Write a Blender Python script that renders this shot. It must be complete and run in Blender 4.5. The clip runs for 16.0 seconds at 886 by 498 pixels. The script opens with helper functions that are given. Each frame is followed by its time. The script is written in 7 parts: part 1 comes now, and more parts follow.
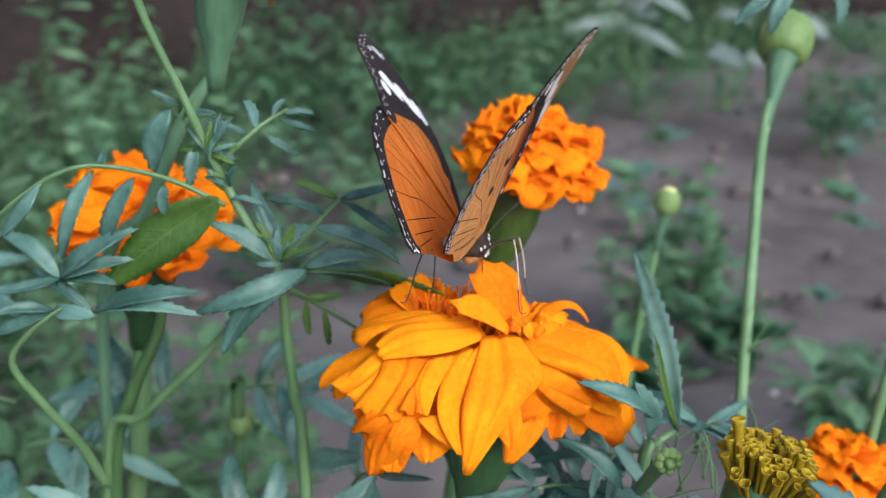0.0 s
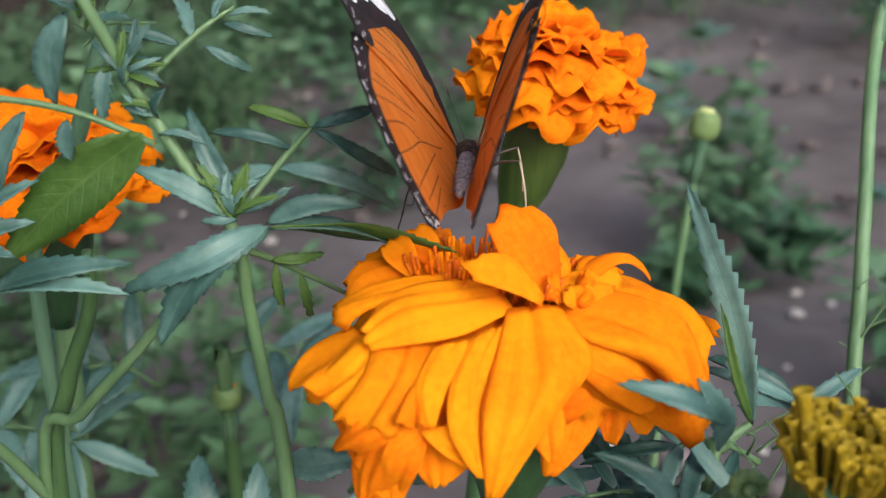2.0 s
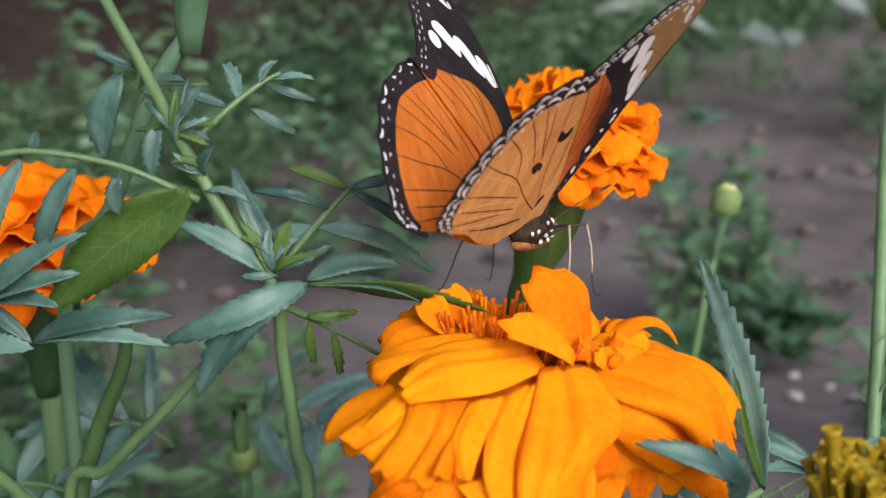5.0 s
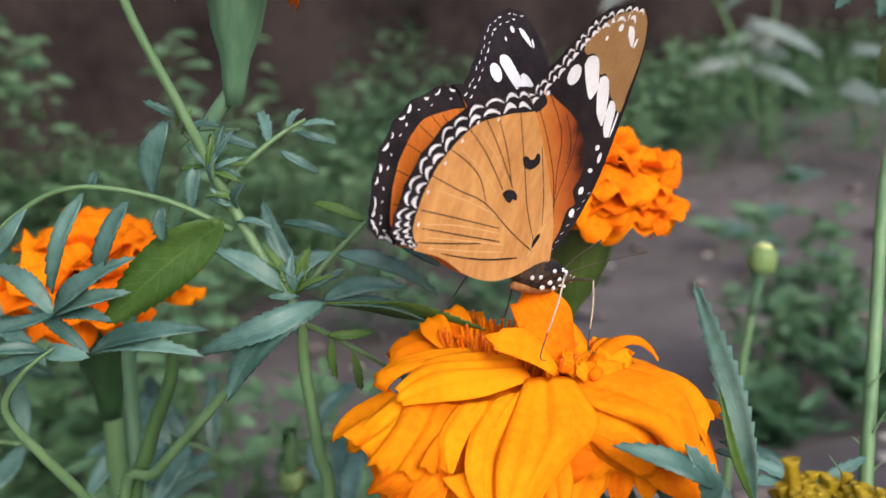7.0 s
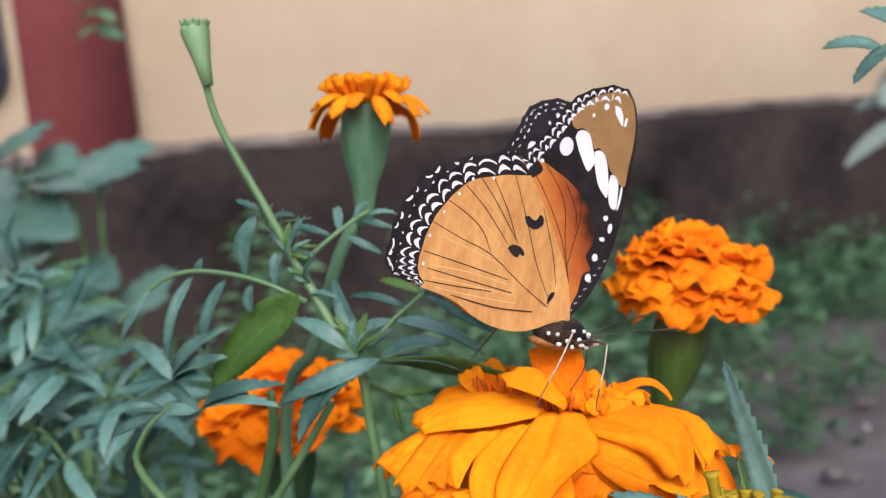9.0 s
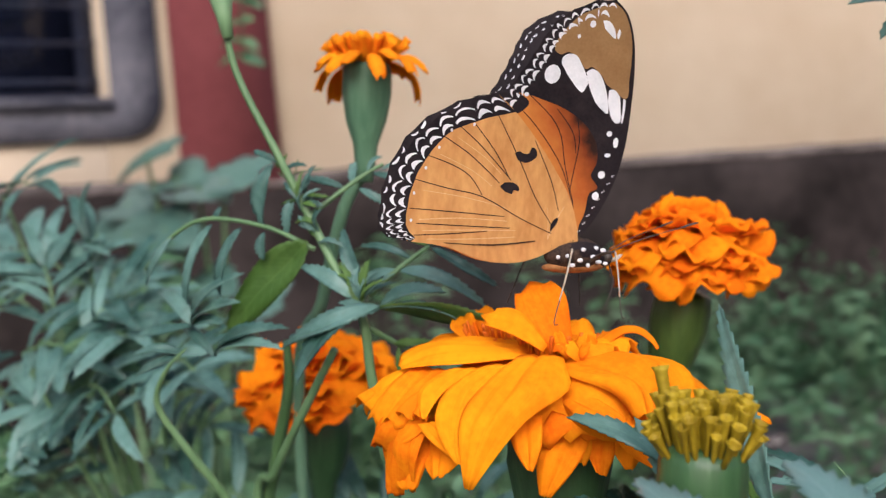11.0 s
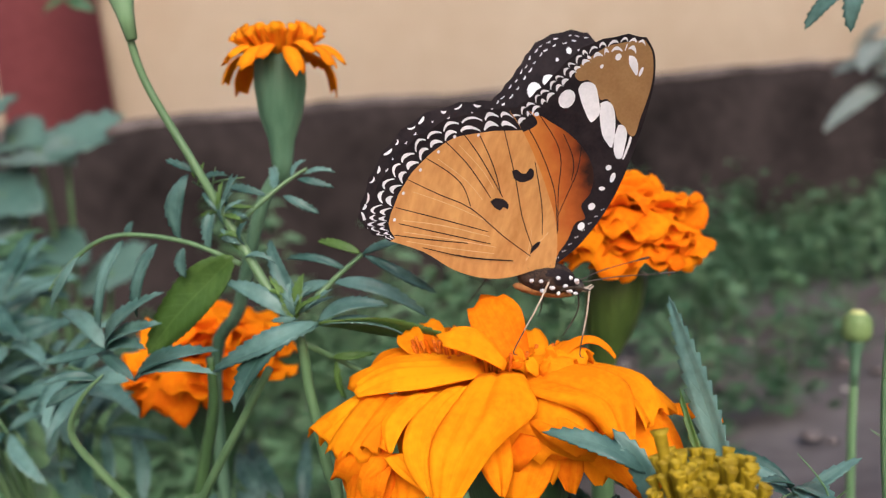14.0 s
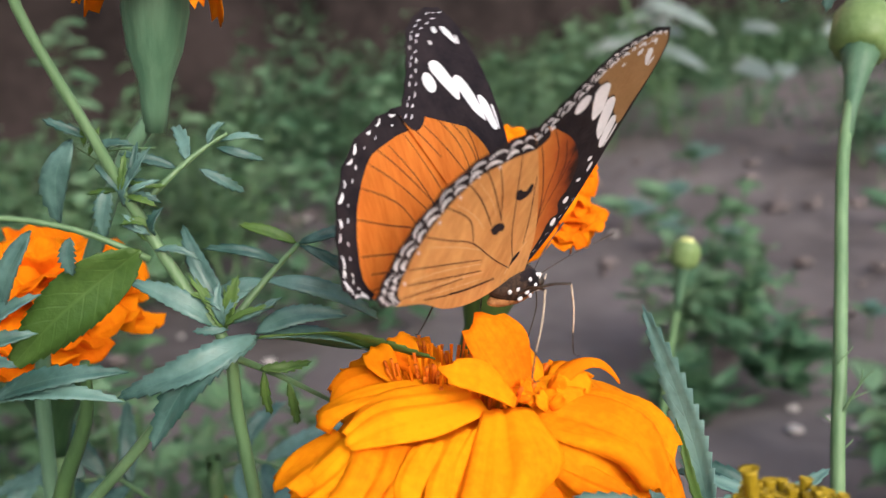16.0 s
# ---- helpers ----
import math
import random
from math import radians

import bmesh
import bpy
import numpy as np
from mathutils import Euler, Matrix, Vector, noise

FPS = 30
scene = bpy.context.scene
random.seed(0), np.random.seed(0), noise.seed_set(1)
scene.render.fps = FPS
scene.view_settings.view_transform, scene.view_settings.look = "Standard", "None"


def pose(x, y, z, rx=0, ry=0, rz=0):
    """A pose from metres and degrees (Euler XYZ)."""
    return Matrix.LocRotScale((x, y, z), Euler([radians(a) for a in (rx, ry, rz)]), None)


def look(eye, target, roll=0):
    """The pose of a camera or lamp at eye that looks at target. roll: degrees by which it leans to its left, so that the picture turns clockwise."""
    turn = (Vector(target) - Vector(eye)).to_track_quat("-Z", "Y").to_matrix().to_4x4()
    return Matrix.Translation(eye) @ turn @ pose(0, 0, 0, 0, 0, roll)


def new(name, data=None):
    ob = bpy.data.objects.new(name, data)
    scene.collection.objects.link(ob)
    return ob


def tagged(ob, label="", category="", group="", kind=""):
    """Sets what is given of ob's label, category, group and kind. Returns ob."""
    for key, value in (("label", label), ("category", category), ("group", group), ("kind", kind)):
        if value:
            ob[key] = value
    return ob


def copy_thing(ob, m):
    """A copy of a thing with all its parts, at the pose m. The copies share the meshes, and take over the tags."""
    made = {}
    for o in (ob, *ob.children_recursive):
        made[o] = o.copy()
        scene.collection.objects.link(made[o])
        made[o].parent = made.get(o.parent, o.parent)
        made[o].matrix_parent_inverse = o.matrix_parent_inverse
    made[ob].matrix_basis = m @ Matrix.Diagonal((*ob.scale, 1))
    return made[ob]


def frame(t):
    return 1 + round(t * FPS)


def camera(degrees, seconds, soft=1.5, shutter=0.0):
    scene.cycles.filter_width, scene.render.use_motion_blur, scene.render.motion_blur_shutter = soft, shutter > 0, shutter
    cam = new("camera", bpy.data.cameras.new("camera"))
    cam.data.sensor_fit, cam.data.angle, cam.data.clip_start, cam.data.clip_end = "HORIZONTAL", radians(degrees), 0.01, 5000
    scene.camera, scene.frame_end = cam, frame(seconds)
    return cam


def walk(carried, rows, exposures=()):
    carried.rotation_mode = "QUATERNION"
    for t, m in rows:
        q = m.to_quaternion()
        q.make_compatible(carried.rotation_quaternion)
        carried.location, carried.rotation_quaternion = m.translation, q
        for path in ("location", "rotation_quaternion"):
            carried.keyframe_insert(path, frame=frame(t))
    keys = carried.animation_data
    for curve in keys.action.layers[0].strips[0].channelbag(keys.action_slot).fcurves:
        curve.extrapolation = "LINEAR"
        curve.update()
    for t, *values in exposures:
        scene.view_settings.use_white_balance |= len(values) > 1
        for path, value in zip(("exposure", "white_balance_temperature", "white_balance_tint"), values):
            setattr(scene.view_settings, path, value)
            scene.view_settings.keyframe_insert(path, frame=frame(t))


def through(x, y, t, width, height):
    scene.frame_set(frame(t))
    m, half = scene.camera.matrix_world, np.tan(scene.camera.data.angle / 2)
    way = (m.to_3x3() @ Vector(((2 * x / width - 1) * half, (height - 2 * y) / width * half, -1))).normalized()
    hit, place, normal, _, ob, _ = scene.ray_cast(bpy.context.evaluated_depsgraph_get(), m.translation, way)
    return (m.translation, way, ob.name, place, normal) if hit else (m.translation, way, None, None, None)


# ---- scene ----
cam = camera(46.0, 16.0, soft=1.25, shutter=0.3)
cam.data.dof.use_dof = True
cam.data.dof.focus_distance = 0.162
cam.data.dof.aperture_fstop = 23.0
PATH = [
    (0, pose(0.0016, -0.1803, 0.3648, 75.16, 1.75, 3.48)),
    (0.5, pose(0.0006, -0.1733, 0.3639, 74.40, 1.57, 3.52)),
    (1, pose(0.0007, -0.1701, 0.3648, 73.26, 1.83, 3.32)),
    (1.5, pose(0.0041, -0.1485, 0.3602, 70.99, 3.79, 3.72)),
    (2, pose(0.0022, -0.1294, 0.3556, 70.32, 4.52, 4.74)),
    (2.5, pose(0.0011, -0.1285, 0.3554, 71.52, 4.19, 4.62)),
    (3, pose(0.0020, -0.1314, 0.3556, 73.22, 4.03, 4.81)),
    (3.5, pose(0.0011, -0.1290, 0.3527, 73.70, 3.08, 4.71)),
    (6, pose(-0.0045, -0.1391, 0.3560, 74.98, 3.75, 5.15)),
    (6.5, pose(-0.0007, -0.1427, 0.3541, 75.03, 4.00, 6.39)),
    (7, pose(0.0139, -0.1518, 0.3527, 78.39, 4.29, 10.13)),
    (7.5, pose(0.0276, -0.1510, 0.3459, 82.04, 6.44, 13.30)),
    (8, pose(0.0407, -0.1535, 0.3364, 86.10, 6.80, 18.85)),
    (8.5, pose(0.0467, -0.1594, 0.3345, 88.71, 7.84, 20.91)),
    (9, pose(0.0568, -0.1682, 0.3313, 89.82, 8.05, 24.04)),
    (11.5, pose(0.0855, -0.1564, 0.3069, 93.24, 6.28, 32.56)),
    (12, pose(0.0932, -0.1624, 0.3036, 93.58, 7.27, 32.30)),
    (12.5, pose(0.0951, -0.1576, 0.3022, 93.10, 6.32, 31.11)),
    (13, pose(0.0949, -0.1647, 0.3079, 93.03, 7.47, 30.13)),
    (13.5, pose(0.0761, -0.1541, 0.3190, 90.59, 9.04, 27.41)),
    (14, pose(0.0612, -0.1585, 0.3275, 88.12, 8.98, 23.15)),
    (14.5, pose(0.0483, -0.1558, 0.3335, 86.55, 9.15, 19.50)),
    (15, pose(0.0390, -0.1552, 0.3389, 84.40, 9.11, 15.40)),
    (15.5, pose(0.0251, -0.1466, 0.3466, 80.70, 7.79, 9.61)),
    (16, pose(0.0063, -0.1384, 0.3563, 76.95, 5.10, 4.60)),
]
walk(cam, PATH, [(0, 0.67, 5400, 5), (1.5, 0.62, 5500, 6), (2.5, 0.50, 5950, 11), (3.5, 0.48, 5950, 11), (6, 0.52, 5850, 10), (7, 0.55, 5850, 10), (9, 0.59, 5560, 10), (12, 0.49, 5750, 12), (13, 0.52, 5800, 12), (14.5, 0.48, 5900, 13), (15.5, 0.6, 5950, 11), (16, 0.69, 5950, 11)])
# the plants of the bed grow a little aslant, about the golden flower
LEAN = Matrix.Translation((0, 0.01, 0.29)) @ pose(0, 0, 0, 0, 7.59, 0) @ Matrix.Translation((0, -0.01, -0.29))

# world, sun and exposure
world = bpy.data.worlds.new("overcast_sky")
scene.world = world
world.use_nodes = True
wn = world.node_tree
sky = wn.nodes.new("ShaderNodeTexSky")
sky.sky_type = "NISHITA"
sky.sun_disc = False
sky.sun_elevation = radians(30)
sky.sun_rotation = radians(146)
sky.air_density = 1.0
sky.dust_density = 6.0
wn.links.new(sky.outputs[0], wn.nodes["Background"].inputs[0])
wn.nodes["Background"].inputs[1].default_value = 0.15
sun = new("sun", bpy.data.lights.new("sun", "SUN"))
sun.data.energy = 0.8
sun.data.angle = radians(35)
sun.data.color = (1.0, 0.98, 0.93)
sun.matrix_world = look((1.6, -2.4, 1.7), (0, 0, 0))


# ---- materials ----
def mat(name, dark, light, rough=0.55, scale=60.0, bump=0.15, through=0.0, fine=6.0, spec=0.4, detail=5.0, stretch=(1, 1, 1), vary=0.12, metal=0.0, coat=0.0, grain="", rib=(0, 0, 0)):
    """Two tones mixed by a coarse and a fine noise, with relief, and a little difference from piece to piece.
    grain: "petal" adds fine lines along the petal, "leaf" a pale midrib and side veins."""
    m = bpy.data.materials.new(name)
    m.use_nodes = True
    nt = m.node_tree
    bsdf = nt.nodes["Principled BSDF"]
    tc = nt.nodes.new("ShaderNodeTexCoord")
    mp = nt.nodes.new("ShaderNodeMapping")
    mp.inputs["Scale"].default_value = stretch
    nt.links.new(tc.outputs["Object"], mp.inputs[0])
    a = nt.nodes.new("ShaderNodeTexNoise")
    a.inputs["Scale"].default_value, a.inputs["Detail"].default_value = scale, detail
    b = nt.nodes.new("ShaderNodeTexNoise")
    b.inputs["Scale"].default_value, b.inputs["Detail"].default_value = scale * fine, 3.0
    nt.links.new(mp.outputs[0], a.inputs[0])
    nt.links.new(mp.outputs[0], b.inputs[0])
    mix = nt.nodes.new("ShaderNodeMath")
    mix.operation = "MULTIPLY_ADD"
    mix.inputs[1].default_value = 0.45
    nt.links.new(b.outputs[0], mix.inputs[0])
    sub = nt.nodes.new("ShaderNodeMath")
    sub.operation = "MULTIPLY_ADD"
    sub.inputs[1].default_value, sub.inputs[2].default_value = 1.1, -0.27
    nt.links.new(a.outputs[0], sub.inputs[0])
    nt.links.new(sub.outputs[0], mix.inputs[2])
    info = nt.nodes.new("ShaderNodeObjectInfo")
    rnd = nt.nodes.new("ShaderNodeMath")
    rnd.operation = "MULTIPLY_ADD"
    rnd.inputs[1].default_value = vary * 2
    nt.links.new(info.outputs["Random"], rnd.inputs[0])
    nt.links.new(mix.outputs[0], rnd.inputs[2])
    off = nt.nodes.new("ShaderNodeMath")
    off.operation = "SUBTRACT"
    off.use_clamp = True
    off.inputs[1].default_value = vary
    nt.links.new(rnd.outputs[0], off.inputs[0])
    ramp = nt.nodes.new("ShaderNodeValToRGB")
    ramp.color_ramp.elements[0].position, ramp.color_ramp.elements[0].color = 0.25, (*dark, 1)
    ramp.color_ramp.elements[1].position, ramp.color_ramp.elements[1].color = 0.75, (*light, 1)
    height, colour = mix.outputs[0], ramp.outputs[0]
    tone = off.outputs[0]
    if grain == "petal":
        gm = nt.nodes.new("ShaderNodeMapping")
        gm.inputs["Scale"].default_value = (26, 1.6, 1)
        nt.links.new(tc.outputs["UV"], gm.inputs[0])
        gn = nt.nodes.new("ShaderNodeTexNoise")
        gn.inputs["Scale"].default_value, gn.inputs["Detail"].default_value = 1.0, 3.0
        nt.links.new(gm.outputs[0], gn.inputs[0])
        ga = nt.nodes.new("ShaderNodeMath")
        ga.operation = "MULTIPLY_ADD"
        ga.inputs[1].default_value, ga.inputs[2].default_value = 0.3, -0.15
        nt.links.new(gn.outputs[0], ga.inputs[0])
        gs = nt.nodes.new("ShaderNodeMath")
        nt.links.new(off.outputs[0], gs.inputs[0])
        nt.links.new(ga.outputs[0], gs.inputs[1])
        tone, height = gs.outputs[0], gs.outputs[0]
    nt.links.new(tone, ramp.inputs[0])
    if grain == "leaf":
        sx = nt.nodes.new("ShaderNodeSeparateXYZ")
        nt.links.new(tc.outputs["UV"], sx.inputs[0])
        fold = nt.nodes.new("ShaderNodeMath")
        fold.operation = "PINGPONG"
        fold.inputs[1].default_value = 0.5
        nt.links.new(sx.outputs[0], fold.inputs[0])
        mid = nt.nodes.new("ShaderNodeMapRange")
        mid.inputs["From Min"].default_value, mid.inputs["From Max"].default_value = 0.46, 0.495
        nt.links.new(fold.outputs[0], mid.inputs["Value"])
        slope = nt.nodes.new("ShaderNodeMath")
        slope.operation = "MULTIPLY_ADD"
        slope.inputs[1].default_value = 0.34
        nt.links.new(fold.outputs[0], slope.inputs[0])
        nt.links.new(sx.outputs[1], slope.inputs[2])
        wave = nt.nodes.new("ShaderNodeMath")
        wave.operation = "MULTIPLY"
        wave.inputs[1].default_value = 58.0
        nt.links.new(slope.outputs[0], wave.inputs[0])
        sine = nt.nodes.new("ShaderNodeMath")
        sine.operation = "SINE"
        nt.links.new(wave.outputs[0], sine.inputs[0])
        side = nt.nodes.new("ShaderNodeMapRange")
        side.inputs["From Min"].default_value, side.inputs["From Max"].default_value = 0.75, 1.0
        side.inputs["To Max"].default_value = 0.28
        nt.links.new(sine.outputs[0], side.inputs["Value"])
        both = nt.nodes.new("ShaderNodeMath")
        both.operation = "MAXIMUM"
        nt.links.new(mid.outputs[0], both.inputs[0])
        nt.links.new(side.outputs[0], both.inputs[1])
        half = nt.nodes.new("ShaderNodeMath")
        half.operation = "MULTIPLY"
        half.inputs[1].default_value = 0.22
        nt.links.new(both.outputs[0], half.inputs[0])
        pale = nt.nodes.new("ShaderNodeMixRGB")
        pale.inputs[2].default_value = (*rib, 1)
        nt.links.new(half.outputs[0], pale.inputs[0])
        nt.links.new(ramp.outputs[0], pale.inputs[1])
        colour = pale.outputs[0]
        lower = nt.nodes.new("ShaderNodeMath")
        lower.operation = "SUBTRACT"
        nt.links.new(mix.outputs[0], lower.inputs[0])
        nt.links.new(both.outputs[0], lower.inputs[1])
        height = lower.outputs[0]
    nt.links.new(colour, bsdf.inputs["Base Color"])
    bsdf.inputs["Roughness"].default_value = rough
    bsdf.inputs["Specular IOR Level"].default_value = spec
    bsdf.inputs["Metallic"].default_value = metal
    bsdf.inputs["Coat Weight"].default_value = coat
    bp = nt.nodes.new("ShaderNodeBump")
    bp.inputs["Strength"].default_value = bump
    bp.inputs["Distance"].default_value = min(0.3 / scale, 0.006)
    nt.links.new(height, bp.inputs["Height"])
    nt.links.new(bp.outputs[0], bsdf.inputs["Normal"])
    if through:
        tr = nt.nodes.new("ShaderNodeBsdfTranslucent")
        nt.links.new(colour, tr.inputs[0])
        ms = nt.nodes.new("ShaderNodeMixShader")
        ms.inputs[0].default_value = through
        nt.links.new(bsdf.outputs[0], ms.inputs[1])
        nt.links.new(tr.outputs[0], ms.inputs[2])
        nt.links.new(ms.outputs[0], nt.nodes["Material Output"].inputs[0])
    return m


M_PETAL = mat("golden_petal", (0.80, 0.215, 0.0), (0.94, 0.345, 0.0), 0.7, 90, 0.10, 0.27, 8, 0.03, vary=0.2, grain="petal")
# own colour of the double flowers; paints in shade under the golden one
M_PETAL_DEEP = mat("deep_orange_petal", (0.80, 0.160, 0.0), (0.93, 0.290, 0.0), 0.7, 120, 0.12, 0.27, 8, 0.03, vary=0.2, grain="petal")
M_PETAL_OLD = mat("faded_orange_petal", (0.80, 0.21, 0.001), (0.94, 0.35, 0.002), 0.7, 160, 0.15, 0.28, 6, 0.06, vary=0.2, grain="petal")
M_FLORET = mat("orange_floret", (0.6, 0.10, 0.002), (0.8, 0.2, 0.004), 0.6, 300, 0.2, 0.2, 4, 0.2)
M_TUBE = mat("olive_yellow_floret", (0.25, 0.165, 0.004), (0.46, 0.33, 0.014), 0.55, 260, 0.2, 0.2, 5, 0.25)
M_LEAF = mat("blue_green_leaf", (0.032, 0.088, 0.071), (0.140, 0.262, 0.230), 0.40, 110, 0.12, 0.28, 5, 0.5, vary=0.26, grain="leaf", rib=(0.13, 0.25, 0.19))
M_LEAF_OLIVE = mat("olive_leaf", (0.055, 0.12, 0.02), (0.11, 0.20, 0.045), 0.45, 110, 0.2, 0.3, 7, 0.4, vary=0.15, grain="leaf", rib=(0.16, 0.26, 0.08))
M_LEAF_PALE = mat("pale_leaf", (0.090, 0.168, 0.158), (0.165, 0.272, 0.266), 0.45, 40, 0.2, 0.2, 6, 0.45, grain="leaf", rib=(0.28, 0.40, 0.37))
M_LEAF_FAR = mat("dull_pale_leaf", (0.085, 0.14, 0.12), (0.16, 0.23, 0.205), 0.55, 40, 0.1, 0.2, 6, 0.3)
M_WEED = mat("weed_leaf", (0.028, 0.080, 0.034), (0.100, 0.192, 0.092), 0.5, 60, 0.2, 0.25, 5, 0.4, vary=0.25)
M_WEED_PALE = mat("soft_green_weed_leaf", (0.056, 0.130, 0.066), (0.155, 0.270, 0.150), 0.5, 60, 0.2, 0.25, 5, 0.35, vary=0.25)
M_LEAF_BROAD = mat("broad_blue_green_leaf", (0.045, 0.105, 0.085), (0.105, 0.190, 0.160), 0.5, 18, 0.2, 0.2, 6, 0.4, vary=0.2)
M_LEAF_WHITE = mat("whitish_leaf", (0.12, 0.165, 0.155), (0.25, 0.30, 0.285), 0.55, 12, 0.15, 0.2, 6, 0.3, vary=0.2)
M_YELLOW_HEAD = mat("pale_yellow_head", (0.45, 0.50, 0.16), (0.70, 0.72, 0.34), 0.6, 120, 0.4, 0.1, 4, 0.2)
M_BLOSSOM = mat("dusty_pink_blossom", (0.42, 0.12, 0.13), (0.62, 0.25, 0.25), 0.6, 90, 0.4, 0.1, 4, 0.2)
M_PALE_SCALES = mat("pale_wing_scales", (0.66, 0.40, 0.17), (0.80, 0.54, 0.28), 0.55, 400, 0.1, 0.2, 4, 0.25, vary=0.0)
M_STEM = mat("green_stem", (0.062, 0.128, 0.050), (0.120, 0.208, 0.095), 0.45, 120, 0.2, 0.0, 6, 0.4, stretch=(1, 1, 0.15))
M_STEM_PALE = mat("pale_green_stem", (0.10, 0.19, 0.085), (0.17, 0.28, 0.14), 0.45, 120, 0.15, 0.0, 6, 0.4, stretch=(1, 1, 0.15))
M_STEM_DARK = mat("dark_green_stem", (0.025, 0.06, 0.025), (0.06, 0.12, 0.04), 0.5, 100, 0.2, 0.0, 6, 0.35, stretch=(1, 1, 0.15))
M_CALYX_PALE = mat("pale_green_calyx", (0.05, 0.115, 0.065), (0.105, 0.19, 0.115), 0.5, 140, 0.25, 0.0, 4, 0.3, stretch=(1, 1, 0.12))
M_CALYX = mat("green_calyx", (0.014, 0.045, 0.014), (0.042, 0.098, 0.034), 0.42, 140, 0.25, 0.0, 4, 0.45, stretch=(1, 1, 0.12))
M_CALYX_OLIVE = mat("olive_green_calyx", (0.026, 0.050, 0.008), (0.068, 0.108, 0.022), 0.42, 140, 0.25, 0.0, 4, 0.35, stretch=(1, 1, 0.12))
M_FROND = mat("yellow_green_leaf", (0.115, 0.200, 0.045), (0.215, 0.330, 0.095), 0.45, 110, 0.15, 0.3, 6, 0.35, vary=0.25, grain="leaf", rib=(0.24, 0.34, 0.14))
M_BUD = mat("yellow_green_bud", (0.12, 0.20, 0.06), (0.21, 0.30, 0.11), 0.5, 150, 0.2, 0.1, 4, 0.4)
M_SOIL = mat("damp_soil", (0.062, 0.056, 0.058), (0.168, 0.150, 0.150), 0.95, 1.5, 0.6, 0.0, 17, 0.02, 9)
M_CLOD = mat("soil_clod", (0.09, 0.076, 0.076), (0.20, 0.172, 0.168), 0.9, 60, 0.5, 0.0, 5, 0.15)
M_PEBBLE = mat("pale_pebble", (0.35, 0.33, 0.31), (0.55, 0.52, 0.5), 0.7, 60, 0.3, 0.0, 5, 0.3)
M_PLINTH = mat("mossy_dark_plinth", (0.003, 0.0025, 0.0025), (0.036, 0.028, 0.027), 0.95, 3.2, 0.8, 0.0, 7, 0.05, 10)
M_LEDGE = mat("worn_ledge", (0.03, 0.025, 0.025), (0.20, 0.165, 0.155), 0.9, 7, 0.6, 0.0, 6, 0.1, 10)
M_WALL = mat("cream_plaster", (0.52, 0.405, 0.295), (0.63, 0.52, 0.405), 0.85, 1.3, 0.15, 0.0, 7, 0.2, 8)
M_RED = mat("dull_red_paint", (0.17, 0.042, 0.048), (0.25, 0.068, 0.075), 0.8, 3, 0.15, 0.0, 12, 0.2, 8)
M_GREY = mat("grey_plaster", (0.040, 0.040, 0.055), (0.16, 0.150, 0.172), 0.85, 4.5, 0.2, 0.0, 9, 0.2, 8)
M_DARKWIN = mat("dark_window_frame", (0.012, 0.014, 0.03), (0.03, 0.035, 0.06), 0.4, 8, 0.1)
M_GLASS = mat("dark_window_glass", (0.006, 0.008, 0.02), (0.012, 0.014, 0.03), 0.08, 8, 0.0, spec=0.5)
# butterfly
M_TAN = mat("tan_wing_scales", (0.54, 0.255, 0.078), (0.72, 0.395, 0.140), 0.6, 300, 0.10, 0.35, 4, 0.25, stretch=(1, 0.4, 1), vary=0.0)
M_ORANGE = mat("orange_wing_scales", (0.66, 0.205, 0.022), (0.84, 0.32, 0.05), 0.6, 420, 0.12, 0.55, 4, 0.25, stretch=(1, 0.2, 1), vary=0.0)


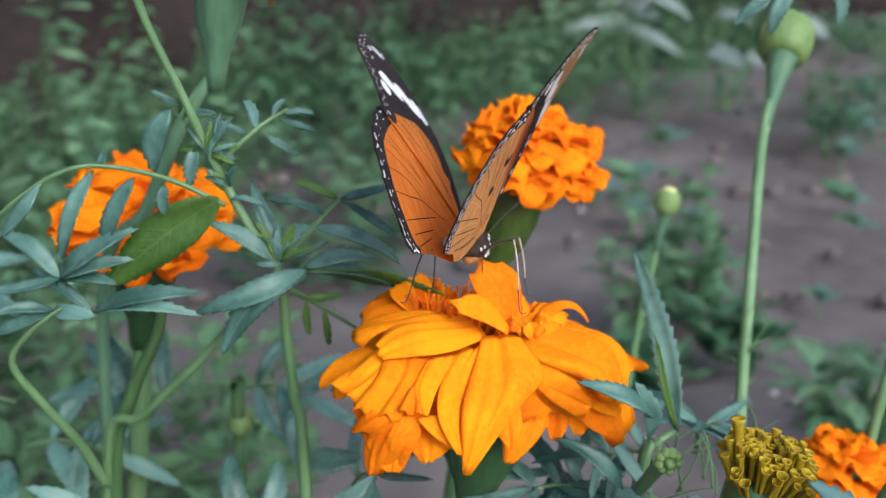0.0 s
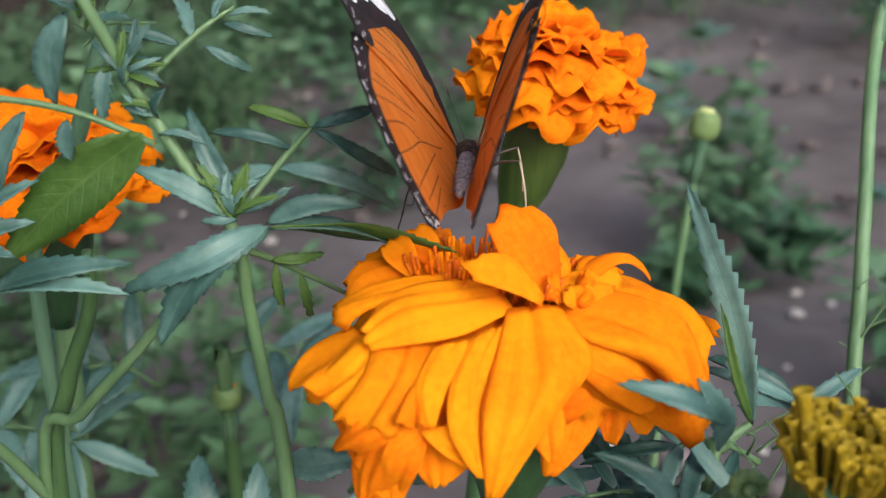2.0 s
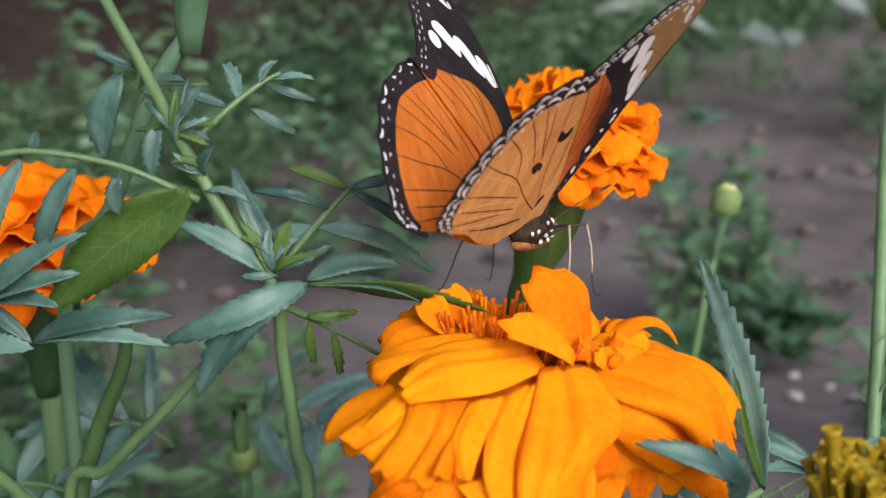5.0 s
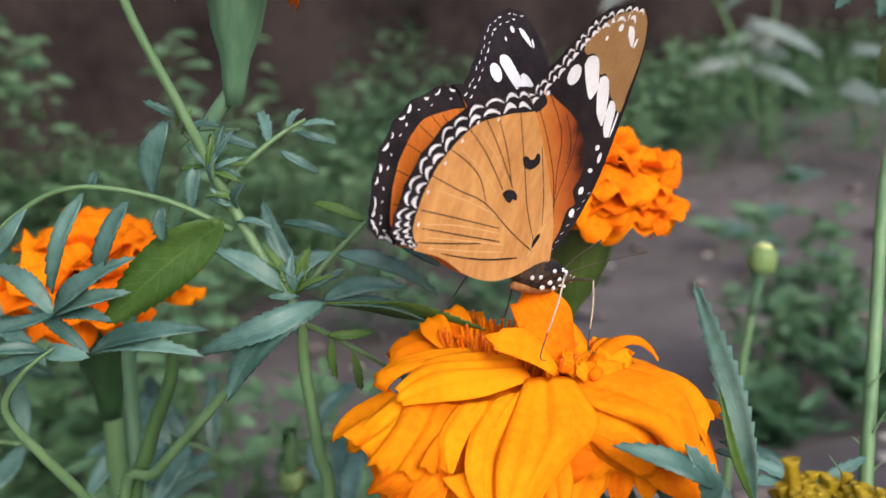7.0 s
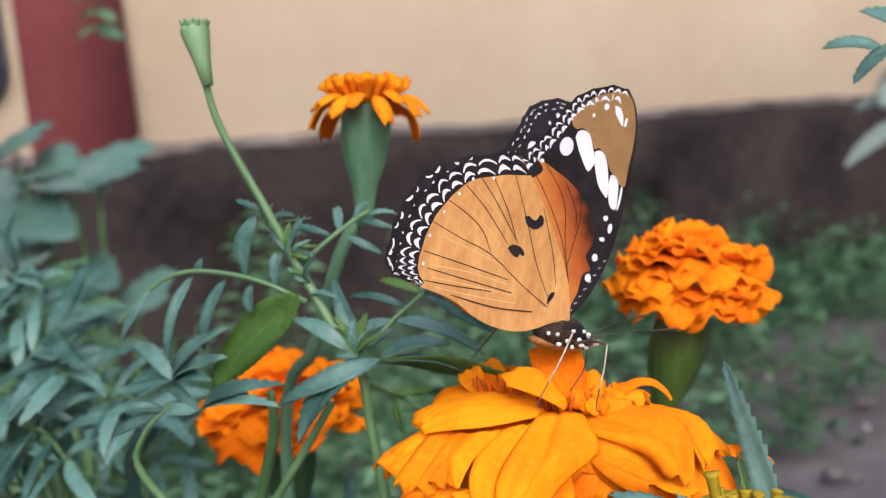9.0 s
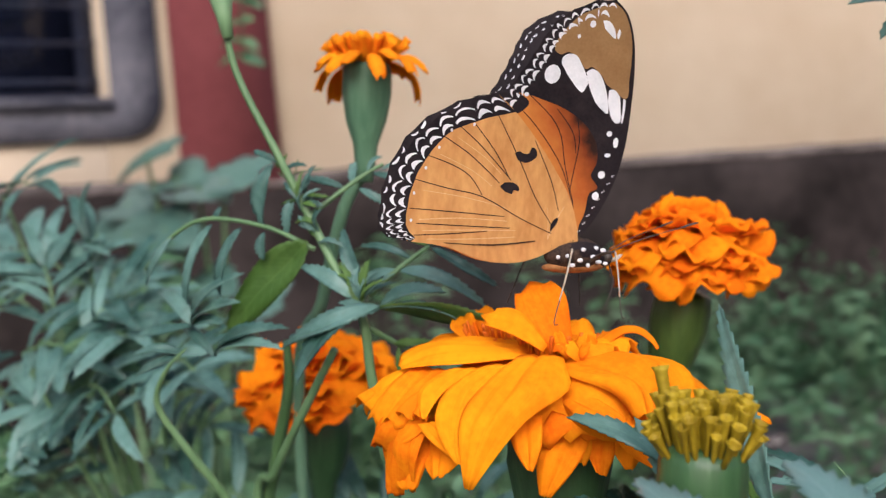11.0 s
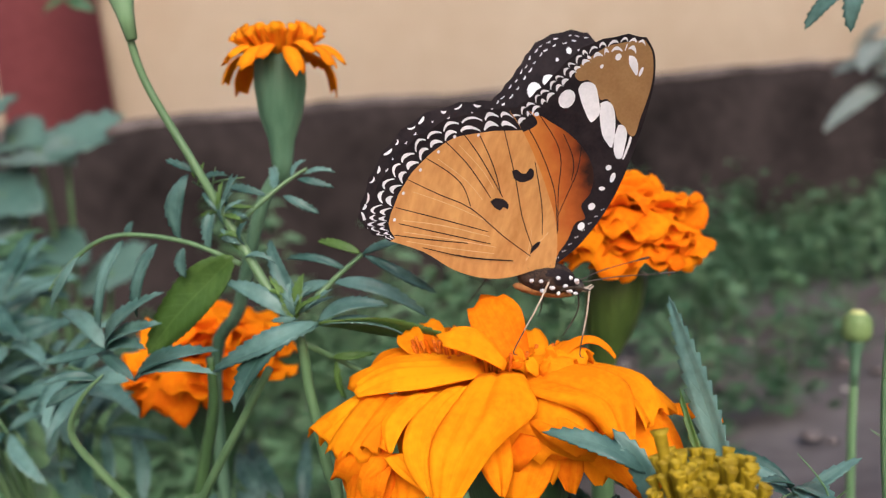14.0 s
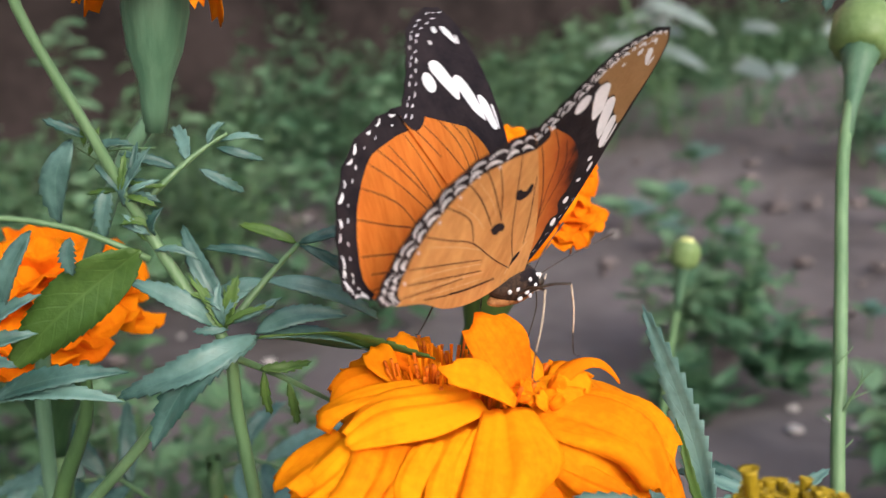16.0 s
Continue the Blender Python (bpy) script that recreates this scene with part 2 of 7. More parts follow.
def shaded_scales():
    """Underside of the forewing: orange scales that turn rusty and then black towards the front edge."""
    m = mat("rust_wing_scales", (0.5, 0.2, 0.04), (0.5, 0.2, 0.04), 0.6, 200, 0.12, 0.35, 8, 0.25, vary=0.0)
    nt = m.node_tree
    tc = nt.nodes.new("ShaderNodeTexCoord")
    sp = nt.nodes.new("ShaderNodeSeparateXYZ")
    nt.links.new(tc.outputs["Object"], sp.inputs[0])
    ab = nt.nodes.new("ShaderNodeMath")
    ab.operation = "ABSOLUTE"
    nt.links.new(sp.outputs[1], ab.inputs[0])
    a, b = Vector((-0.0012, 0.0140)), Vector((0.0082, 0.0192))
    g = (b - a) / (b - a).length_squared
    fx = nt.nodes.new("ShaderNodeMath")
    fx.operation = "MULTIPLY_ADD"
    fx.inputs[1].default_value, fx.inputs[2].default_value = g.x, -g.dot(a)
    nt.links.new(sp.outputs[0], fx.inputs[0])
    fy = nt.nodes.new("ShaderNodeMath")
    fy.operation = "MULTIPLY_ADD"
    fy.inputs[1].default_value = g.y
    nt.links.new(ab.outputs[0], fy.inputs[0])
    nt.links.new(fx.outputs[0], fy.inputs[2])
    no = nt.nodes.new("ShaderNodeTexNoise")
    no.inputs["Scale"].default_value, no.inputs["Detail"].default_value = 330.0, 5.0
    nt.links.new(tc.outputs["Object"], no.inputs[0])
    ad = nt.nodes.new("ShaderNodeMath")
    ad.operation = "MULTIPLY_ADD"
    ad.inputs[1].default_value = 0.5
    nt.links.new(no.outputs[0], ad.inputs[0])
    nt.links.new(fy.outputs[0], ad.inputs[2])
    ramp = nt.nodes.new("ShaderNodeValToRGB")
    ends = ramp.color_ramp.elements
    ends[0].position, ends[0].color = 0.18, (0.62, 0.235, 0.045, 1)
    ends[1].position, ends[1].color = 1.0, (0.03, 0.012, 0.008, 1)
    for pos, col in ((0.52, (0.45, 0.115, 0.020)), (0.84, (0.20, 0.042, 0.010))):
        ends.new(pos).color = (*col, 1)
    nt.links.new(ad.outputs[0], ramp.inputs[0])
    for n in list(nt.nodes):
        for s in n.inputs:
            if s.name in ("Base Color", "Color") and n.type in ("BSDF_PRINCIPLED", "BSDF_TRANSLUCENT", "BSDF_DIFFUSE"):
                nt.links.new(ramp.outputs[0], s)
    return m


M_RUST = shaded_scales()
M_BROWN = mat("brown_wing_scales", (0.25, 0.135, 0.052), (0.32, 0.180, 0.075), 0.6, 260, 0.12, 0.15, 8, 0.25, vary=0.0)
M_BLACK = mat("black_wing_scales", (0.008, 0.006, 0.008), (0.022, 0.016, 0.018), 0.7, 300, 0.15, 0.0, 6, 0.1, vary=0.0)
M_WHITE = mat("white_wing_scales", (0.62, 0.62, 0.66), (0.80, 0.79, 0.83), 0.6, 400, 0.1, 0.1, 6, 0.25, vary=0.0)
M_FUR = mat("grey_brown_fur", (0.008, 0.006, 0.007), (0.070, 0.042, 0.028), 0.8, 900, 0.6, 0.0, 4, 0.15, vary=0.0)
M_ABDOMEN = mat("orange_brown_abdomen", (0.17, 0.065, 0.018), (0.36, 0.16, 0.055), 0.7, 700, 0.4, 0.0, 4, 0.2, vary=0.0)
M_SPECK = mat("speckled_grey_fur", (0.004, 0.004, 0.006), (0.36, 0.34, 0.36), 0.8, 2600, 0.4, 0.0, 3, 0.15, vary=0.0)
M_LEG = mat("pale_leg", (0.26, 0.20, 0.14), (0.5, 0.43, 0.35), 0.5, 900, 0.2, vary=0.0)
M_LEGDARK = mat("dark_leg", (0.02, 0.015, 0.012), (0.06, 0.045, 0.035), 0.5, 900, 0.2, vary=0.0)


# ---- building helpers ----
def thing(name, at, label, category, group=""):
    ob = new(name)
    ob.location = at
    ob.empty_display_size = 0.01
    return tagged(ob, label, category, group)


def origin(ob):
    o = Vector(ob.location)
    while ob.parent:
        ob = ob.parent
        o += Vector(ob.location)
    return o


def part(name, bm, material, parent, label=""):
    """Link a bmesh, in world places, as one mesh under a thing or part."""
    if parent is not None:
        bmesh.ops.translate(bm, vec=-origin(parent), verts=bm.verts)
    me = bpy.data.meshes.new(name)
    bm.to_mesh(me)
    bm.free()
    for p in me.polygons:
        p.use_smooth = True
    me.materials.append(material)
    ob = new(name, me)
    ob.parent = parent
    return tagged(ob, label)


def sheet(bm, grid, th):
    """A thin closed leaf of matter over a grid of points."""
    n, m = len(grid), len(grid[0])
    top, bot = [], []
    for i in range(n):
        ta, ba = [], []
        for j in range(m):
            du = grid[min(i + 1, n - 1)][j] - grid[max(i - 1, 0)][j]
            dv = grid[i][min(j + 1, m - 1)] - grid[i][max(j - 1, 0)]
            nn = du.cross(dv)
            nn = nn.normalized() if nn.length > 1e-12 else Vector((0, 0, 1))
            ta.append(bm.verts.new(grid[i][j] + nn * th / 2))
            ba.append(bm.verts.new(grid[i][j] - nn * th / 2))
        top.append(ta)
        bot.append(ba)
    uv = bm.loops.layers.uv.verify()
    for i in range(n - 1):
        for j in range(m - 1):
            for rows_, idx in ((top, ((i, j), (i + 1, j), (i + 1, j + 1), (i, j + 1))), (bot, ((i, j), (i, j + 1), (i + 1, j + 1), (i + 1, j)))):
                face = bm.faces.new([rows_[a][b] for a, b in idx])
                for loop, (a, b) in zip(face.loops, idx):
                    loop[uv].uv = (b / (m - 1), a / (n - 1))
    ring = [(i, 0) for i in range(n)] + [(n - 1, j) for j in range(1, m)] + [(i, m - 1) for i in range(n - 2, -1, -1)] + [(0, j) for j in range(m - 2, 0, -1)]
    for (a, b), (c, d) in zip(ring, ring[1:] + ring[:1]):
        bm.faces.new((top[a][b], bot[a][b], bot[c][d], top[c][d]))
    return bm


def spline(pts, k=5):
    pts = [Vector(p) for p in pts]
    if len(pts) == 2:
        return [pts[0].lerp(pts[1], i / k) for i in range(k + 1)]
    out = []
    for i in range(len(pts) - 1):
        p0, p1, p2, p3 = pts[max(i - 1, 0)], pts[i], pts[i + 1], pts[min(i + 2, len(pts) - 1)]
        for s in range(k):
            t = s / k
            out.append(0.5 * ((2 * p1) + (p2 - p0) * t + (2 * p0 - 5 * p1 + 4 * p2 - p3) * t * t + (3 * p1 - p0 - 3 * p2 + p3) * t ** 3))
    return out + [pts[-1]]


def tube(bm, pts, r0, r1, sides=8, k=5, bumps=0.0):
    """A tapered tube along a smooth line; r0, r1 are its radii at the ends, or r0 a list for all."""
    line = spline(pts, k)
    n = len(line)
    prev = None
    for i, p in enumerate(line):
        d = (line[min(i + 1, n - 1)] - line[max(i - 1, 0)]).normalized()
        a = d.orthogonal().normalized() if prev is None else (prev - d * prev.dot(d)).normalized()
        prev = a
        b = d.cross(a)
        s = i / (n - 1)
        if isinstance(r0, (list, tuple)):
            x = s * (len(r0) - 1)
            j = min(int(x), len(r0) - 2)
            r = r0[j] + (r0[j + 1] - r0[j]) * (x - j)
        else:
            r = r0 + (r1 - r0) * s
        ring = []
        for q in range(sides):
            w = 2 * math.pi * q / sides
            rr = r * (1 + bumps * (1 if q % 2 else -1))
            ring.append(bm.verts.new(p + a * math.cos(w) * rr + b * math.sin(w) * rr))
        if i == 0:
            bm.faces.new(ring[::-1])
        else:
            for q in range(sides):
                bm.faces.new((last[q], last[(q + 1) % sides], ring[(q + 1) % sides], ring[q]))
        last = ring
    bm.faces.new(last)
    return bm


def petal(base, tip, width, up, bulge=0.15, cup=0.12, ruffle=0.05, seed=0, n=10, m=7, narrow=0.35, notch=0.08, curl=0.0, th=0.00025, point=0.28, skew=None):
    """A petal from base to tip; up: the way its upper face looks."""
    rng = random.Random(seed)
    base, tip, up = Vector(base), Vector(tip), Vector(up)
    d = tip - base
    length = d.length
    d.normalize()
    c = up.cross(d)
    c = c.normalized() if c.length > 1e-6 else d.orthogonal().normalized()
    nn = d.cross(c).normalized()
    ph, fq = rng.uniform(0, 6.28), rng.uniform(2.5, 4.5)
    crease, lip = rng.uniform(-0.04, 0.10), rng.uniform(-0.02, 0.06)
    skew = rng.uniform(-0.12, 0.12) if skew is None else skew
    grid = []
    for i in range(n + 1):
        s = i / n
        w = width * (narrow + (1 - narrow) * math.sin(min(1.0, s * 1.25) * math.pi / 2)) * (1 - point * (max(0, s - 0.5) / 0.5) ** 1.6)
        row = []
        for j in range(m):
            q = 2 * j / (m - 1) - 1
            ss = s * (1 - ((0.06 + 0.1 * point) * q * q - notch * math.cos(fq * 1.6 * q + ph) * 0.7) * s * s)
            lift = bulge * 4 * ss * (1 - ss) * length - curl * length * max(0, s - 0.6) ** 2 * 4
            h = lift - cup * q * q * w * (0.6 + 0.9 * s) + ruffle * w * s * s * math.sin(fq * q * 1.5 + ph) + ruffle * w * 0.5 * math.sin(5 * s + ph) * q + 0.014 * w * math.sin(9 * q + ph) * s - crease * abs(q + 0.15 * math.sin(ph)) * w - lip * w * max(0.0, abs(q) - 0.6) * 2.5 * math.sin(7 * s + ph)
            row.append(base + d * ss * length + c * (q * w / 2 + skew * width * math.sin(math.pi * s) * 1.2) + nn * h)
        grid.append(row)
    return sheet(bmesh.new(), grid, th)


def leaflet(base, tip, width, up=(0, 0, 1), teeth=9, droop=0.08, fold=0.18, seed=0, th=0.00022, wave=0.06, saw=0.2):
    """A saw-edged leaflet with a folded midrib."""
    rng = random.Random(seed)
    base, tip, up = Vector(base), Vector(tip), Vector(up)
    d = tip - base
    length = d.length
    d.normalize()
    c = up.cross(d)
    c = c.normalized() if c.length > 1e-6 else d.orthogonal().normalized()
    nn = d.cross(c).normalized()
    side = rng.uniform(-0.11, 0.11)
    width = width * 0.82
    teeth, saw = round(teeth * 1.35), saw * 0.95
    ph = rng.uniform(0, 6)
    n = teeth * 2
    grid = []
    for i in range(n + 1):
        s = i / n
        w = width * max(0.1 if i == 0 else 0.015, s ** 0.6 * (1 - s) ** 0.8 / 0.385)
        tooth = (1 + saw * 0.5) if i % 2 == 0 else (1 - saw * 0.5)
        mid = base + d * s * length + nn * ((droop * 4 * s * (1 - s) - 0.10 * s * s) * length) + c * side * length * math.sin(math.pi * s)
        row = []
        for q in (-1, -0.5, 0, 0.5, 1):
            e = q * w / 2 * (tooth if abs(q) == 1 else 1)
            fwd = (0.85 * length / n if i % 2 == 0 and abs(q) == 1 and i < n else 0)
            h = fold * abs(q) * w + wave * w * math.sin(7 * s + ph + q * 2)
            row.append(mid + c * e + nn * h + d * fwd)
        grid.append(row)
    return sheet(bmesh.new(), grid, th)


def blob(bm, centre, rx, ry, rz, seg=12, rings=8, rough=0.0, seed=0, turn=None):
    rng = random.Random(seed)
    res = bmesh.ops.create_uvsphere(bm, u_segments=seg, v_segments=rings, radius=1.0)
    for v in res["verts"]:
        k = 1 + rng.uniform(-rough, rough)
        p = Vector((v.co.x * rx * k, v.co.y * ry * k, v.co.z * rz * k))
        v.co = (turn @ p if turn else p) + Vector(centre)
    return bm


def turned(bm, centre, axis, profile, sides=20, ribs=0.0):
    """A round body about an axis; profile: pairs of height along the axis and radius."""
    axis = Vector(axis).normalized()
    a = axis.orthogonal().normalized()
    b = axis.cross(a)
    last = None
    for h, r in profile:
        ring = []
        for q in range(sides):
            w = 2 * math.pi * q / sides
            rr = r * (1 + ribs * math.cos(w * sides / 2))
            ring.append(bm.verts.new(Vector(centre) + axis * h + (a * math.cos(w) + b * math.sin(w)) * rr))
        if last is None:
            bm.faces.new(ring[::-1])
        else:
            for q in range(sides):
                bm.faces.new((last[q], last[(q + 1) % sides], ring[(q + 1) % sides], ring[q]))
        last = ring
    bm.faces.new(last)
    return bm


def box(bm, lo, hi):
    res = bmesh.ops.create_cube(bm, size=1.0)
    lo, hi = Vector(lo), Vector(hi)
    for v in res["verts"]:
        v.co = Vector([lo[i] + (v.co[i] + 0.5) * (hi[i] - lo[i]) for i in range(3)])
    return bm


def pompom(parent, centre, rx, rz, count, seed, material, axis=(0, 0, 1), size=0.62, low=105, name="petal"):
    """A full double flower: shingled, ruffled petals over a flattened ball."""
    rng = random.Random(seed)
    centre = Vector(centre)
    turn = Vector((0, 0, 1)).rotation_difference(Vector(axis)).to_matrix()

    def on(theta, phi, k):
        return centre + turn @ Vector((rx * k * math.sin(theta) * math.cos(phi), rx * k * math.sin(theta) * math.sin(phi), rz * k * math.cos(theta)))

    for i in range(count):
        s = (i + 0.5) / count
        theta = radians(low) * (1 - s) ** 0.62 + rng.uniform(-0.08, 0.08)
        phi = i * 2.39996 + rng.uniform(-0.2, 0.2)
        k = rng.uniform(0.9, 1.1)
        tip, base = on(theta, phi, k), on(max(0.03, theta - radians(rng.uniform(18, 46))), phi, 0.45)
        mid = on(max(0.05, theta - radians(rng.uniform(25, 55))), phi + rng.uniform(-0.3, 0.3), 1.0) - centre
        part(name, petal(base, tip, rx * size * rng.uniform(0.75, 1.2), mid, rng.uniform(0.1, 0.26), rng.uniform(-0.05, 0.25), rng.uniform(0.06, 0.16), seed * 100 + i, 7, 9, 0.5, 0.05, rng.uniform(-0.5, 0.2), point=0.12), material, parent)


def compound_leaf(parent, pts, pairs, length, width, seed, material=M_LEAF, up=(0, -0.4, 1), teeth=6, r=0.0006, start=0.35, hang=0.0):
    """A feathered leaf: a thin stalk with pairs of leaflets and one at its end."""
    rng = random.Random(seed)
    line = spline(pts, 8)
    stalk = part("leaf_stalk", tube(bmesh.new(), pts, r, r * 0.5, 6), M_STEM, parent)
    up = Vector(up)
    n = len(line)
    for i in range(pairs):
        s = start + (0.97 - start) * i / max(1, pairs - 1)
        p = line[min(n - 2, int(s * (n - 1)))]
        d = (line[min(n - 1, int(s * (n - 1)) + 1)] - p).normalized()
        side = up.cross(d).normalized()
        size = 0.75 + 0.5 * math.sin(math.pi * (0.25 + 0.6 * i / max(1, pairs)))
        for sg in (-1, 1):
            w = d * rng.uniform(0.45, 0.75) + side * sg + up.normalized() * rng.uniform(-0.15, 0.2) + Vector((0, 0, -hang))
            t = p + w.normalized() * length * size * rng.uniform(0.75, 1.1)
            part("leaflet", leaflet(p, t, width * size * rng.uniform(0.8, 1.15), up, teeth, rng.uniform(0.02, 0.12), 0.15, seed * 50 + i * 2 + sg), material, stalk)
    p = line[-1]
    d = (line[-1] - line[-3]).normalized()
    part("leaflet", leaflet(p, p + d * length * 1.1, width, up, teeth, 0.06, 0.15, seed * 50 + 49), material, stalk)
    return stalk


# ---- ground ----
def axis_steps(lo, hi, step, far, grow):
    out, x, s = [], lo, step
    mid = [lo + i * step for i in range(int((hi - lo) / step) + 1)]
    a, b = mid[0], mid[-1]
    left, right = [], []
    s = step
    while a > -far:
        s *= grow
        a -= s
        left.append(a)
    s = step
    while b < far:
        s *= grow
        b += s
        right.append(b)
    return left[::-1] + mid + right


def build_ground():
    xs = axis_steps(-2.6, 1.4, 0.045, 120, 1.5)
    ys = axis_steps(-0.3, 2.5, 0.045, 120, 1.5)
    bm = bmesh.new()
    rows = []
    for y in ys:
        row = []
        for x in xs:
            z = 0.0
            if abs(x) < 5 and -2 < y < 4:
                z = 0.022 * noise.noise((x * 2.2, y * 2.2, 0)) + 0.018 * noise.noise((x * 7, y * 7, 3)) + 0.014 * noise.noise((x * 19, y * 19, 5))
            row.append(bm.verts.new((x, y, z - 0.01)))
        rows.append(row)
    for i in range(len(ys) - 1):
        for j in range(len(xs) - 1):
            bm.faces.new((rows[i][j], rows[i][j + 1], rows[i + 1][j + 1], rows[i + 1][j]))
    tagged(part("ground", bm, M_SOIL, None), "damp grey-brown garden soil, uneven and bare in patches", "soil", kind="structure")
    rng = random.Random(5)
    bm = bmesh.new()
    pb = bmesh.new()
    for i in range(420):
        x, y = rng.uniform(-2.4, 1.0), rng.uniform(0.25, 2.2)
        r = rng.uniform(0.004, 0.016)
        blob(bm, (x, y, r * 0.25), r * 1.3, r, r * 0.7, 6, 4, 0.25, i)
    for i in range(60):
        x, y = rng.uniform(-1.6, 1.0), rng.uniform(0.25, 2.1)
        r = rng.uniform(0.003, 0.008)
        blob(pb, (x, y, 0.006 + r * 0.3), r * 1.3, r, r * 0.7, 6, 4, 0.2, i)
    for i in range(70):
        x, y = rng.uniform(0.04, 0.42), rng.uniform(0.16, 0.75)
        r = rng.uniform(0.0015, 0.0042)
        blob(pb, (x, y, 0.004 + r * 0.3), r * 1.3, r, r * 0.7, 6, 4, 0.2, 900 + i)
    tagged(part("soil_clods", bm, M_CLOD, None), "small crumbled clods lying on the soil", "clods", kind="stuff")
    tagged(part("pebbles", pb, M_PEBBLE, None), "small pale pebbles scattered on the soil", "pebbles", kind="stuff")


WALL_TURN = 54.6


def build_wall():
    """The house wall stands aslant behind the bed; its own x runs along it, its face is at y = 2.3."""
    y = 2.30
    made = []
    # masonry with a window opening
    bm = bmesh.new()
    for lo, hi in (((0.163, y, 0.50), (11, y + 0.25, 3.2)), ((-7, y, 0.50), (-0.64, y + 0.25, 3.2)), ((-0.64, y, 0.50), (0.163, y + 0.25, 0.83)), ((-0.64, y, 2.0), (0.163, y + 0.25, 3.2))):
        box(bm, lo, hi)
    made.append(tagged(part("wall_north", bm, M_WALL, None), "cream plastered house wall behind the garden", "wall", kind="structure"))
    # rough plinth, uneven along its top
    xs = [-7 + i * 0.06 for i in range(300)]
    prof = [(y - 0.06, -0.06), (y - 0.07, 0.08), (y - 0.064, 0.2), (y - 0.068, 0.32), (y - 0.06, 0.45), (y - 0.062, 0.56), (y - 0.05, 0.615), (y - 0.02, 0.638), (y + 0.0, 0.645), (y + 0.1, 0.65)]

    def top_wave(x):
        return 0.010 * noise.noise((x * 1.7, 2, 0.3)) + 0.007 * noise.noise((x * 6, 2, 0.5)) + 0.004 * noise.noise((x * 17, 1, 0))

    grid = [[Vector((x, py + 0.010 * noise.noise((x * 3, pz * 9, 1)) + 0.006 * noise.noise((x * 11, pz * 17, 3)), pz + (top_wave(x) if pz > 0.5 else 0))) for py, pz in prof] for x in xs]
    made.append(tagged(part("plinth", sheet(bmesh.new(), grid, 0.02), M_PLINTH, None), "dark damp-stained plinth along the foot of the wall", "plinth", kind="structure"))
    lip = [[Vector((x, y - 0.048 + 0.026 * k + 0.005 * noise.noise((x * 5, k * 3, 4)), (0.632, 0.650, 0.656)[k] + top_wave(x) + 0.004 * noise.noise((x * 23, k, 2)))) for k in range(3)] for x in xs]
    made.append(tagged(part("plinth_ledge", sheet(bmesh.new(), lip, 0.012), M_LEDGE, None), "worn grey ledge along the top of the plinth", "ledge", kind="structure"))
    bm = box(bmesh.new(), (0.321, y - 0.045, 0.60), (0.556, y, 3.2))
    bmesh.ops.bevel(bm, geom=bm.edges[:], offset=0.012, segments=2, affect="EDGES")
    made.append(tagged(part("pilaster", bm, M_RED, None), "dull red painted pilaster on the cream wall", "pilaster", kind="structure"))
    win = tagged(new("window_1"), "dark barred window in a grey plaster surround", "window", kind="structure")
    made.append(win)
    # plaster surround with a rounded lower corner
    def ring(x0, x1, z0, z1, r):
        pts = []
        for cx, cz, a0 in ((x1 - r, z0 + r, -90), (x1 - r, z1 - r, 0), (x0 + r, z1 - r, 90), (x0 + r, z0 + r, 180)):
            for k in range(7):
                a = radians(a0 + 15 * k)
                pts.append((cx + r * math.cos(a), cz + r * math.sin(a)))
        return pts

    bm = bmesh.new()
    loops = []
    for (x0, x1, z0, z1, r), yy in (((-0.76, 0.292, 0.752, 2.12, 0.10), y - 0.002), ((-0.76, 0.292, 0.752, 2.12, 0.10), y - 0.022), ((-0.66, 0.183, 0.835, 2.02, 0.012), y - 0.026), ((-0.645, 0.168, 0.85, 2.005, 0.008), y + 0.10)):
        loops.append([bm.verts.new((px + 0.004 * noise.noise((px * 9, pz * 9, 2)), yy, pz + 0.004 * noise.noise((px * 9, pz * 9, 7)))) for px, pz in ring(x0, x1, z0, z1, r)])
    for a, b in zip(loops, loops[1:]):
        for k in range(len(a)):
            bm.faces.new((a[k], a[(k + 1) % len(a)], b[(k + 1) % len(a)], b[k]))
    part("window_surround", bm, M_GREY, win, "grey plaster surround")
    part("window_sill", box(bmesh.new(), (-0.66, y - 0.045, 0.825), (0.183, y + 0.02, 0.847)), M_GREY, win, "pale worn sill")
    bm = bmesh.new()
    for lo, hi in (((-0.64, y + 0.09, 0.85), (-0.60, y + 0.15, 2.0)), ((0.12, y + 0.09, 0.85), (0.163, y + 0.15, 2.0)), ((-0.60, y + 0.09, 0.85), (0.12, y + 0.15, 0.89)), ((-0.60, y + 0.09, 1.96), (0.12, y + 0.15, 2.0)), ((-0.26, y + 0.095, 0.89), (-0.22, y + 0.145, 1.96))):
        box(bm, lo, hi)
    part("window_frame", bm, M_DARKWIN, win)
    part("pane", box(bmesh.new(), (-0.60, y + 0.11, 0.89), (-0.26, y + 0.115, 1.96)), M_GLASS, win)
    part("pane", box(bmesh.new(), (-0.22, y + 0.11, 0.89), (0.12, y + 0.115, 1.96)), M_GLASS, win)
    for i in range(12):
        part("bar", tube(bmesh.new(), [(-0.645, y + 0.05, 0.905 + i * 0.09), (0.168, y + 0.05, 0.905 + i * 0.09)], 0.006, 0.006, 8, 1), M_DARKWIN, win)
    # added dark panel; its colour stands in for the shade of a room
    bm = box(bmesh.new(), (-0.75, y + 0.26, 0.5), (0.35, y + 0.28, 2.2))
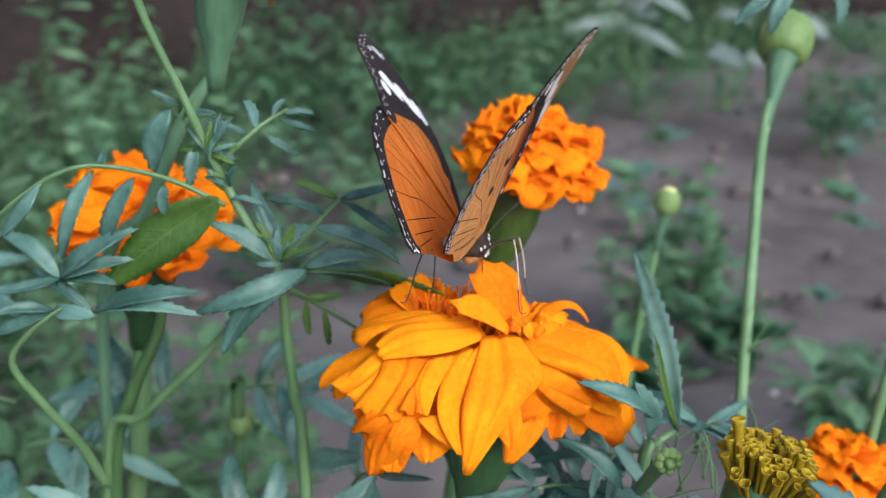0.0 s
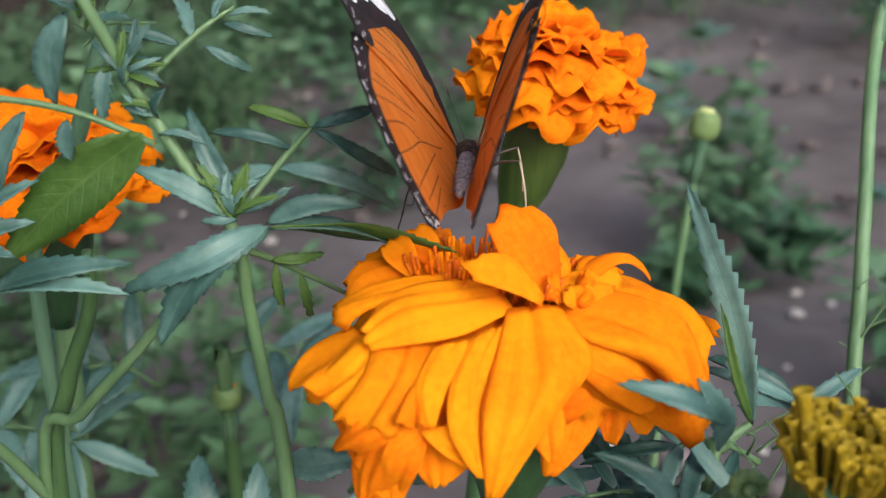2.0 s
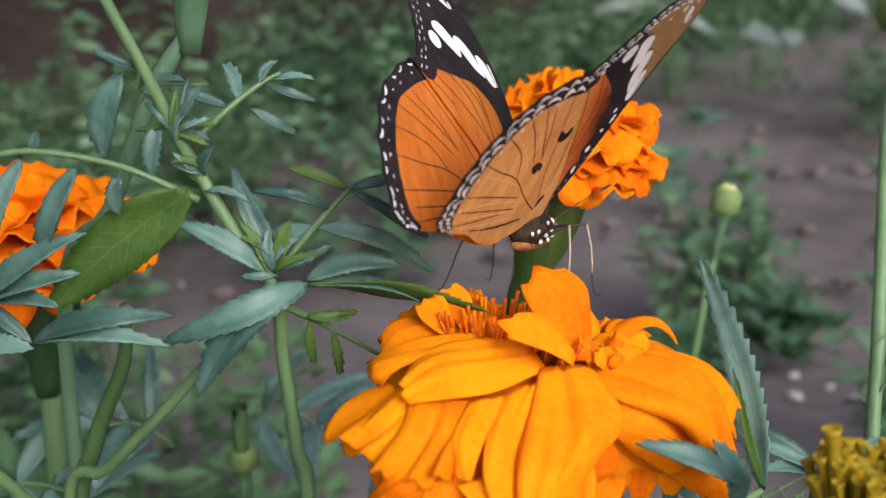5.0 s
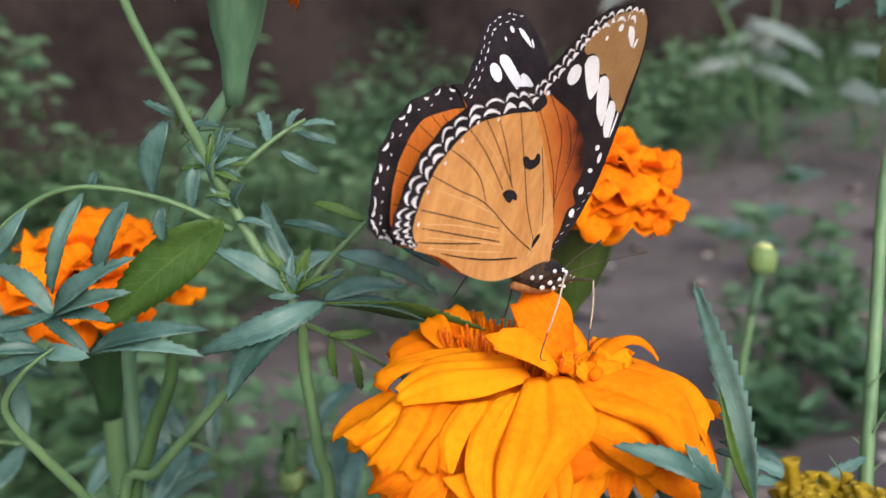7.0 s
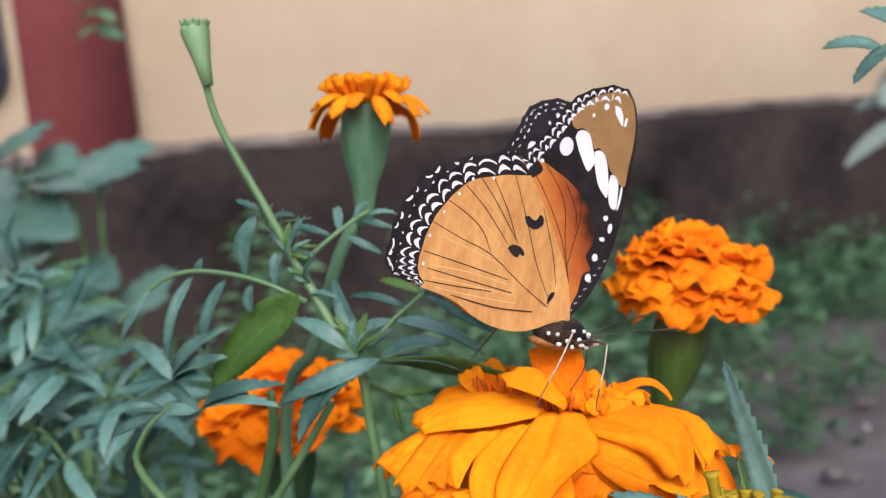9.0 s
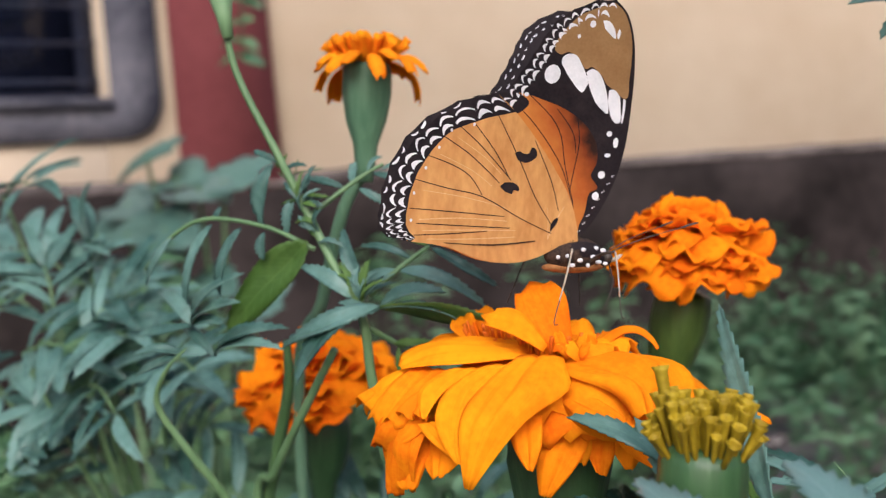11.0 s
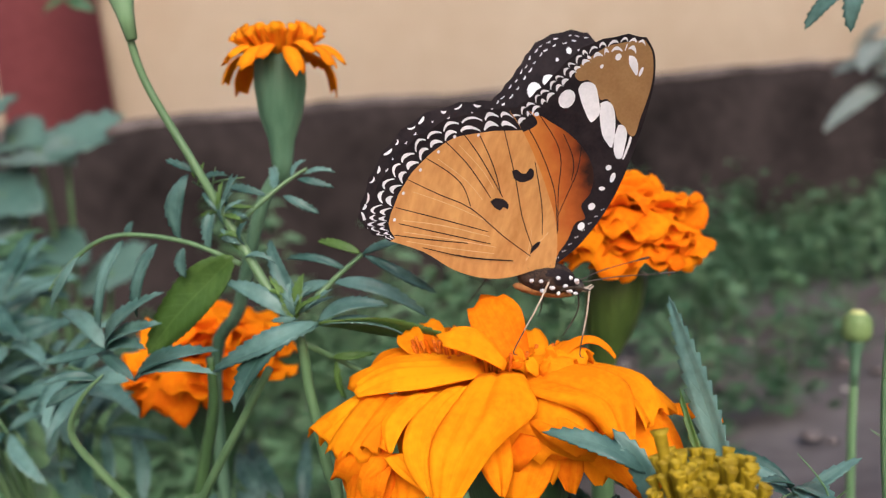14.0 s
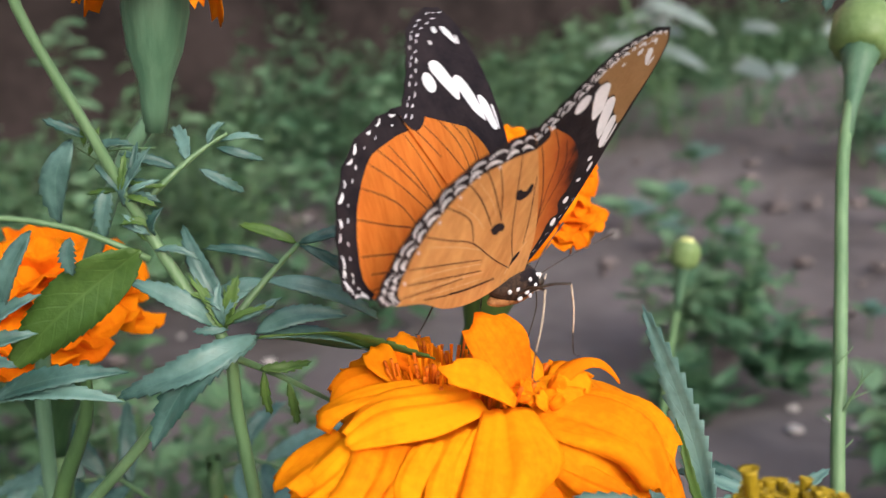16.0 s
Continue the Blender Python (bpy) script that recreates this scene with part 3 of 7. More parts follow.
    made.append(tagged(part("window_backing", bm, M_DARKWIN, None), "dark panel standing in for the unlit room behind the window", "backing", kind="structure"))
    for ob in made:
        ob.matrix_basis = pose(0, 0, 0, 0, 0, WALL_TURN)


def off_wall(x, y):
    """How far a spot of ground lies in front of the wall."""
    a = radians(WALL_TURN)
    return 2.23 - (y * math.cos(a) - x * math.sin(a))


# ---- marigolds ----
def green_calyx(parent, top, axis, height, radius, material=M_CALYX, neck=0.0016):
    """The tall green cup under a flower."""
    prof = [(-height * 1.25, neck), (-height * 1.05, neck * 1.25), (-height * 0.85, radius * 0.5), (-height * 0.6, radius * 0.82), (-height * 0.3, radius), (-height * 0.08, radius * 0.97), (0, radius * 0.9), (0.001, radius * 0.5)]
    return part("calyx", turned(bmesh.new(), top, axis, prof, 20, 0.025), material, parent, "ribbed green cup")


FC = Vector((-0.0020, 0.0100, 0.2830))
FR = Vector((0.0335, 0.0265, 0.0190))


def dome_up(p):
    q = Vector(p) - FC
    return Vector((q.x / FR.x ** 2, q.y / FR.y ** 2, q.z / FR.z ** 2)).normalized()


def main_marigold():
    plant = thing("marigold_plant", (0.0, 0.012, 0.0), "golden marigold in full bloom with broad drooping petals", "flower", "marigolds")
    part("stem", tube(bmesh.new(), [(0.004, 0.012, -0.07), (0.0, 0.010, 0.10), (-0.003, 0.009, 0.20), (-0.003, 0.009, 0.262)], 0.0032, 0.0026, 10), M_STEM, plant)
    cal = green_calyx(plant, (-0.003, 0.009, 0.2890), (0, 0, 1), 0.027, 0.0094, M_CALYX, 0.0027)

    def patch(left, right, low, high, material, seed, arch, bow, ruffle, side):
        """A petal between two curved edges, arched across and lifted off the dome towards its end."""
        r = random.Random(seed)
        le, re = spline(left, 10 // (len(left) - 1) + 1), spline(right, 10 // (len(right) - 1) + 1)
        n, m, ph = len(le), 17, r.uniform(0, 6.28)
        length = ((le[-1] + re[-1]) / 2 - (le[0] + re[0]) / 2).length
        grid = []
        for i in range(n):
            s = i / (n - 1)
            w = (re[i] - le[i]).length
            row = []
            for j in range(m):
                q = 2 * j / (m - 1) - 1
                p = le[i].lerp(re[i], j / (m - 1))
                along = (le[min(i + 1, n - 1)] + re[min(i + 1, n - 1)] - le[max(i - 1, 0)] - re[max(i - 1, 0)]).normalized()
                up = dome_up(p)
                h = low + (high - low) * s ** 1.5 + 0.22 * length * s * (1 - s) + 0.62 * arch * w * (1 - q * q) * (0.5 + 0.7 * s) - 0.2 * arch * w
                h += ruffle * 1.5 * w * s * math.sin(4.2 * q + ph + 3 * s) - 0.10 * w * max(0.0, s - 0.72) * (2 + math.sin(5 * q + ph)) + 0.016 * w * math.sin(13 * q + ph) * (0.4 + s) + side * w * q * s * 0.4 - 0.05 * w * (max(0.0, abs(q) - 0.7) / 0.3) ** 2 * s
                h -= 0.05 * w * math.exp(-((q - 0.2 * math.sin(ph)) / 0.16) ** 2)
                p = p + up * h + along * w * s * s * (bow * (1 - q * q) + 0.055 * math.sin(6 * q + ph) + 0.035 * math.sin(11 * q + 2 * ph) + 0.022 * math.sin(25 * q + ph) + 0.014 * math.sin(41 * q + 3 * ph))
                row.append(p)
            grid.append(row)
        part("petal", sheet(bmesh.new(), grid, 0.00022), material, cal)

    rng = random.Random(3)
    # hidden and lower rows all round, then the upper back
    for i in range(26):
        a = radians(i * 360 / 26 + rng.uniform(-6, 6))
        ca, sa = math.cos(a), math.sin(a)
        drop = rng.uniform(-0.004, 0.003) if sa > -0.5 else rng.uniform(0.004, 0.007)
        base = FC + Vector((0.005 * ca, 0.005 * sa, 0.0150))
        tip = FC + Vector((FR.x * 0.82 * ca, FR.y * (0.82 if sa > -0.5 else 0.66) * sa, 0.0015 + drop))
        part("petal", petal(base, tip, rng.uniform(0.014, 0.018), (ca, sa, 0.9), rng.uniform(0.17, 0.22), 0.15, 0.07, i + 40), M_PETAL_DEEP if i % 3 == 0 else M_PETAL, cal)
    for i in range(13):
        a = radians(15 + i * 150 / 12 + rng.uniform(-5, 5))
        ca, sa = math.cos(a), math.sin(a)
        base = FC + Vector((0.006 * ca, 0.006 * sa, 0.0165))
        tip = FC + Vector((FR.x * 0.78 * ca, FR.y * 0.85 * sa, 0.009 + rng.uniform(-0.002, 0.002)))
        part("petal", petal(base, tip, rng.uniform(0.012, 0.017), (ca * 0.4, sa * 0.4, 1), 0.12, 0.12, 0.06, i + 70), M_PETAL, cal)
    # the rows in front, under ones first, with their shade put into deeper orange
    patch([(-0.0270, -0.0120, 0.2882), (-0.0237, -0.0145, 0.2836), (-0.0201, -0.0160, 0.2788)], [(-0.0168, -0.0120, 0.2895), (-0.0148, -0.0145, 0.2849), (-0.0168, -0.0160, 0.2792)], 0.0, 0.0003, M_PETAL_DEEP, 61, 0.14, 0.05, 0.03, 0.0)
    patch([(-0.0199, -0.0120, 0.2882), (-0.0167, -0.0145, 0.2842), (-0.0137, -0.0160, 0.2812)], [(-0.0086, -0.0120, 0.2904), (-0.0075, -0.0145, 0.2859), (-0.0105, -0.0160, 0.2825)], 0.0, 0.0003, M_PETAL_DEEP, 62, 0.14, 0.05, 0.03, 0.0)
    patch([(-0.0044, -0.0080, 0.2913), (-0.0020, -0.0100, 0.2869), (0.0012, -0.0110, 0.2835)], [(0.0019, -0.0080, 0.2918), (0.0031, -0.0100, 0.2873), (0.0021, -0.0110, 0.2835)], 0.0, 0.0006, M_PETAL_DEEP, 64, 0.16, 0.05, 0.06, 0.0)
    patch([(-0.0156, -0.0085, 0.2944), (-0.0147, -0.0115, 0.2912), (-0.0138, -0.0130, 0.2881)], [(-0.0104, -0.0085, 0.2949), (-0.0103, -0.0115, 0.2917), (-0.0114, -0.0130, 0.2879)], 0.0, 0.0003, M_PETAL, 66, 0.16, 0.05, 0.06, 0.0)
    patch([(-0.0223, -0.0179, 0.2924), (-0.0251, -0.0178, 0.2893), (-0.0275, -0.0144, 0.2848)], [(-0.0147, -0.0176, 0.2922), (-0.0150, -0.0191, 0.2891), (-0.0177, -0.0197, 0.2868)], -0.0016, -0.0006, M_PETAL_DEEP, 1, 0.16, 0.05, 0.05, 0.0)
    patch([(-0.0228, -0.0188, 0.2893), (-0.0245, -0.0152, 0.2821), (-0.0234, -0.0169, 0.2778)], [(-0.0164, -0.0192, 0.2895), (-0.0173, -0.0195, 0.2848), (-0.0206, -0.0150, 0.2767)], -0.0016, -0.0008, M_PETAL_DEEP, 2, 0.16, 0.05, 0.05, 0.0)
    patch([(-0.0193, -0.0193, 0.2896), (-0.0204, -0.0190, 0.2849), (-0.0200, -0.0133, 0.2770)], [(-0.0144, -0.0189, 0.2894), (-0.0151, -0.0195, 0.2854), (-0.0175, -0.0169, 0.2794)], -0.0018, -0.0010, M_PETAL_DEEP, 3, 0.16, 0.05, 0.05, 0.0)
    patch([(0.0027, -0.0029, 0.2932), (0.0006, -0.0079, 0.2856), (0.0011, -0.0082, 0.2779)], [(0.0092, -0.0029, 0.2921), (0.0081, -0.0064, 0.2855), (0.0031, -0.0078, 0.2776)], -0.0026, -0.0016, M_PETAL_DEEP, 4, 0.22, 0.05, 0.05, 0.0)
    patch([(0.0075, -0.0030, 0.2912), (0.0083, -0.0045, 0.2865), (0.0100, -0.0045, 0.2821)], [(0.0131, -0.0028, 0.2908), (0.0132, -0.0041, 0.2864), (0.0121, -0.0043, 0.2821)], -0.0028, -0.0018, M_PETAL_DEEP, 5, 0.2, 0.05, 0.12, 0.0)
    patch([(0.0119, -0.0026, 0.2910), (0.0125, -0.0036, 0.2874), (0.0148, -0.0034, 0.2836)], [(0.0184, -0.0018, 0.2908), (0.0182, -0.0030, 0.2872), (0.0165, -0.0032, 0.2839)], -0.0026, -0.0018, M_PETAL_DEEP, 6, 0.2, 0.05, 0.1, 0.0)
    patch([(0.0062, -0.0046, 0.2910), (0.0061, -0.0058, 0.2875), (0.0067, -0.0055, 0.2851)], [(0.0092, -0.0047, 0.2905), (0.0095, -0.0057, 0.2869), (0.0085, -0.0059, 0.2836)], -0.0034, -0.0026, M_PETAL, 27, 0.2, 0.05, 0.05, 0.0)
    patch([(0.0161, 0.0003, 0.2969), (0.0197, -0.0016, 0.2948), (0.0226, -0.0038, 0.2912)], [(0.0143, -0.0064, 0.2934), (0.0173, -0.0076, 0.2917), (0.0213, -0.0060, 0.2904)], -0.0024, -0.0022, M_PETAL, 7, 0.16, 0.05, 0.05, 0.0)
    patch([(-0.0145, 0.0183, 0.3008), (-0.0225, 0.0138, 0.3018), (-0.0270, 0.0101, 0.3012), (-0.0291, 0.0072, 0.2993)], [(-0.0133, 0.0021, 0.3019), (-0.0184, -0.0002, 0.3014), (-0.0237, -0.0005, 0.3002), (-0.0266, -0.0005, 0.2989)], -0.0014, -0.0006, M_PETAL, 8, 0.1, 0.06, 0.05, 0.0)
    patch([(-0.0058, 0.0111, 0.3015), (-0.0136, 0.0058, 0.3020), (-0.0211, 0.0025, 0.3010), (-0.0255, 0.0013, 0.2995), (-0.0300, 0.0038, 0.2963)], [(-0.0071, 0.0023, 0.3007), (-0.0130, -0.0014, 0.3013), (-0.0189, -0.0032, 0.3009), (-0.0238, -0.0050, 0.2997), (-0.0274, -0.0054, 0.2981)], -0.0010, 0.0000, M_PETAL, 9, 0.16, 0.05, 0.05, 0.0)
    patch([(-0.0280, -0.0022, 0.2981), (-0.0323, -0.0019, 0.2931), (-0.0351, -0.0082, 0.2911)], [(-0.0226, -0.0104, 0.2984), (-0.0241, -0.0143, 0.2958), (-0.0272, -0.0150, 0.2931)], -0.0022, -0.0016, M_PETAL, 10, 0.34, 0.12, 0.05, -0.2)
    patch([(-0.0243, -0.0065, 0.2992), (-0.0272, -0.0117, 0.2960), (-0.0316, -0.0096, 0.2898)], [(-0.0190, -0.0104, 0.2987), (-0.0211, -0.0150, 0.2959), (-0.0251, -0.0170, 0.2922)], -0.0018, -0.0010, M_PETAL, 11, 0.34, 0.12, 0.05, -0.2)
    patch([(-0.0228, -0.0090, 0.2989), (-0.0229, -0.0148, 0.2958), (-0.0265, -0.0169, 0.2898)], [(-0.0146, -0.0096, 0.2987), (-0.0154, -0.0146, 0.2957), (-0.0178, -0.0191, 0.2903)], -0.0012, -0.0004, M_PETAL, 12, 0.16, 0.04, 0.05, 0.0)
    patch([(-0.0161, -0.0143, 0.2961), (-0.0173, -0.0169, 0.2939), (-0.0181, -0.0186, 0.2914)], [(-0.0142, -0.0143, 0.2957), (-0.0147, -0.0169, 0.2932), (-0.0138, -0.0180, 0.2912)], -0.0002, 0.0006, M_PETAL, 13, 0.35, 0.1, 0.18, 0.0)
    patch([(-0.0144, -0.0105, 0.2982), (-0.0159, -0.0159, 0.2947), (-0.0137, -0.0181, 0.2909)], [(-0.0096, -0.0078, 0.2985), (-0.0118, -0.0142, 0.2950), (-0.0131, -0.0180, 0.2908)], 0.0000, 0.0008, M_PETAL, 14, 0.24, 0.02, 0.05, 0.0)
    patch([(-0.0151, -0.0187, 0.2904), (-0.0119, -0.0188, 0.2876), (-0.0072, -0.0176, 0.2846)], [(-0.0116, -0.0172, 0.2911), (-0.0083, -0.0168, 0.2893), (-0.0067, -0.0174, 0.2849)], -0.0004, 0.0003, M_PETAL, 15, 0.12, 0.0, 0.08, 0.0)
    patch([(-0.0100, -0.0079, 0.2985), (-0.0118, -0.0147, 0.2944), (-0.0110, -0.0177, 0.2899), (-0.0075, -0.0177, 0.2848)], [(-0.0042, -0.0021, 0.2989), (-0.0066, -0.0086, 0.2958), (-0.0070, -0.0143, 0.2899), (-0.0067, -0.0174, 0.2846)], 0.0002, 0.0012, M_PETAL, 16, 0.2, 0.0, 0.05, 0.0)
    patch([(-0.0076, -0.0143, 0.2927), (-0.0072, -0.0168, 0.2882), (-0.0065, -0.0162, 0.2820)], [(-0.0055, -0.0135, 0.2904), (-0.0055, -0.0153, 0.2867), (-0.0055, -0.0160, 0.2815)], -0.0010, -0.0006, M_PETAL_DEEP, 28, 0.16, 0.05, 0.05, 0.0)
    patch([(0.0031, -0.0019, 0.2976), (0.0084, -0.0043, 0.2955), (0.0162, -0.0067, 0.2929)], [(0.0039, -0.0059, 0.2951), (0.0085, -0.0083, 0.2922), (0.0136, -0.0093, 0.2904)], -0.0016, -0.0006, M_PETAL, 19, 0.2, 0.04, 0.12, 0.0)
    patch([(0.0028, 0.0113, 0.3009), (0.0116, 0.0134, 0.2996), (0.0190, 0.0117, 0.2977), (0.0234, 0.0058, 0.2950)], [(0.0031, 0.0037, 0.2997), (0.0101, 0.0040, 0.2989), (0.0170, 0.0023, 0.2973), (0.0219, -0.0016, 0.2934)], -0.0008, -0.0006, M_PETAL, 18, 0.15, 0.03, 0.09, 0.0)
    patch([(0.0011, 0.0061, 0.3005), (0.0103, 0.0071, 0.2995), (0.0178, 0.0023, 0.2972), (0.0207, -0.0054, 0.2915)], [(0.0022, -0.0024, 0.2976), (0.0078, -0.0039, 0.2959), (0.0133, -0.0049, 0.2947), (0.0169, -0.0067, 0.2927)], 0.0004, 0.0008, M_PETAL, 17, 0.18, 0.08, 0.12, 0.0)
    patch([(-0.0055, -0.0014, 0.2994), (-0.0066, -0.0093, 0.2953), (-0.0075, -0.0149, 0.2918), (-0.0070, -0.0170, 0.2875), (-0.0061, -0.0161, 0.2815)], [(0.0011, 0.0016, 0.2993), (0.0036, -0.0022, 0.2974), (0.0058, -0.0062, 0.2946), (0.0012, -0.0116, 0.2900), (-0.0048, -0.0158, 0.2812)], 0.0010, 0.0024, M_PETAL, 20, 0.17, 0.02, 0.04, 0.0)
    patch([(-0.0080, 0.0052, 0.3013), (-0.0155, 0.0005, 0.3017), (-0.0209, -0.0020, 0.3008), (-0.0237, -0.0081, 0.2990)], [(-0.0045, -0.0006, 0.2995), (-0.0102, -0.0077, 0.2987), (-0.0157, -0.0109, 0.2983), (-0.0222, -0.0124, 0.2975)], 0.0003, 0.0006, M_PETAL, 22, 0.15, 0.05, 0.05, 0.0)
    patch([(-0.0009, 0.0112, 0.3012), (0.0051, 0.0163, 0.3005), (0.0102, 0.0144, 0.2998)], [(-0.0001, 0.0046, 0.3003), (0.0046, 0.0051, 0.2998), (0.0085, 0.0064, 0.2996)], 0.0006, 0.0014, M_PETAL, 24, 0.2, 0.05, 0.1, 0.0)
    patch([(0.0003, 0.0068, 0.3007), (0.0047, 0.0085, 0.3004), (0.0089, 0.0078, 0.2998)], [(-0.0004, 0.0020, 0.2997), (0.0038, 0.0022, 0.2992), (0.0078, 0.0039, 0.2992)], 0.0010, 0.0016, M_PETAL, 26, 0.25, 0.05, 0.1, 0.0)
    # upright petals round the middle
    front = Vector((0.1, -0.7, 0.75))
    part("petal", petal((-0.0010, -0.0010, 0.3015), (-0.0114, -0.0032, 0.3066), 0.0052, front, 0.12, -0.1, 0.05, 31, narrow=0.3), M_PETAL, cal)
    part("petal", petal((-0.0002, 0.0030, 0.3011), (-0.0073, 0.0060, 0.3117), 0.0092, front, 0.10, -0.12, 0.06, 32, narrow=0.5), M_PETAL_DEEP, cal)
    part("petal", petal((0.0021, 0.0060, 0.2996), (-0.0008, 0.0120, 0.3056), 0.0060, front, 0.10, 0.1, 0.08, 33), M_PETAL, cal)
    part("petal", petal((0.0041, 0.0080, 0.3013), (0.0083, 0.0110, 0.3030), 0.0050, front, 0.10, 0.1, 0.08, 34), M_PETAL, cal)
    part("petal", petal((-0.0103, 0.0060, 0.3003), (-0.0212, 0.0090, 0.3050), 0.0035, front, 0.05, 0.15, 0.04, 35), M_PETAL_DEEP, cal)
    part("petal", petal((-0.0117, 0.0100, 0.3009), (-0.0174, 0.0140, 0.3046), 0.0055, front, 0.08, 0.1, 0.05, 36), M_PETAL, cal)
    # the curled strap that stands out to one side
    line = spline([(0.0016, 0.0080, 0.2995), (0.0044, 0.0086, 0.3024), (0.0078, 0.0094, 0.3048), (0.0108, 0.0104, 0.3050), (0.0130, 0.0110, 0.3036), (0.0143, 0.0110, 0.3018)], 4)
    n = len(line)
    grid = []
    for k, p in enumerate(line):
        f = k / (n - 1)
        w = 0.0019 * (1.25 - 0.75 * f) * (1 + 0.18 * math.sin(9 * f)) * (0.5 if k == n - 1 else 1)
        grid.append([p + Vector((-0.25 * q * w, q * w * 0.75, -abs(q) * w * 0.55 + q * w * (0.5 - 0.4 * f))) for q in (-1, -0.6, -0.2, 0.2, 0.6, 1)])
    part("petal", sheet(bmesh.new(), grid, 0.00022), M_PETAL, cal, "curled strap-like petal")
    # tip of a far petal that sticks out beside the tall leaf
    part("petal", petal((0.0200, 0.0209, 0.2911), (0.0295, 0.0244, 0.2887), 0.0040, (0.2, -0.5, 0.85), 0.1, 0.2, 0.05, 51), M_PETAL_DEEP, cal)
    # small florets in the heart
    heart = Vector((-0.0067, 0.0090, 0.3001))
    for i in range(46):
        a, r = rng.uniform(0, 6.28), 0.008 * math.sqrt(rng.random())
        q = heart + Vector((r * math.cos(a) + 0.001, r * math.sin(a), -0.002 - 0.0006 * rng.random()))
        h = Vector((math.cos(a) * r * 0.35, math.sin(a) * r * 0.35, rng.uniform(0.004, 0.0062)))
        part("floret", tube(bmesh.new(), [q, q + h * 0.6, q + h], [0.0003, 0.0003, 0.0004], 0, 6, 2), M_FLORET if i % 3 else M_PETAL_DEEP, cal)
    mid = Vector((-0.0121, 0.0090, 0.3025))
    for i in range(105):
        a, r = rng.uniform(0, 6.28), 0.0062 * math.sqrt(rng.random())
        q = mid + Vector((r * 1.25 * math.cos(a), r * math.sin(a), -0.003))
        h = Vector((math.cos(a) * r * 0.3 + rng.uniform(-0.0006, 0.0006), math.sin(a) * r * 0.3, rng.uniform(0.003, 0.0062)))
        part("floret", tube(bmesh.new(), [q, q + h * 0.6, q + h], [0.00022, 0.00022, 0.0003], 0, 6, 2), M_FLORET if i % 3 else M_PETAL_DEEP, cal)
    # rim of half-open petals round the heart
    for base, tip, w, s in (((-0.0170, 0.0090, 0.3014), (-0.0194, 0.0100, 0.3068), 0.0052, 41), ((-0.0161, 0.0130, 0.3008), (-0.0166, 0.0160, 0.3046), 0.0050, 42), ((-0.0186, 0.0050, 0.3015), (-0.0227, 0.0080, 0.3051), 0.0050, 43), ((-0.0058, 0.0130, 0.3008), (-0.0035, 0.0160, 0.3025), 0.0050, 44), ((-0.0203, 0.0060, 0.3001), (-0.0264, 0.0120, 0.3008), 0.0060, 45)):
        part("petal", petal(base, tip, w, (0.1, -0.7, 0.75), 0.08, -0.1, 0.08, s, narrow=0.45), M_PETAL, cal)
    # crumpled little petals where the large ones meet
    for i in range(13):
        q = Vector((0.0012, 0.0016, 0.3000)) + Vector((rng.uniform(-0.0035, 0.004), rng.uniform(-0.001, 0.004), rng.uniform(-0.001, 0.001)))
        h = Vector((rng.uniform(-0.0022, 0.0024), rng.uniform(-0.0025, 0.001), rng.uniform(0.0010, 0.0042)))
        part("petal", petal(q, q + h, rng.uniform(0.0015, 0.0030), (rng.uniform(-0.4, 0.4), -0.7, 0.7), 0.25, rng.uniform(-0.3, 0.35), 0.16, 400 + i, 6, 7, 0.5, 0.1, rng.uniform(-0.6, 0.6)), M_PETAL if i % 3 else M_PETAL_DEEP, cal)
    return plant


def back_marigold():
    plant = thing("marigold_plant", (-0.004, 0.078, 0.0), "deep orange double marigold with ruffled petals on a thick green cup", "flower", "marigolds")
    part("stem", tube(bmesh.new(), [(-0.012, 0.080, -0.07), (-0.010, 0.079, 0.15), (-0.006, 0.078, 0.29)], 0.003, 0.0026, 10), M_STEM, plant)
    cal = green_calyx(plant, (-0.0006, 0.0725, 0.3100), (0.22, 0, 1), 0.024, 0.0066, M_CALYX_OLIVE, 0.0026)
    pompom(cal, (0.0002, 0.0725, 0.3160), 0.0180, 0.0140, 96, 7, M_PETAL_DEEP, (0.08, -0.12, 1), 0.60)
    return plant


def left_marigold():
    plant = thing("marigold_plant", (-0.095, 0.068, 0.0), "orange double marigold half hidden behind feathered leaves", "flower", "marigolds")
    part("stem", tube(bmesh.new(), [(-0.095, 0.068, -0.07), (-0.096, 0.066, 0.15), (-0.097, 0.064, 0.262)], 0.003, 0.0025, 10), M_STEM, plant)
    cal = green_calyx(plant, (-0.097, 0.063, 0.277), (0, 0, 1), 0.020, 0.0075, M_CALYX, 0.0025)
    pompom(cal, (-0.097, 0.062, 0.2835), 0.0215, 0.0145, 60, 11, M_PETAL_DEEP, (0.0, -0.25, 1))
    return plant


def low_marigold():
    plant = thing("marigold_plant", (0.090, 0.060, 0.0), "small orange double marigold low among the plants", "flower", "marigolds")
    part("stem", tube(bmesh.new(), [(0.09, 0.062, -0.07), (0.089, 0.061, 0.12), (0.088, 0.060, 0.235)], 0.0025, 0.002, 10), M_STEM, plant)
    cal = green_calyx(plant, (0.088, 0.060, 0.248), (0, 0, 1), 0.016, 0.0055, M_CALYX, 0.002)
    pompom(cal, (0.088, 0.060, 0.2525), 0.0135, 0.0105, 48, 13, M_PETAL_DEEP)
    return plant


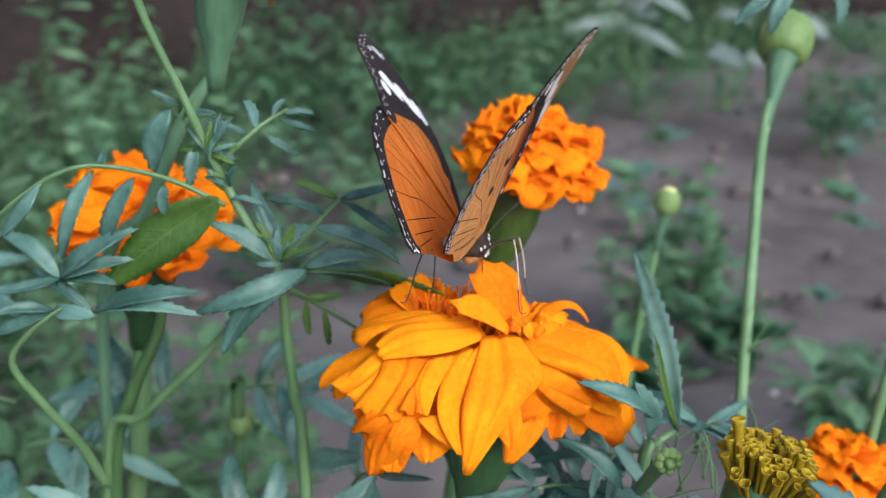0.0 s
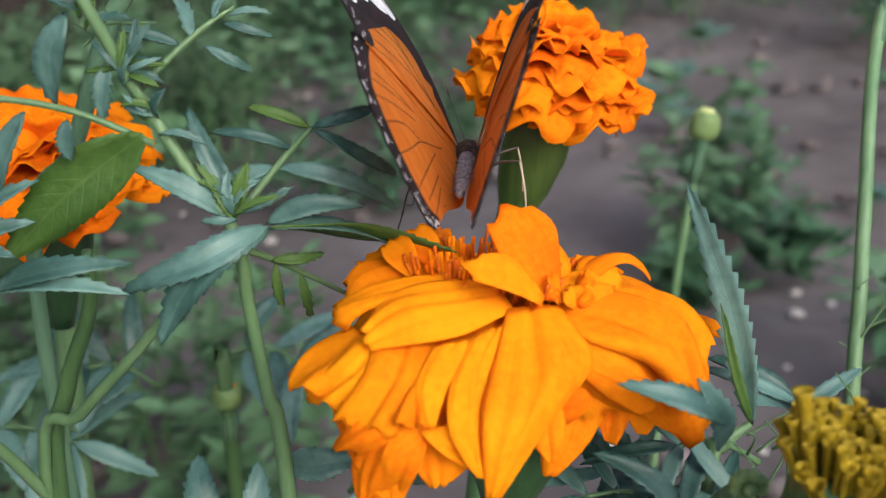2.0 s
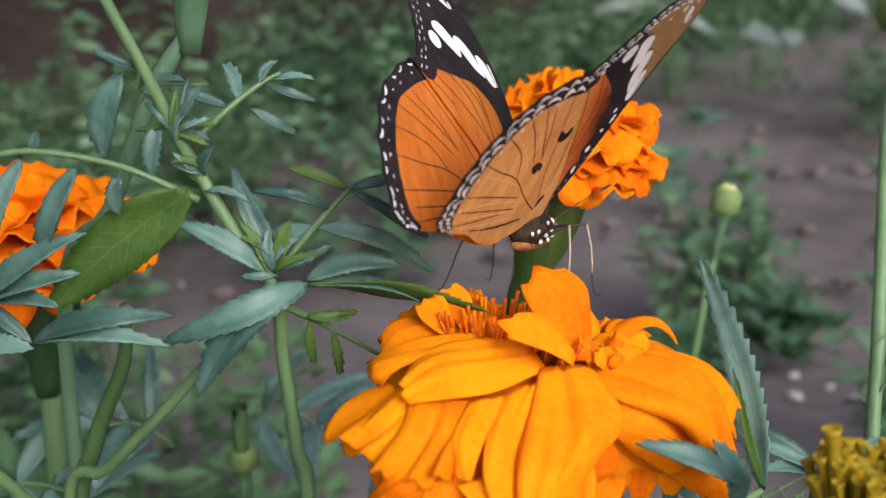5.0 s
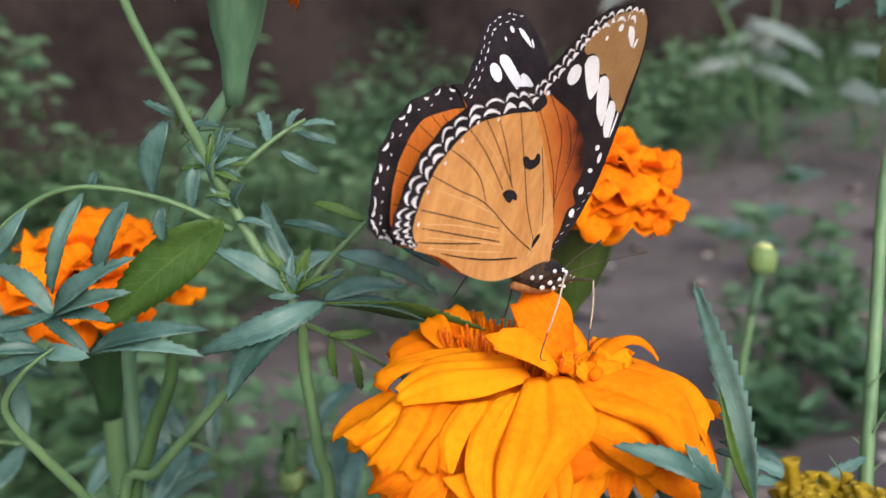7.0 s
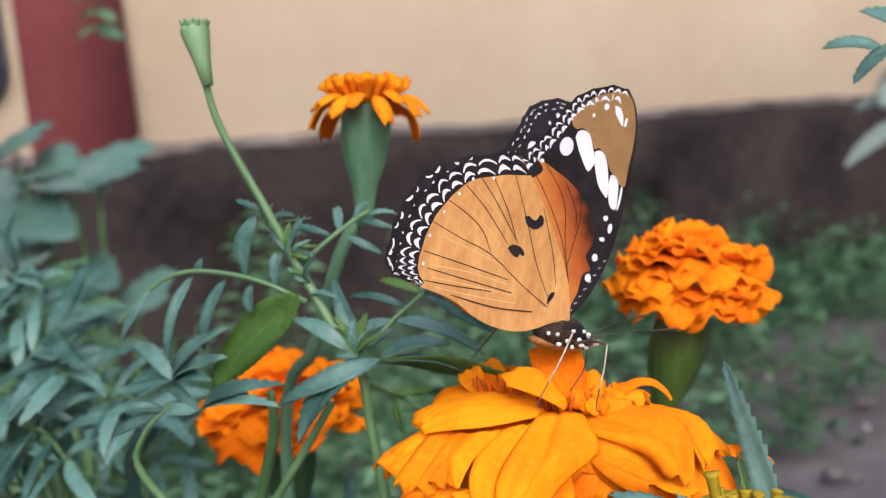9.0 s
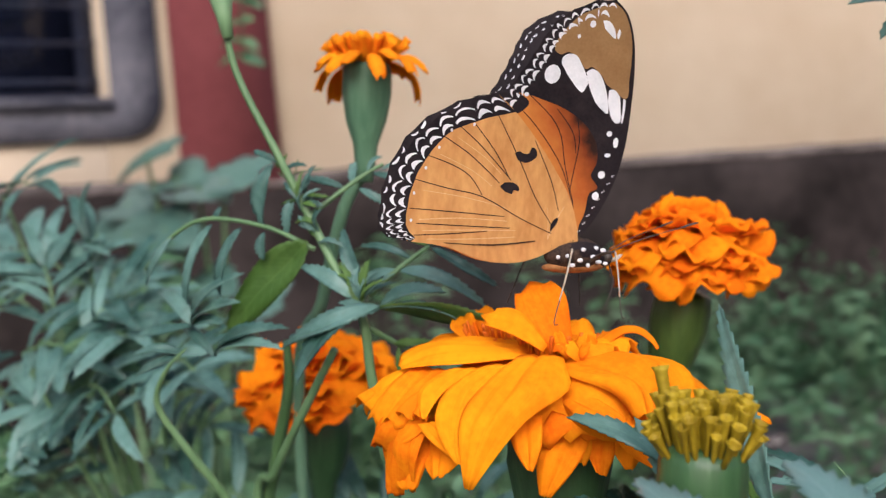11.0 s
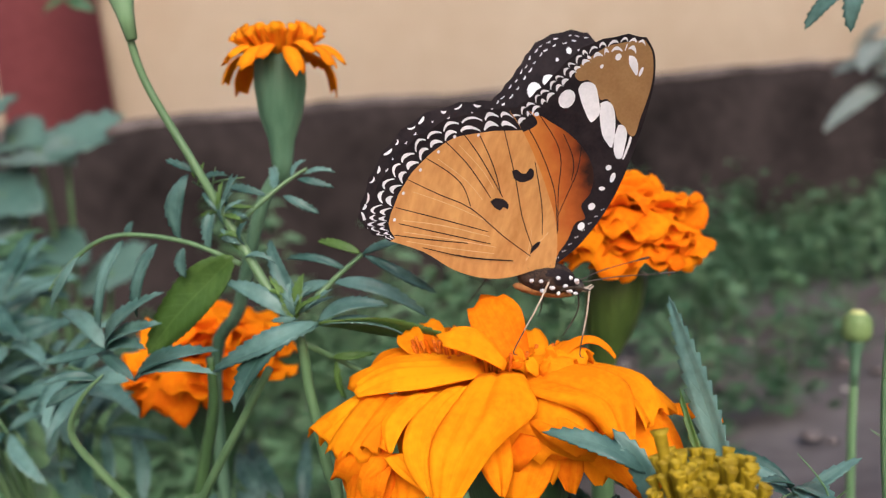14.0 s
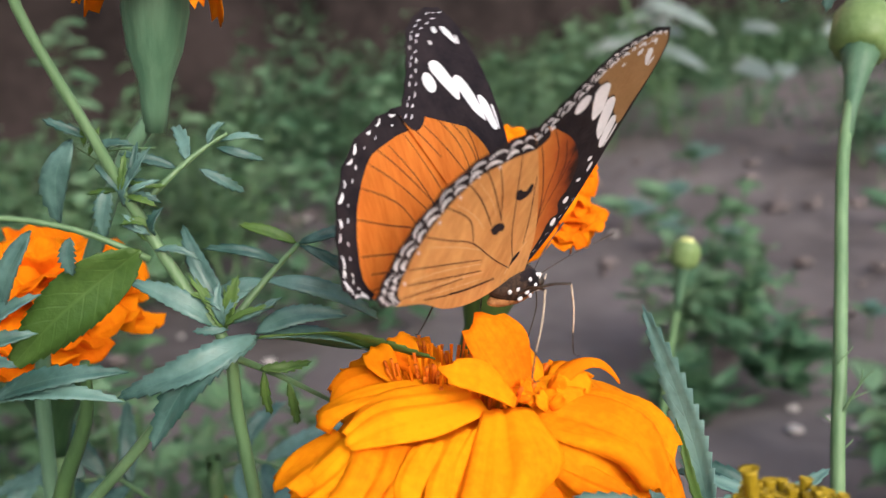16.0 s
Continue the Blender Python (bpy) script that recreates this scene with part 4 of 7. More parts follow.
def ragged_marigold():
    plant = thing("marigold_plant", (-0.088, 0.055, 0.0), "fading orange marigold with ragged hanging petals on a tall green cup", "flower", "marigolds")
    part("stem", tube(bmesh.new(), [(-0.088, 0.055, -0.07), (-0.084, 0.050, 0.15), (-0.0879, 0.0420, 0.2802), (-0.0759, 0.0360, 0.3064), (-0.0672, 0.0325, 0.3273), (-0.061, 0.0323, 0.337)], 0.0015, 0.0015, 10), M_CALYX_PALE, plant)
    top = Vector((-0.0600, 0.0323, 0.3605))
    cal = green_calyx(plant, top, (0.03, 0, 1), 0.021, 0.0055, M_CALYX_PALE, 0.0018)
    rng = random.Random(21)
    for i in range(15):
        a = radians(i * 24 + rng.uniform(-6, 6))
        ca, sa = math.cos(a), math.sin(a)
        base = top + Vector((0.0045 * ca, 0.0045 * sa, 0.0005))
        reach, drop = rng.uniform(0.0095, 0.013), rng.uniform(-0.0085, -0.001)
        part("petal", petal(base, base + Vector((reach * 0.75 * ca, reach * 0.75 * sa, drop)), rng.uniform(0.0035, 0.0052), (ca * 0.5, sa * 0.5, 1), 0.25, 0.2, 0.06, 300 + i, 7, 5), M_PETAL_OLD, cal)
    for i in range(70):
        a, r = rng.uniform(0, 6.28), 0.0098 * math.sqrt(rng.random())
        q = top + Vector((r * 0.5 * math.cos(a), r * 0.5 * math.sin(a), 0.0))
        h = Vector((r * 0.55 * math.cos(a), r * 0.55 * math.sin(a), 0.0062 - 18 * r * r + rng.uniform(-0.001, 0.0006)))
        part("floret", tube(bmesh.new(), [q, q + h * 0.6, q + h], [0.0005, 0.0006, 0.0011], 0, 6, 2), M_PETAL_OLD, cal)
    return plant


def opening_marigold():
    """A flower head that has not opened its rays: a packed cup of olive tubes."""
    c = Vector((0.0356, -0.0288, 0.2975))
    plant = thing("marigold_plant", (0.030, -0.024, 0.0), "marigold head packed with olive-yellow tube florets, no rays open", "flower", "marigolds")
    part("stem", tube(bmesh.new(), [(0.030, -0.024, -0.07), (0.031, -0.026, 0.15), (0.034, -0.028, 0.268)], 0.0026, 0.0024, 10), M_STEM_DARK, plant)
    cal = green_calyx(plant, c + Vector((0, 0, -0.005)), (0.05, 0, 1), 0.019, 0.0058, M_CALYX, 0.0024)
    rng = random.Random(31)
    for i in range(112):
        rr = math.sqrt((i + 0.5) / 112)
        a = i * 2.39996 + rng.uniform(-0.15, 0.15)
        q = c + Vector((0.0046 * rr * math.cos(a), 0.0046 * rr * math.sin(a), -0.007))
        hgt = 0.0086 + rng.uniform(-0.0014, 0.0014) - (0.0032 if rr < 0.3 else 0.0012 if rr < 0.5 else 0) - (0.0022 if rr > 0.88 else 0)
        h = Vector((0.0036 * rr * rr * math.cos(a) + rng.uniform(-0.0009, 0.0009), 0.0036 * rr * rr * math.sin(a) + rng.uniform(-0.0009, 0.0009), hgt))
        r = rng.uniform(0.00044, 0.00064)
        prof = [(0, r * 0.55), (hgt * 0.5, r * 0.7), (hgt * 0.82, r * 0.95), (hgt * 0.95, r * 1.40), (hgt, r * 1.62), (hgt * 0.995, r * 1.42), (hgt * 0.94, r * 1.15), (hgt * 0.72, r * 0.5)]
        part("floret", turned(bmesh.new(), q, h, prof, 9, 0.04), M_TUBE, cal)
    h = Vector((-0.0022, 0.001, 0.0105))
    q = c + Vector((-0.0035, -0.001, -0.0062))
    part("floret", turned(bmesh.new(), q, h, [(0, 0.0006), (0.006, 0.0007), (0.0112, 0.0009), (0.012, 0.0013), (0.0117, 0.0010), (0.0105, 0.0006)], 9), M_TUBE, cal)
    return plant


def bud(name_label, base, pts, r_stem, bud_r, bud_h, material, stem_material, tip_material=None):
    plant = thing("marigold_bud", base, name_label, "bud", "buds")
    part("stem", tube(bmesh.new(), pts, r_stem * 1.15, r_stem, 8), stem_material, plant)
    top = Vector(pts[-1])
    axis = (Vector(pts[-1]) - Vector(pts[-2])).normalized()
    neck = [(-bud_h * 1.2, r_stem), (-bud_h * 0.7, r_stem * 1.12), (-bud_h * 0.2, max(bud_r * 0.38, r_stem * 1.2)), (bud_h * 0.05, bud_r * 0.50), (bud_h * 0.25, bud_r * 0.62), (bud_h * 0.3, bud_r * 0.4)]
    part("neck", turned(bmesh.new(), top, axis, neck, 18, 0.03), M_CALYX_PALE, plant, "blue-green flaring neck")
    prof = [(bud_h * 0.22, bud_r * 0.5), (bud_h * 0.26, bud_r * 0.78), (bud_h * 0.36, bud_r * 0.94), (bud_h * 0.55, bud_r), (bud_h * 0.82, bud_r * 0.97), (bud_h * 1.0, bud_r * 0.84), (bud_h * 1.08, bud_r * 0.6)]
    b = part("calyx", turned(bmesh.new(), top, axis, prof, 28, 0.05), material, plant)
    rng = random.Random(int(bud_r * 1e6))
    for i in range(8):
        a = i * 0.785
        o = axis.orthogonal().normalized()
        w = Matrix.Rotation(a, 3, axis) @ o
        s = top + axis * bud_h * 0.9 + w * bud_r * 0.5
        part("bud_scale", petal(s - axis * bud_h * 0.3 + w * bud_r * 0.25, s + axis * bud_h * 0.28 - w * bud_r * 0.15, bud_r * 0.7, w, 0.12, 0.2, 0.03, i, 5, 5), tip_material or material, b)
    return plant


# ---- leafy plants ----
def near_foliage():
    """The tall feathery plant beside the golden flower."""
    plant = thing("marigold_foliage_plant", (-0.0372, 0.0100, 0.2580), "tall feathery marigold plant with saw-edged blue-green leaves", "plant")
    stem = part("stem", tube(bmesh.new(), [(-0.0725, -0.0022, 0.3650), (-0.0708, 0.0000, 0.3526), (-0.0628, 0.0040, 0.3353), (-0.0576, 0.0070, 0.3237), (-0.0507, 0.0070, 0.3130), (-0.0444, 0.0070, 0.3042), (-0.0431, 0.0080, 0.2935), (-0.0406, 0.0090, 0.2787), (-0.0372, 0.0100, 0.2580), (-0.024, 0.012, 0.12), (-0.022, 0.014, -0.07)], [0.0007, 0.00075, 0.0008, 0.0009, 0.0009, 0.00095, 0.0010, 0.0011, 0.0013, 0.0020, 0.0026], 0, 9), M_STEM, plant)
    tip = Vector((-0.0725, -0.0022, 0.3650))
    part("bud", turned(bmesh.new(), tip, (-0.25, 0, 1), [(-0.006, 0.0010), (-0.001, 0.0016), (0.002, 0.0022), (0.0046, 0.0027), (0.0056, 0.0026), (0.0052, 0.0010)], 14, 0.07), M_STEM_PALE, plant)
    for i in range(8):
        w = Vector((math.cos(i * 0.785), math.sin(i * 0.785), 0))
        s = tip + Vector((-0.0012, 0, 0.0050)) + w * 0.0024
        part("bud_scale", petal(s - w * 0.0003, s + Vector((0, 0, 0.0017)) + w * 0.0004, 0.0016, w, 0.1, 0.2, 0.03, i, 5, 5), M_STEM_PALE, plant)
    up = Vector((0.0, -0.75, 0.66))

    def lf(base, tip, width, parent=plant, mat_=M_LEAF, **k):
        k.setdefault("up", up)
        k.setdefault("saw", 0.42 if k.get("teeth", 9) <= 5 else 0.17)
        return part("leaflet", leaflet(base, tip, width, **k), mat_, parent)

    # feathered leaf to the upper right
    s1 = part("leaf_stalk", tube(bmesh.new(), [(-0.0576, 0.0080, 0.3244), (-0.0535, 0.0130, 0.3294), (-0.0500, 0.0160, 0.3327), (-0.0473, 0.0180, 0.3346)], 0.0006, 0.0003, 6), M_STEM, plant)
    lf((-0.0522, 0.0140, 0.3302), (-0.0564, 0.0190, 0.3356), 0.0024, s1, teeth=4, seed=1)
    lf((-0.0498, 0.0160, 0.3330), (-0.0478, 0.0180, 0.3365), 0.0016, s1, teeth=4, seed=2)
    lf((-0.0484, 0.0160, 0.3326), (-0.0412, 0.0170, 0.3313), 0.0018, s1, teeth=5, seed=3)
    lf((-0.0505, 0.0140, 0.3295), (-0.0438, 0.0160, 0.3263), 0.0022, s1, teeth=5, seed=4)
    lf((-0.0535, 0.0130, 0.3296), (-0.0616, 0.0110, 0.3321), 0.0022, s1, teeth=5, seed=5)
    lf((-0.0483, 0.0180, 0.3334), (-0.0420, 0.0190, 0.3341), 0.0014, s1, teeth=4, seed=6)
    lf((-0.0553, 0.0100, 0.3276), (-0.0630, 0.0090, 0.3267), 0.0016, s1, teeth=5, seed=7)
    lf((-0.0665, 0.0060, 0.3343), (-0.0691, 0.0050, 0.3216), 0.0052, teeth=6, seed=8, saw=0.1)
    lf((-0.0619, 0.0070, 0.3273), (-0.0621, 0.0050, 0.3202), 0.0034, teeth=5, seed=9)
    for i, (x, y) in enumerate(((300, 205), (355, 180), (318, 240), (420, 200))):
        part("leaf_stalk", tube(bmesh.new(), [Vector((-0.0592, 0.0070, 0.3262)), Vector((-0.0592, 0.0070, 0.3262)).lerp(Vector((-0.0640, 0.0080, 0.3334)), 0.5 + 0.1 * i), Vector((-0.0640, 0.0080, 0.3334)) + Vector(((x - 330) * 1e-4, 0, (200 - y) * 1e-4))], 0.0003, 0.0001, 5), M_STEM, plant)
    # arching leaf with hanging leaflets
    s2 = part("leaf_stalk", tube(bmesh.new(), [(-0.0555, 0.0060, 0.3172), (-0.0656, 0.0040, 0.3214), (-0.0760, 0.0010, 0.3232), (-0.0825, -0.0010, 0.3222), (-0.0889, -0.0020, 0.3180), (-0.0947, -0.0020, 0.3125)], 0.00055, 0.0004, 6), M_STEM, plant)
    lf((-0.0786, 0.0010, 0.3221), (-0.0835, -0.0030, 0.3059), 0.0040, s2, teeth=7, seed=11)
    lf((-0.0714, 0.0020, 0.3214), (-0.0769, 0.0000, 0.3076), 0.0044, s2, teeth=6, seed=12)
    lf((-0.0661, 0.0030, 0.3205), (-0.0657, 0.0020, 0.3150), 0.0030, s2, teeth=5, seed=13)
    lf((-0.0776, 0.0010, 0.3228), (-0.0771, 0.0020, 0.3258), 0.0020, s2, teeth=4, seed=14)
    lf((-0.0868, -0.0020, 0.3193), (-0.0939, -0.0040, 0.3094), 0.0034, s2, teeth=6, seed=15)
    # broad olive leaf
    lf((-0.0565, 0.0050, 0.3187), (-0.0760, 0.0010, 0.2998), 0.0108, teeth=11, seed=16, mat_=M_LEAF_OLIVE, saw=0.05, droop=-0.05, fold=0.14, up=(0.45, -0.8, 0.35))
    # the whorl by the golden flower
    lf((-0.0394, 0.0060, 0.3062), (-0.0524, -0.0050, 0.2928), 0.0068, teeth=10, seed=21, droop=0.12)
    lf((-0.0394, 0.0060, 0.3065), (-0.0584, -0.0020, 0.2992), 0.0056, teeth=9, seed=22, droop=0.12)
    lf((-0.0399, 0.0060, 0.3061), (-0.0133, 0.0090, 0.3065), 0.0090, teeth=12, seed=23, droop=0.03, fold=0.05, saw=0.1, up=(-0.05, 0.52, 0.85), mat_=M_LEAF_OLIVE)
    lf((-0.0401, 0.0070, 0.3066), (-0.0268, 0.0080, 0.3104), 0.0040, teeth=8, seed=24, droop=0.1)
    lf((-0.0456, 0.0070, 0.3072), (-0.0578, 0.0040, 0.3145), 0.0040, teeth=8, seed=25, droop=0.08)
    lf((-0.0437, 0.0080, 0.3085), (-0.0519, 0.0100, 0.3219), 0.0036, teeth=8, seed=26)
    lf((-0.0394, 0.0060, 0.3061), (-0.0208, 0.0100, 0.3044), 0.0034, teeth=9, seed=27, up=(0, -0.3, 0.95))
    lf((-0.0445, 0.0070, 0.3065), (-0.0478, 0.0060, 0.3120), 0.0026, teeth=5, seed=28, mat_=M_LEAF_OLIVE)
    lf((-0.0440, 0.0070, 0.3082), (-0.0426, 0.0060, 0.3154), 0.0026, teeth=5, seed=29, mat_=M_LEAF_OLIVE)
    # feathered leaf to the right
    s3 = part("leaf_stalk", tube(bmesh.new(), [(-0.0435, 0.0080, 0.3083), (-0.0396, 0.0130, 0.3137), (-0.0361, 0.0180, 0.3179)], 0.0007, 0.0004, 6), M_STEM, plant)
    lf((-0.0361, 0.0180, 0.3179), (-0.0268, 0.0220, 0.3215), 0.0026, s3, teeth=6, seed=31, droop=0.15)
    lf((-0.0358, 0.0180, 0.3177), (-0.0231, 0.0240, 0.3105), 0.0028, s3, teeth=7, seed=32, droop=0.16)
    lf((-0.0363, 0.0180, 0.3180), (-0.0452, 0.0170, 0.3210), 0.0024, s3, teeth=6, seed=33, droop=0.1, mat_=M_LEAF_OLIVE)
    lf((-0.0380, 0.0150, 0.3153), (-0.0493, 0.0120, 0.3182), 0.0022, s3, teeth=6, seed=34, droop=0.15)
    lf((-0.0400, 0.0130, 0.3131), (-0.0224, 0.0170, 0.3073), 0.0036, s3, teeth=8, seed=35, droop=0.16)
    lf((-0.0400, 0.0130, 0.3131), (-0.0488, 0.0100, 0.3084), 0.0034, s3, teeth=7, seed=36, droop=0.12)
    # lower leafy twigs
    s4 = part("leaf_stalk", tube(bmesh.new(), [(-0.0441, 0.0090, 0.3018), (-0.0391, 0.0160, 0.2969), (-0.0305, 0.0240, 0.2893)], 0.0007, 0.0004, 6), M_STEM, plant)
    lf((-0.0405, 0.0140, 0.2982), (-0.0395, 0.0150, 0.2899), 0.0018, s4, teeth=4, seed=41, mat_=M_LEAF_OLIVE)
    lf((-0.0376, 0.0180, 0.2953), (-0.0361, 0.0190, 0.2866), 0.0018, s4, teeth=4, seed=42, mat_=M_LEAF_OLIVE)
    lf((-0.0409, 0.0130, 0.2987), (-0.0333, 0.0160, 0.2998), 0.0022, s4, teeth=5, seed=43, mat_=M_LEAF_OLIVE)
    lf((-0.0305, 0.0240, 0.2893), (-0.0244, 0.0260, 0.2847), 0.0026, s4, teeth=5, seed=44)
    # fine young leaflets that crowd the nodes
    rng = random.Random(12)
    for node, count, reach in (((-0.0592, 0.0070, 0.3262), 11, 0.0072), ((-0.0556, 0.0066, 0.3200), 6, 0.006), ((-0.0440, 0.0070, 0.3078), 10, 0.0085), ((-0.0640, 0.0060, 0.3330), 4, 0.006)):
        for i in range(count):
            a = rng.uniform(-0.6, 3.7)
            d = Vector((math.cos(a), rng.uniform(-0.6, 0.2), 0.25 + 0.8 * math.sin(a))).normalized() * reach * rng.uniform(0.6, 1.15)
            q = Vector(node) + Vector((rng.uniform(-0.0008, 0.0008), rng.uniform(-0.0008, 0.0004), rng.uniform(-0.0016, 0.0022)))
            lf(q, q + d, rng.uniform(0.0010, 0.0020), teeth=4, seed=700 + i, mat_=M_LEAF_OLIVE if i % 3 == 0 else M_LEAF, droop=rng.uniform(0.0, 0.2))
    # side shoot that carries the flower's own leaves
    part("branch", tube(bmesh.new(), [(-0.0504, 0.0060, 0.2975), (-0.0608, 0.0090, 0.2835), (-0.0726, 0.0140, 0.2687), (-0.0817, 0.0190, 0.2548), (-0.082, 0.03, 0.16), (-0.08, 0.03, 0.0)], 0.0008, 0.0013, 8), M_STEM, plant)
    return plant


def left_foliage():
    """Lower bush at the edge of the bed."""
    plant = thing("marigold_foliage_plant", (-0.088, 0.03, 0.0), "bushy marigold plant with drooping blue-green leaflets", "plant")
    part("stem", tube(bmesh.new(), [(-0.08, 0.035, -0.07), (-0.076, 0.03, 0.14), (-0.0809, 0.0220, 0.2461), (-0.0772, 0.0200, 0.2698), (-0.0706, 0.0160, 0.2867), (-0.0695, 0.0140, 0.2974)], [0.0026, 0.0022, 0.0017, 0.0015, 0.0012, 0.0008], 0, 9), M_STEM_DARK, plant)
    part("branch", tube(bmesh.new(), [(-0.0820, 0.0200, 0.2486), (-0.0850, 0.0120, 0.2621), (-0.0896, 0.0050, 0.2734), (-0.0933, 0.0000, 0.2832), (-0.0889, -0.0020, 0.2910), (-0.0829, -0.0020, 0.2964)], [0.0011, 0.0010, 0.0009, 0.0007, 0.0005, 0.0002], 0, 8), M_STEM, plant)
    up = Vector((0.0, -0.7, 0.7))
    hub = ((-0.0849, 0.0020, 0.3006), (-0.0854, 0.0000, 0.2949), (-0.0786, 0.0020, 0.2946))

    def lf(base, tip, width, seed, **k):
        part("leaflet", leaflet(base, tip, width, up, seed=seed, **k), M_LEAF, plant)

    lf(hub[0], (-0.0973, 0.0030, 0.3082), 0.0042, 1)
    lf(hub[0], (-0.0963, -0.0040, 0.2991), 0.0032, 2)
    lf(hub[0], (-0.0709, 0.0000, 0.3130), 0.0046, 3, droop=0.15)
    lf(hub[0], (-0.0712, 0.0000, 0.3072), 0.0040, 4, droop=0.15)
    lf(hub[0], (-0.0733, -0.0020, 0.3026), 0.0034, 5)
    lf(hub[1], (-0.0966, -0.0040, 0.2903), 0.0038, 6)
    lf(hub[1], (-0.0944, -0.0060, 0.2953), 0.0030, 7)
    lf(hub[1], (-0.0766, -0.0030, 0.2963), 0.0040, 8, teeth=6)
    lf(hub[2], (-0.0575, -0.0020, 0.3033), 0.0042, 9, droop=0.12)
    lf(hub[2], (-0.0576, -0.0030, 0.2992), 0.0034, 10, droop=0.12)
    lf(hub[2], (-0.0914, 0.0040, 0.3016), 0.0030, 11)
    rng = random.Random(8)
    roots = ((-0.1183, 0.0600, 0.2338), (-0.0839, 0.0800, 0.2386), (-0.0708, 0.0900, 0.2427))
    for i, r in enumerate(roots):
        r = Vector(r)
        a = rng.uniform(-2.6, -0.3) if i % 2 else rng.uniform(-0.6, 0.9)
        d = Vector((math.cos(a), -0.25 + rng.uniform(-0.3, 0.3), rng.uniform(-0.05, 0.4))) * rng.uniform(0.016, 0.026)
        compound_leaf(plant, [r, r + d * 0.5 + Vector((0, 0, 0.003)), r + d], 3, 0.018, 0.0052, 60 + i, M_LEAF, (0, -0.6, 0.8), 6)
    # broad low leaflets in front
    for i, (q, w) in enumerate((((-0.0954, 0.0050, 0.2487), (-0.1028, 0.0160, 0.2548)), ((-0.0779, 0.0060, 0.2493), (-0.0905, 0.0000, 0.2576)), ((-0.0499, 0.0150, 0.2477), (-0.0558, 0.0220, 0.2588)), ((-0.0468, 0.0150, 0.2482), (-0.0451, 0.0200, 0.2593)), ((-0.0352, 0.0100, 0.2530), (-0.0240, 0.0080, 0.2650)), ((-0.0393, 0.0160, 0.2623), (-0.0272, 0.0140, 0.2658)), ((-0.0596, 0.0080, 0.2507), (-0.0511, 0.0020, 0.2582)))):
        part("leaflet", leaflet(q, w, (0.0058, 0.0046, 0.0066)[i % 3], (0.2, -0.75, 0.65), seed=300 + i, teeth=7, droop=0.1, fold=0.12), M_LEAF, plant)
    flank = ((-0.1906, 0.0500, 0.2734), (-0.1791, 0.0600, 0.2661), (-0.1569, 0.0700, 0.2808), (-0.2368, 0.0900, 0.2909), (-0.1907, 0.0500, 0.2450), (-0.1254, 0.0700, 0.2409))
    for i, r in enumerate(flank):
        r = Vector(r)
        a = rng.uniform(2.2, 4.0) if i % 3 else rng.uniform(-0.8, 0.8)
        d = Vector((math.cos(a) * 0.9, math.cos(a) * 0.35 - 0.2, rng.uniform(0.0, 0.45))) * rng.uniform(0.018, 0.028)
        compound_leaf(plant, [r, r + d * 0.5 + Vector((0, 0, 0.003)), r + d], 3, 0.020, 0.0060, 160 + i, M_LEAF if i % 2 else M_WEED, (0.3, -0.5, 0.8), 6)
    return plant


def far_foliage():
    """A second bush, behind the first."""
    root = Vector((-0.20, 0.13, 0.0))
    plant = thing("marigold_foliage_plant", root, "tall marigold bush with long grey-green feathered leaves", "plant")
    rng = random.Random(44)
    fork = root + Vector((0.0, 0.0, 0.24))
    part("stem", tube(bmesh.new(), [root - Vector((0, 0, 0.01)), root + Vector((0.004, 0, 0.12)), fork], 0.003, 0.002, 8), M_STEM_DARK, plant)
    for i, r in enumerate(((-0.2505, 0.1000, 0.3051), (-0.2494, 0.1200, 0.3003), (-0.2502, 0.0900, 0.2883), (-0.2434, 0.1100, 0.2853), (-0.1966, 0.0900, 0.2806), (-0.2304, 0.0900, 0.2726))):
        r = Vector(r)
        part("branch", tube(bmesh.new(), [fork, fork.lerp(r, 0.5) + Vector((0, 0, 0.008)), r], 0.0011, 0.0007, 6, 4), M_STEM, plant)
        a = rng.uniform(-0.6, 0.7) if i % 2 else rng.uniform(2.4, 3.6)
        d = Vector((math.cos(a), -0.35 + rng.uniform(-0.2, 0.2), rng.uniform(-0.2, 0.35))) * rng.uniform(0.022, 0.034)
        compound_leaf(plant, [r, r + d * 0.5 + Vector((0, 0, 0.004)), r + d], 4, 0.026, 0.0062, 260 + i, M_LEAF if i % 3 == 0 else M_WEED, (0.2, -0.5, 0.85), 6)
    return plant


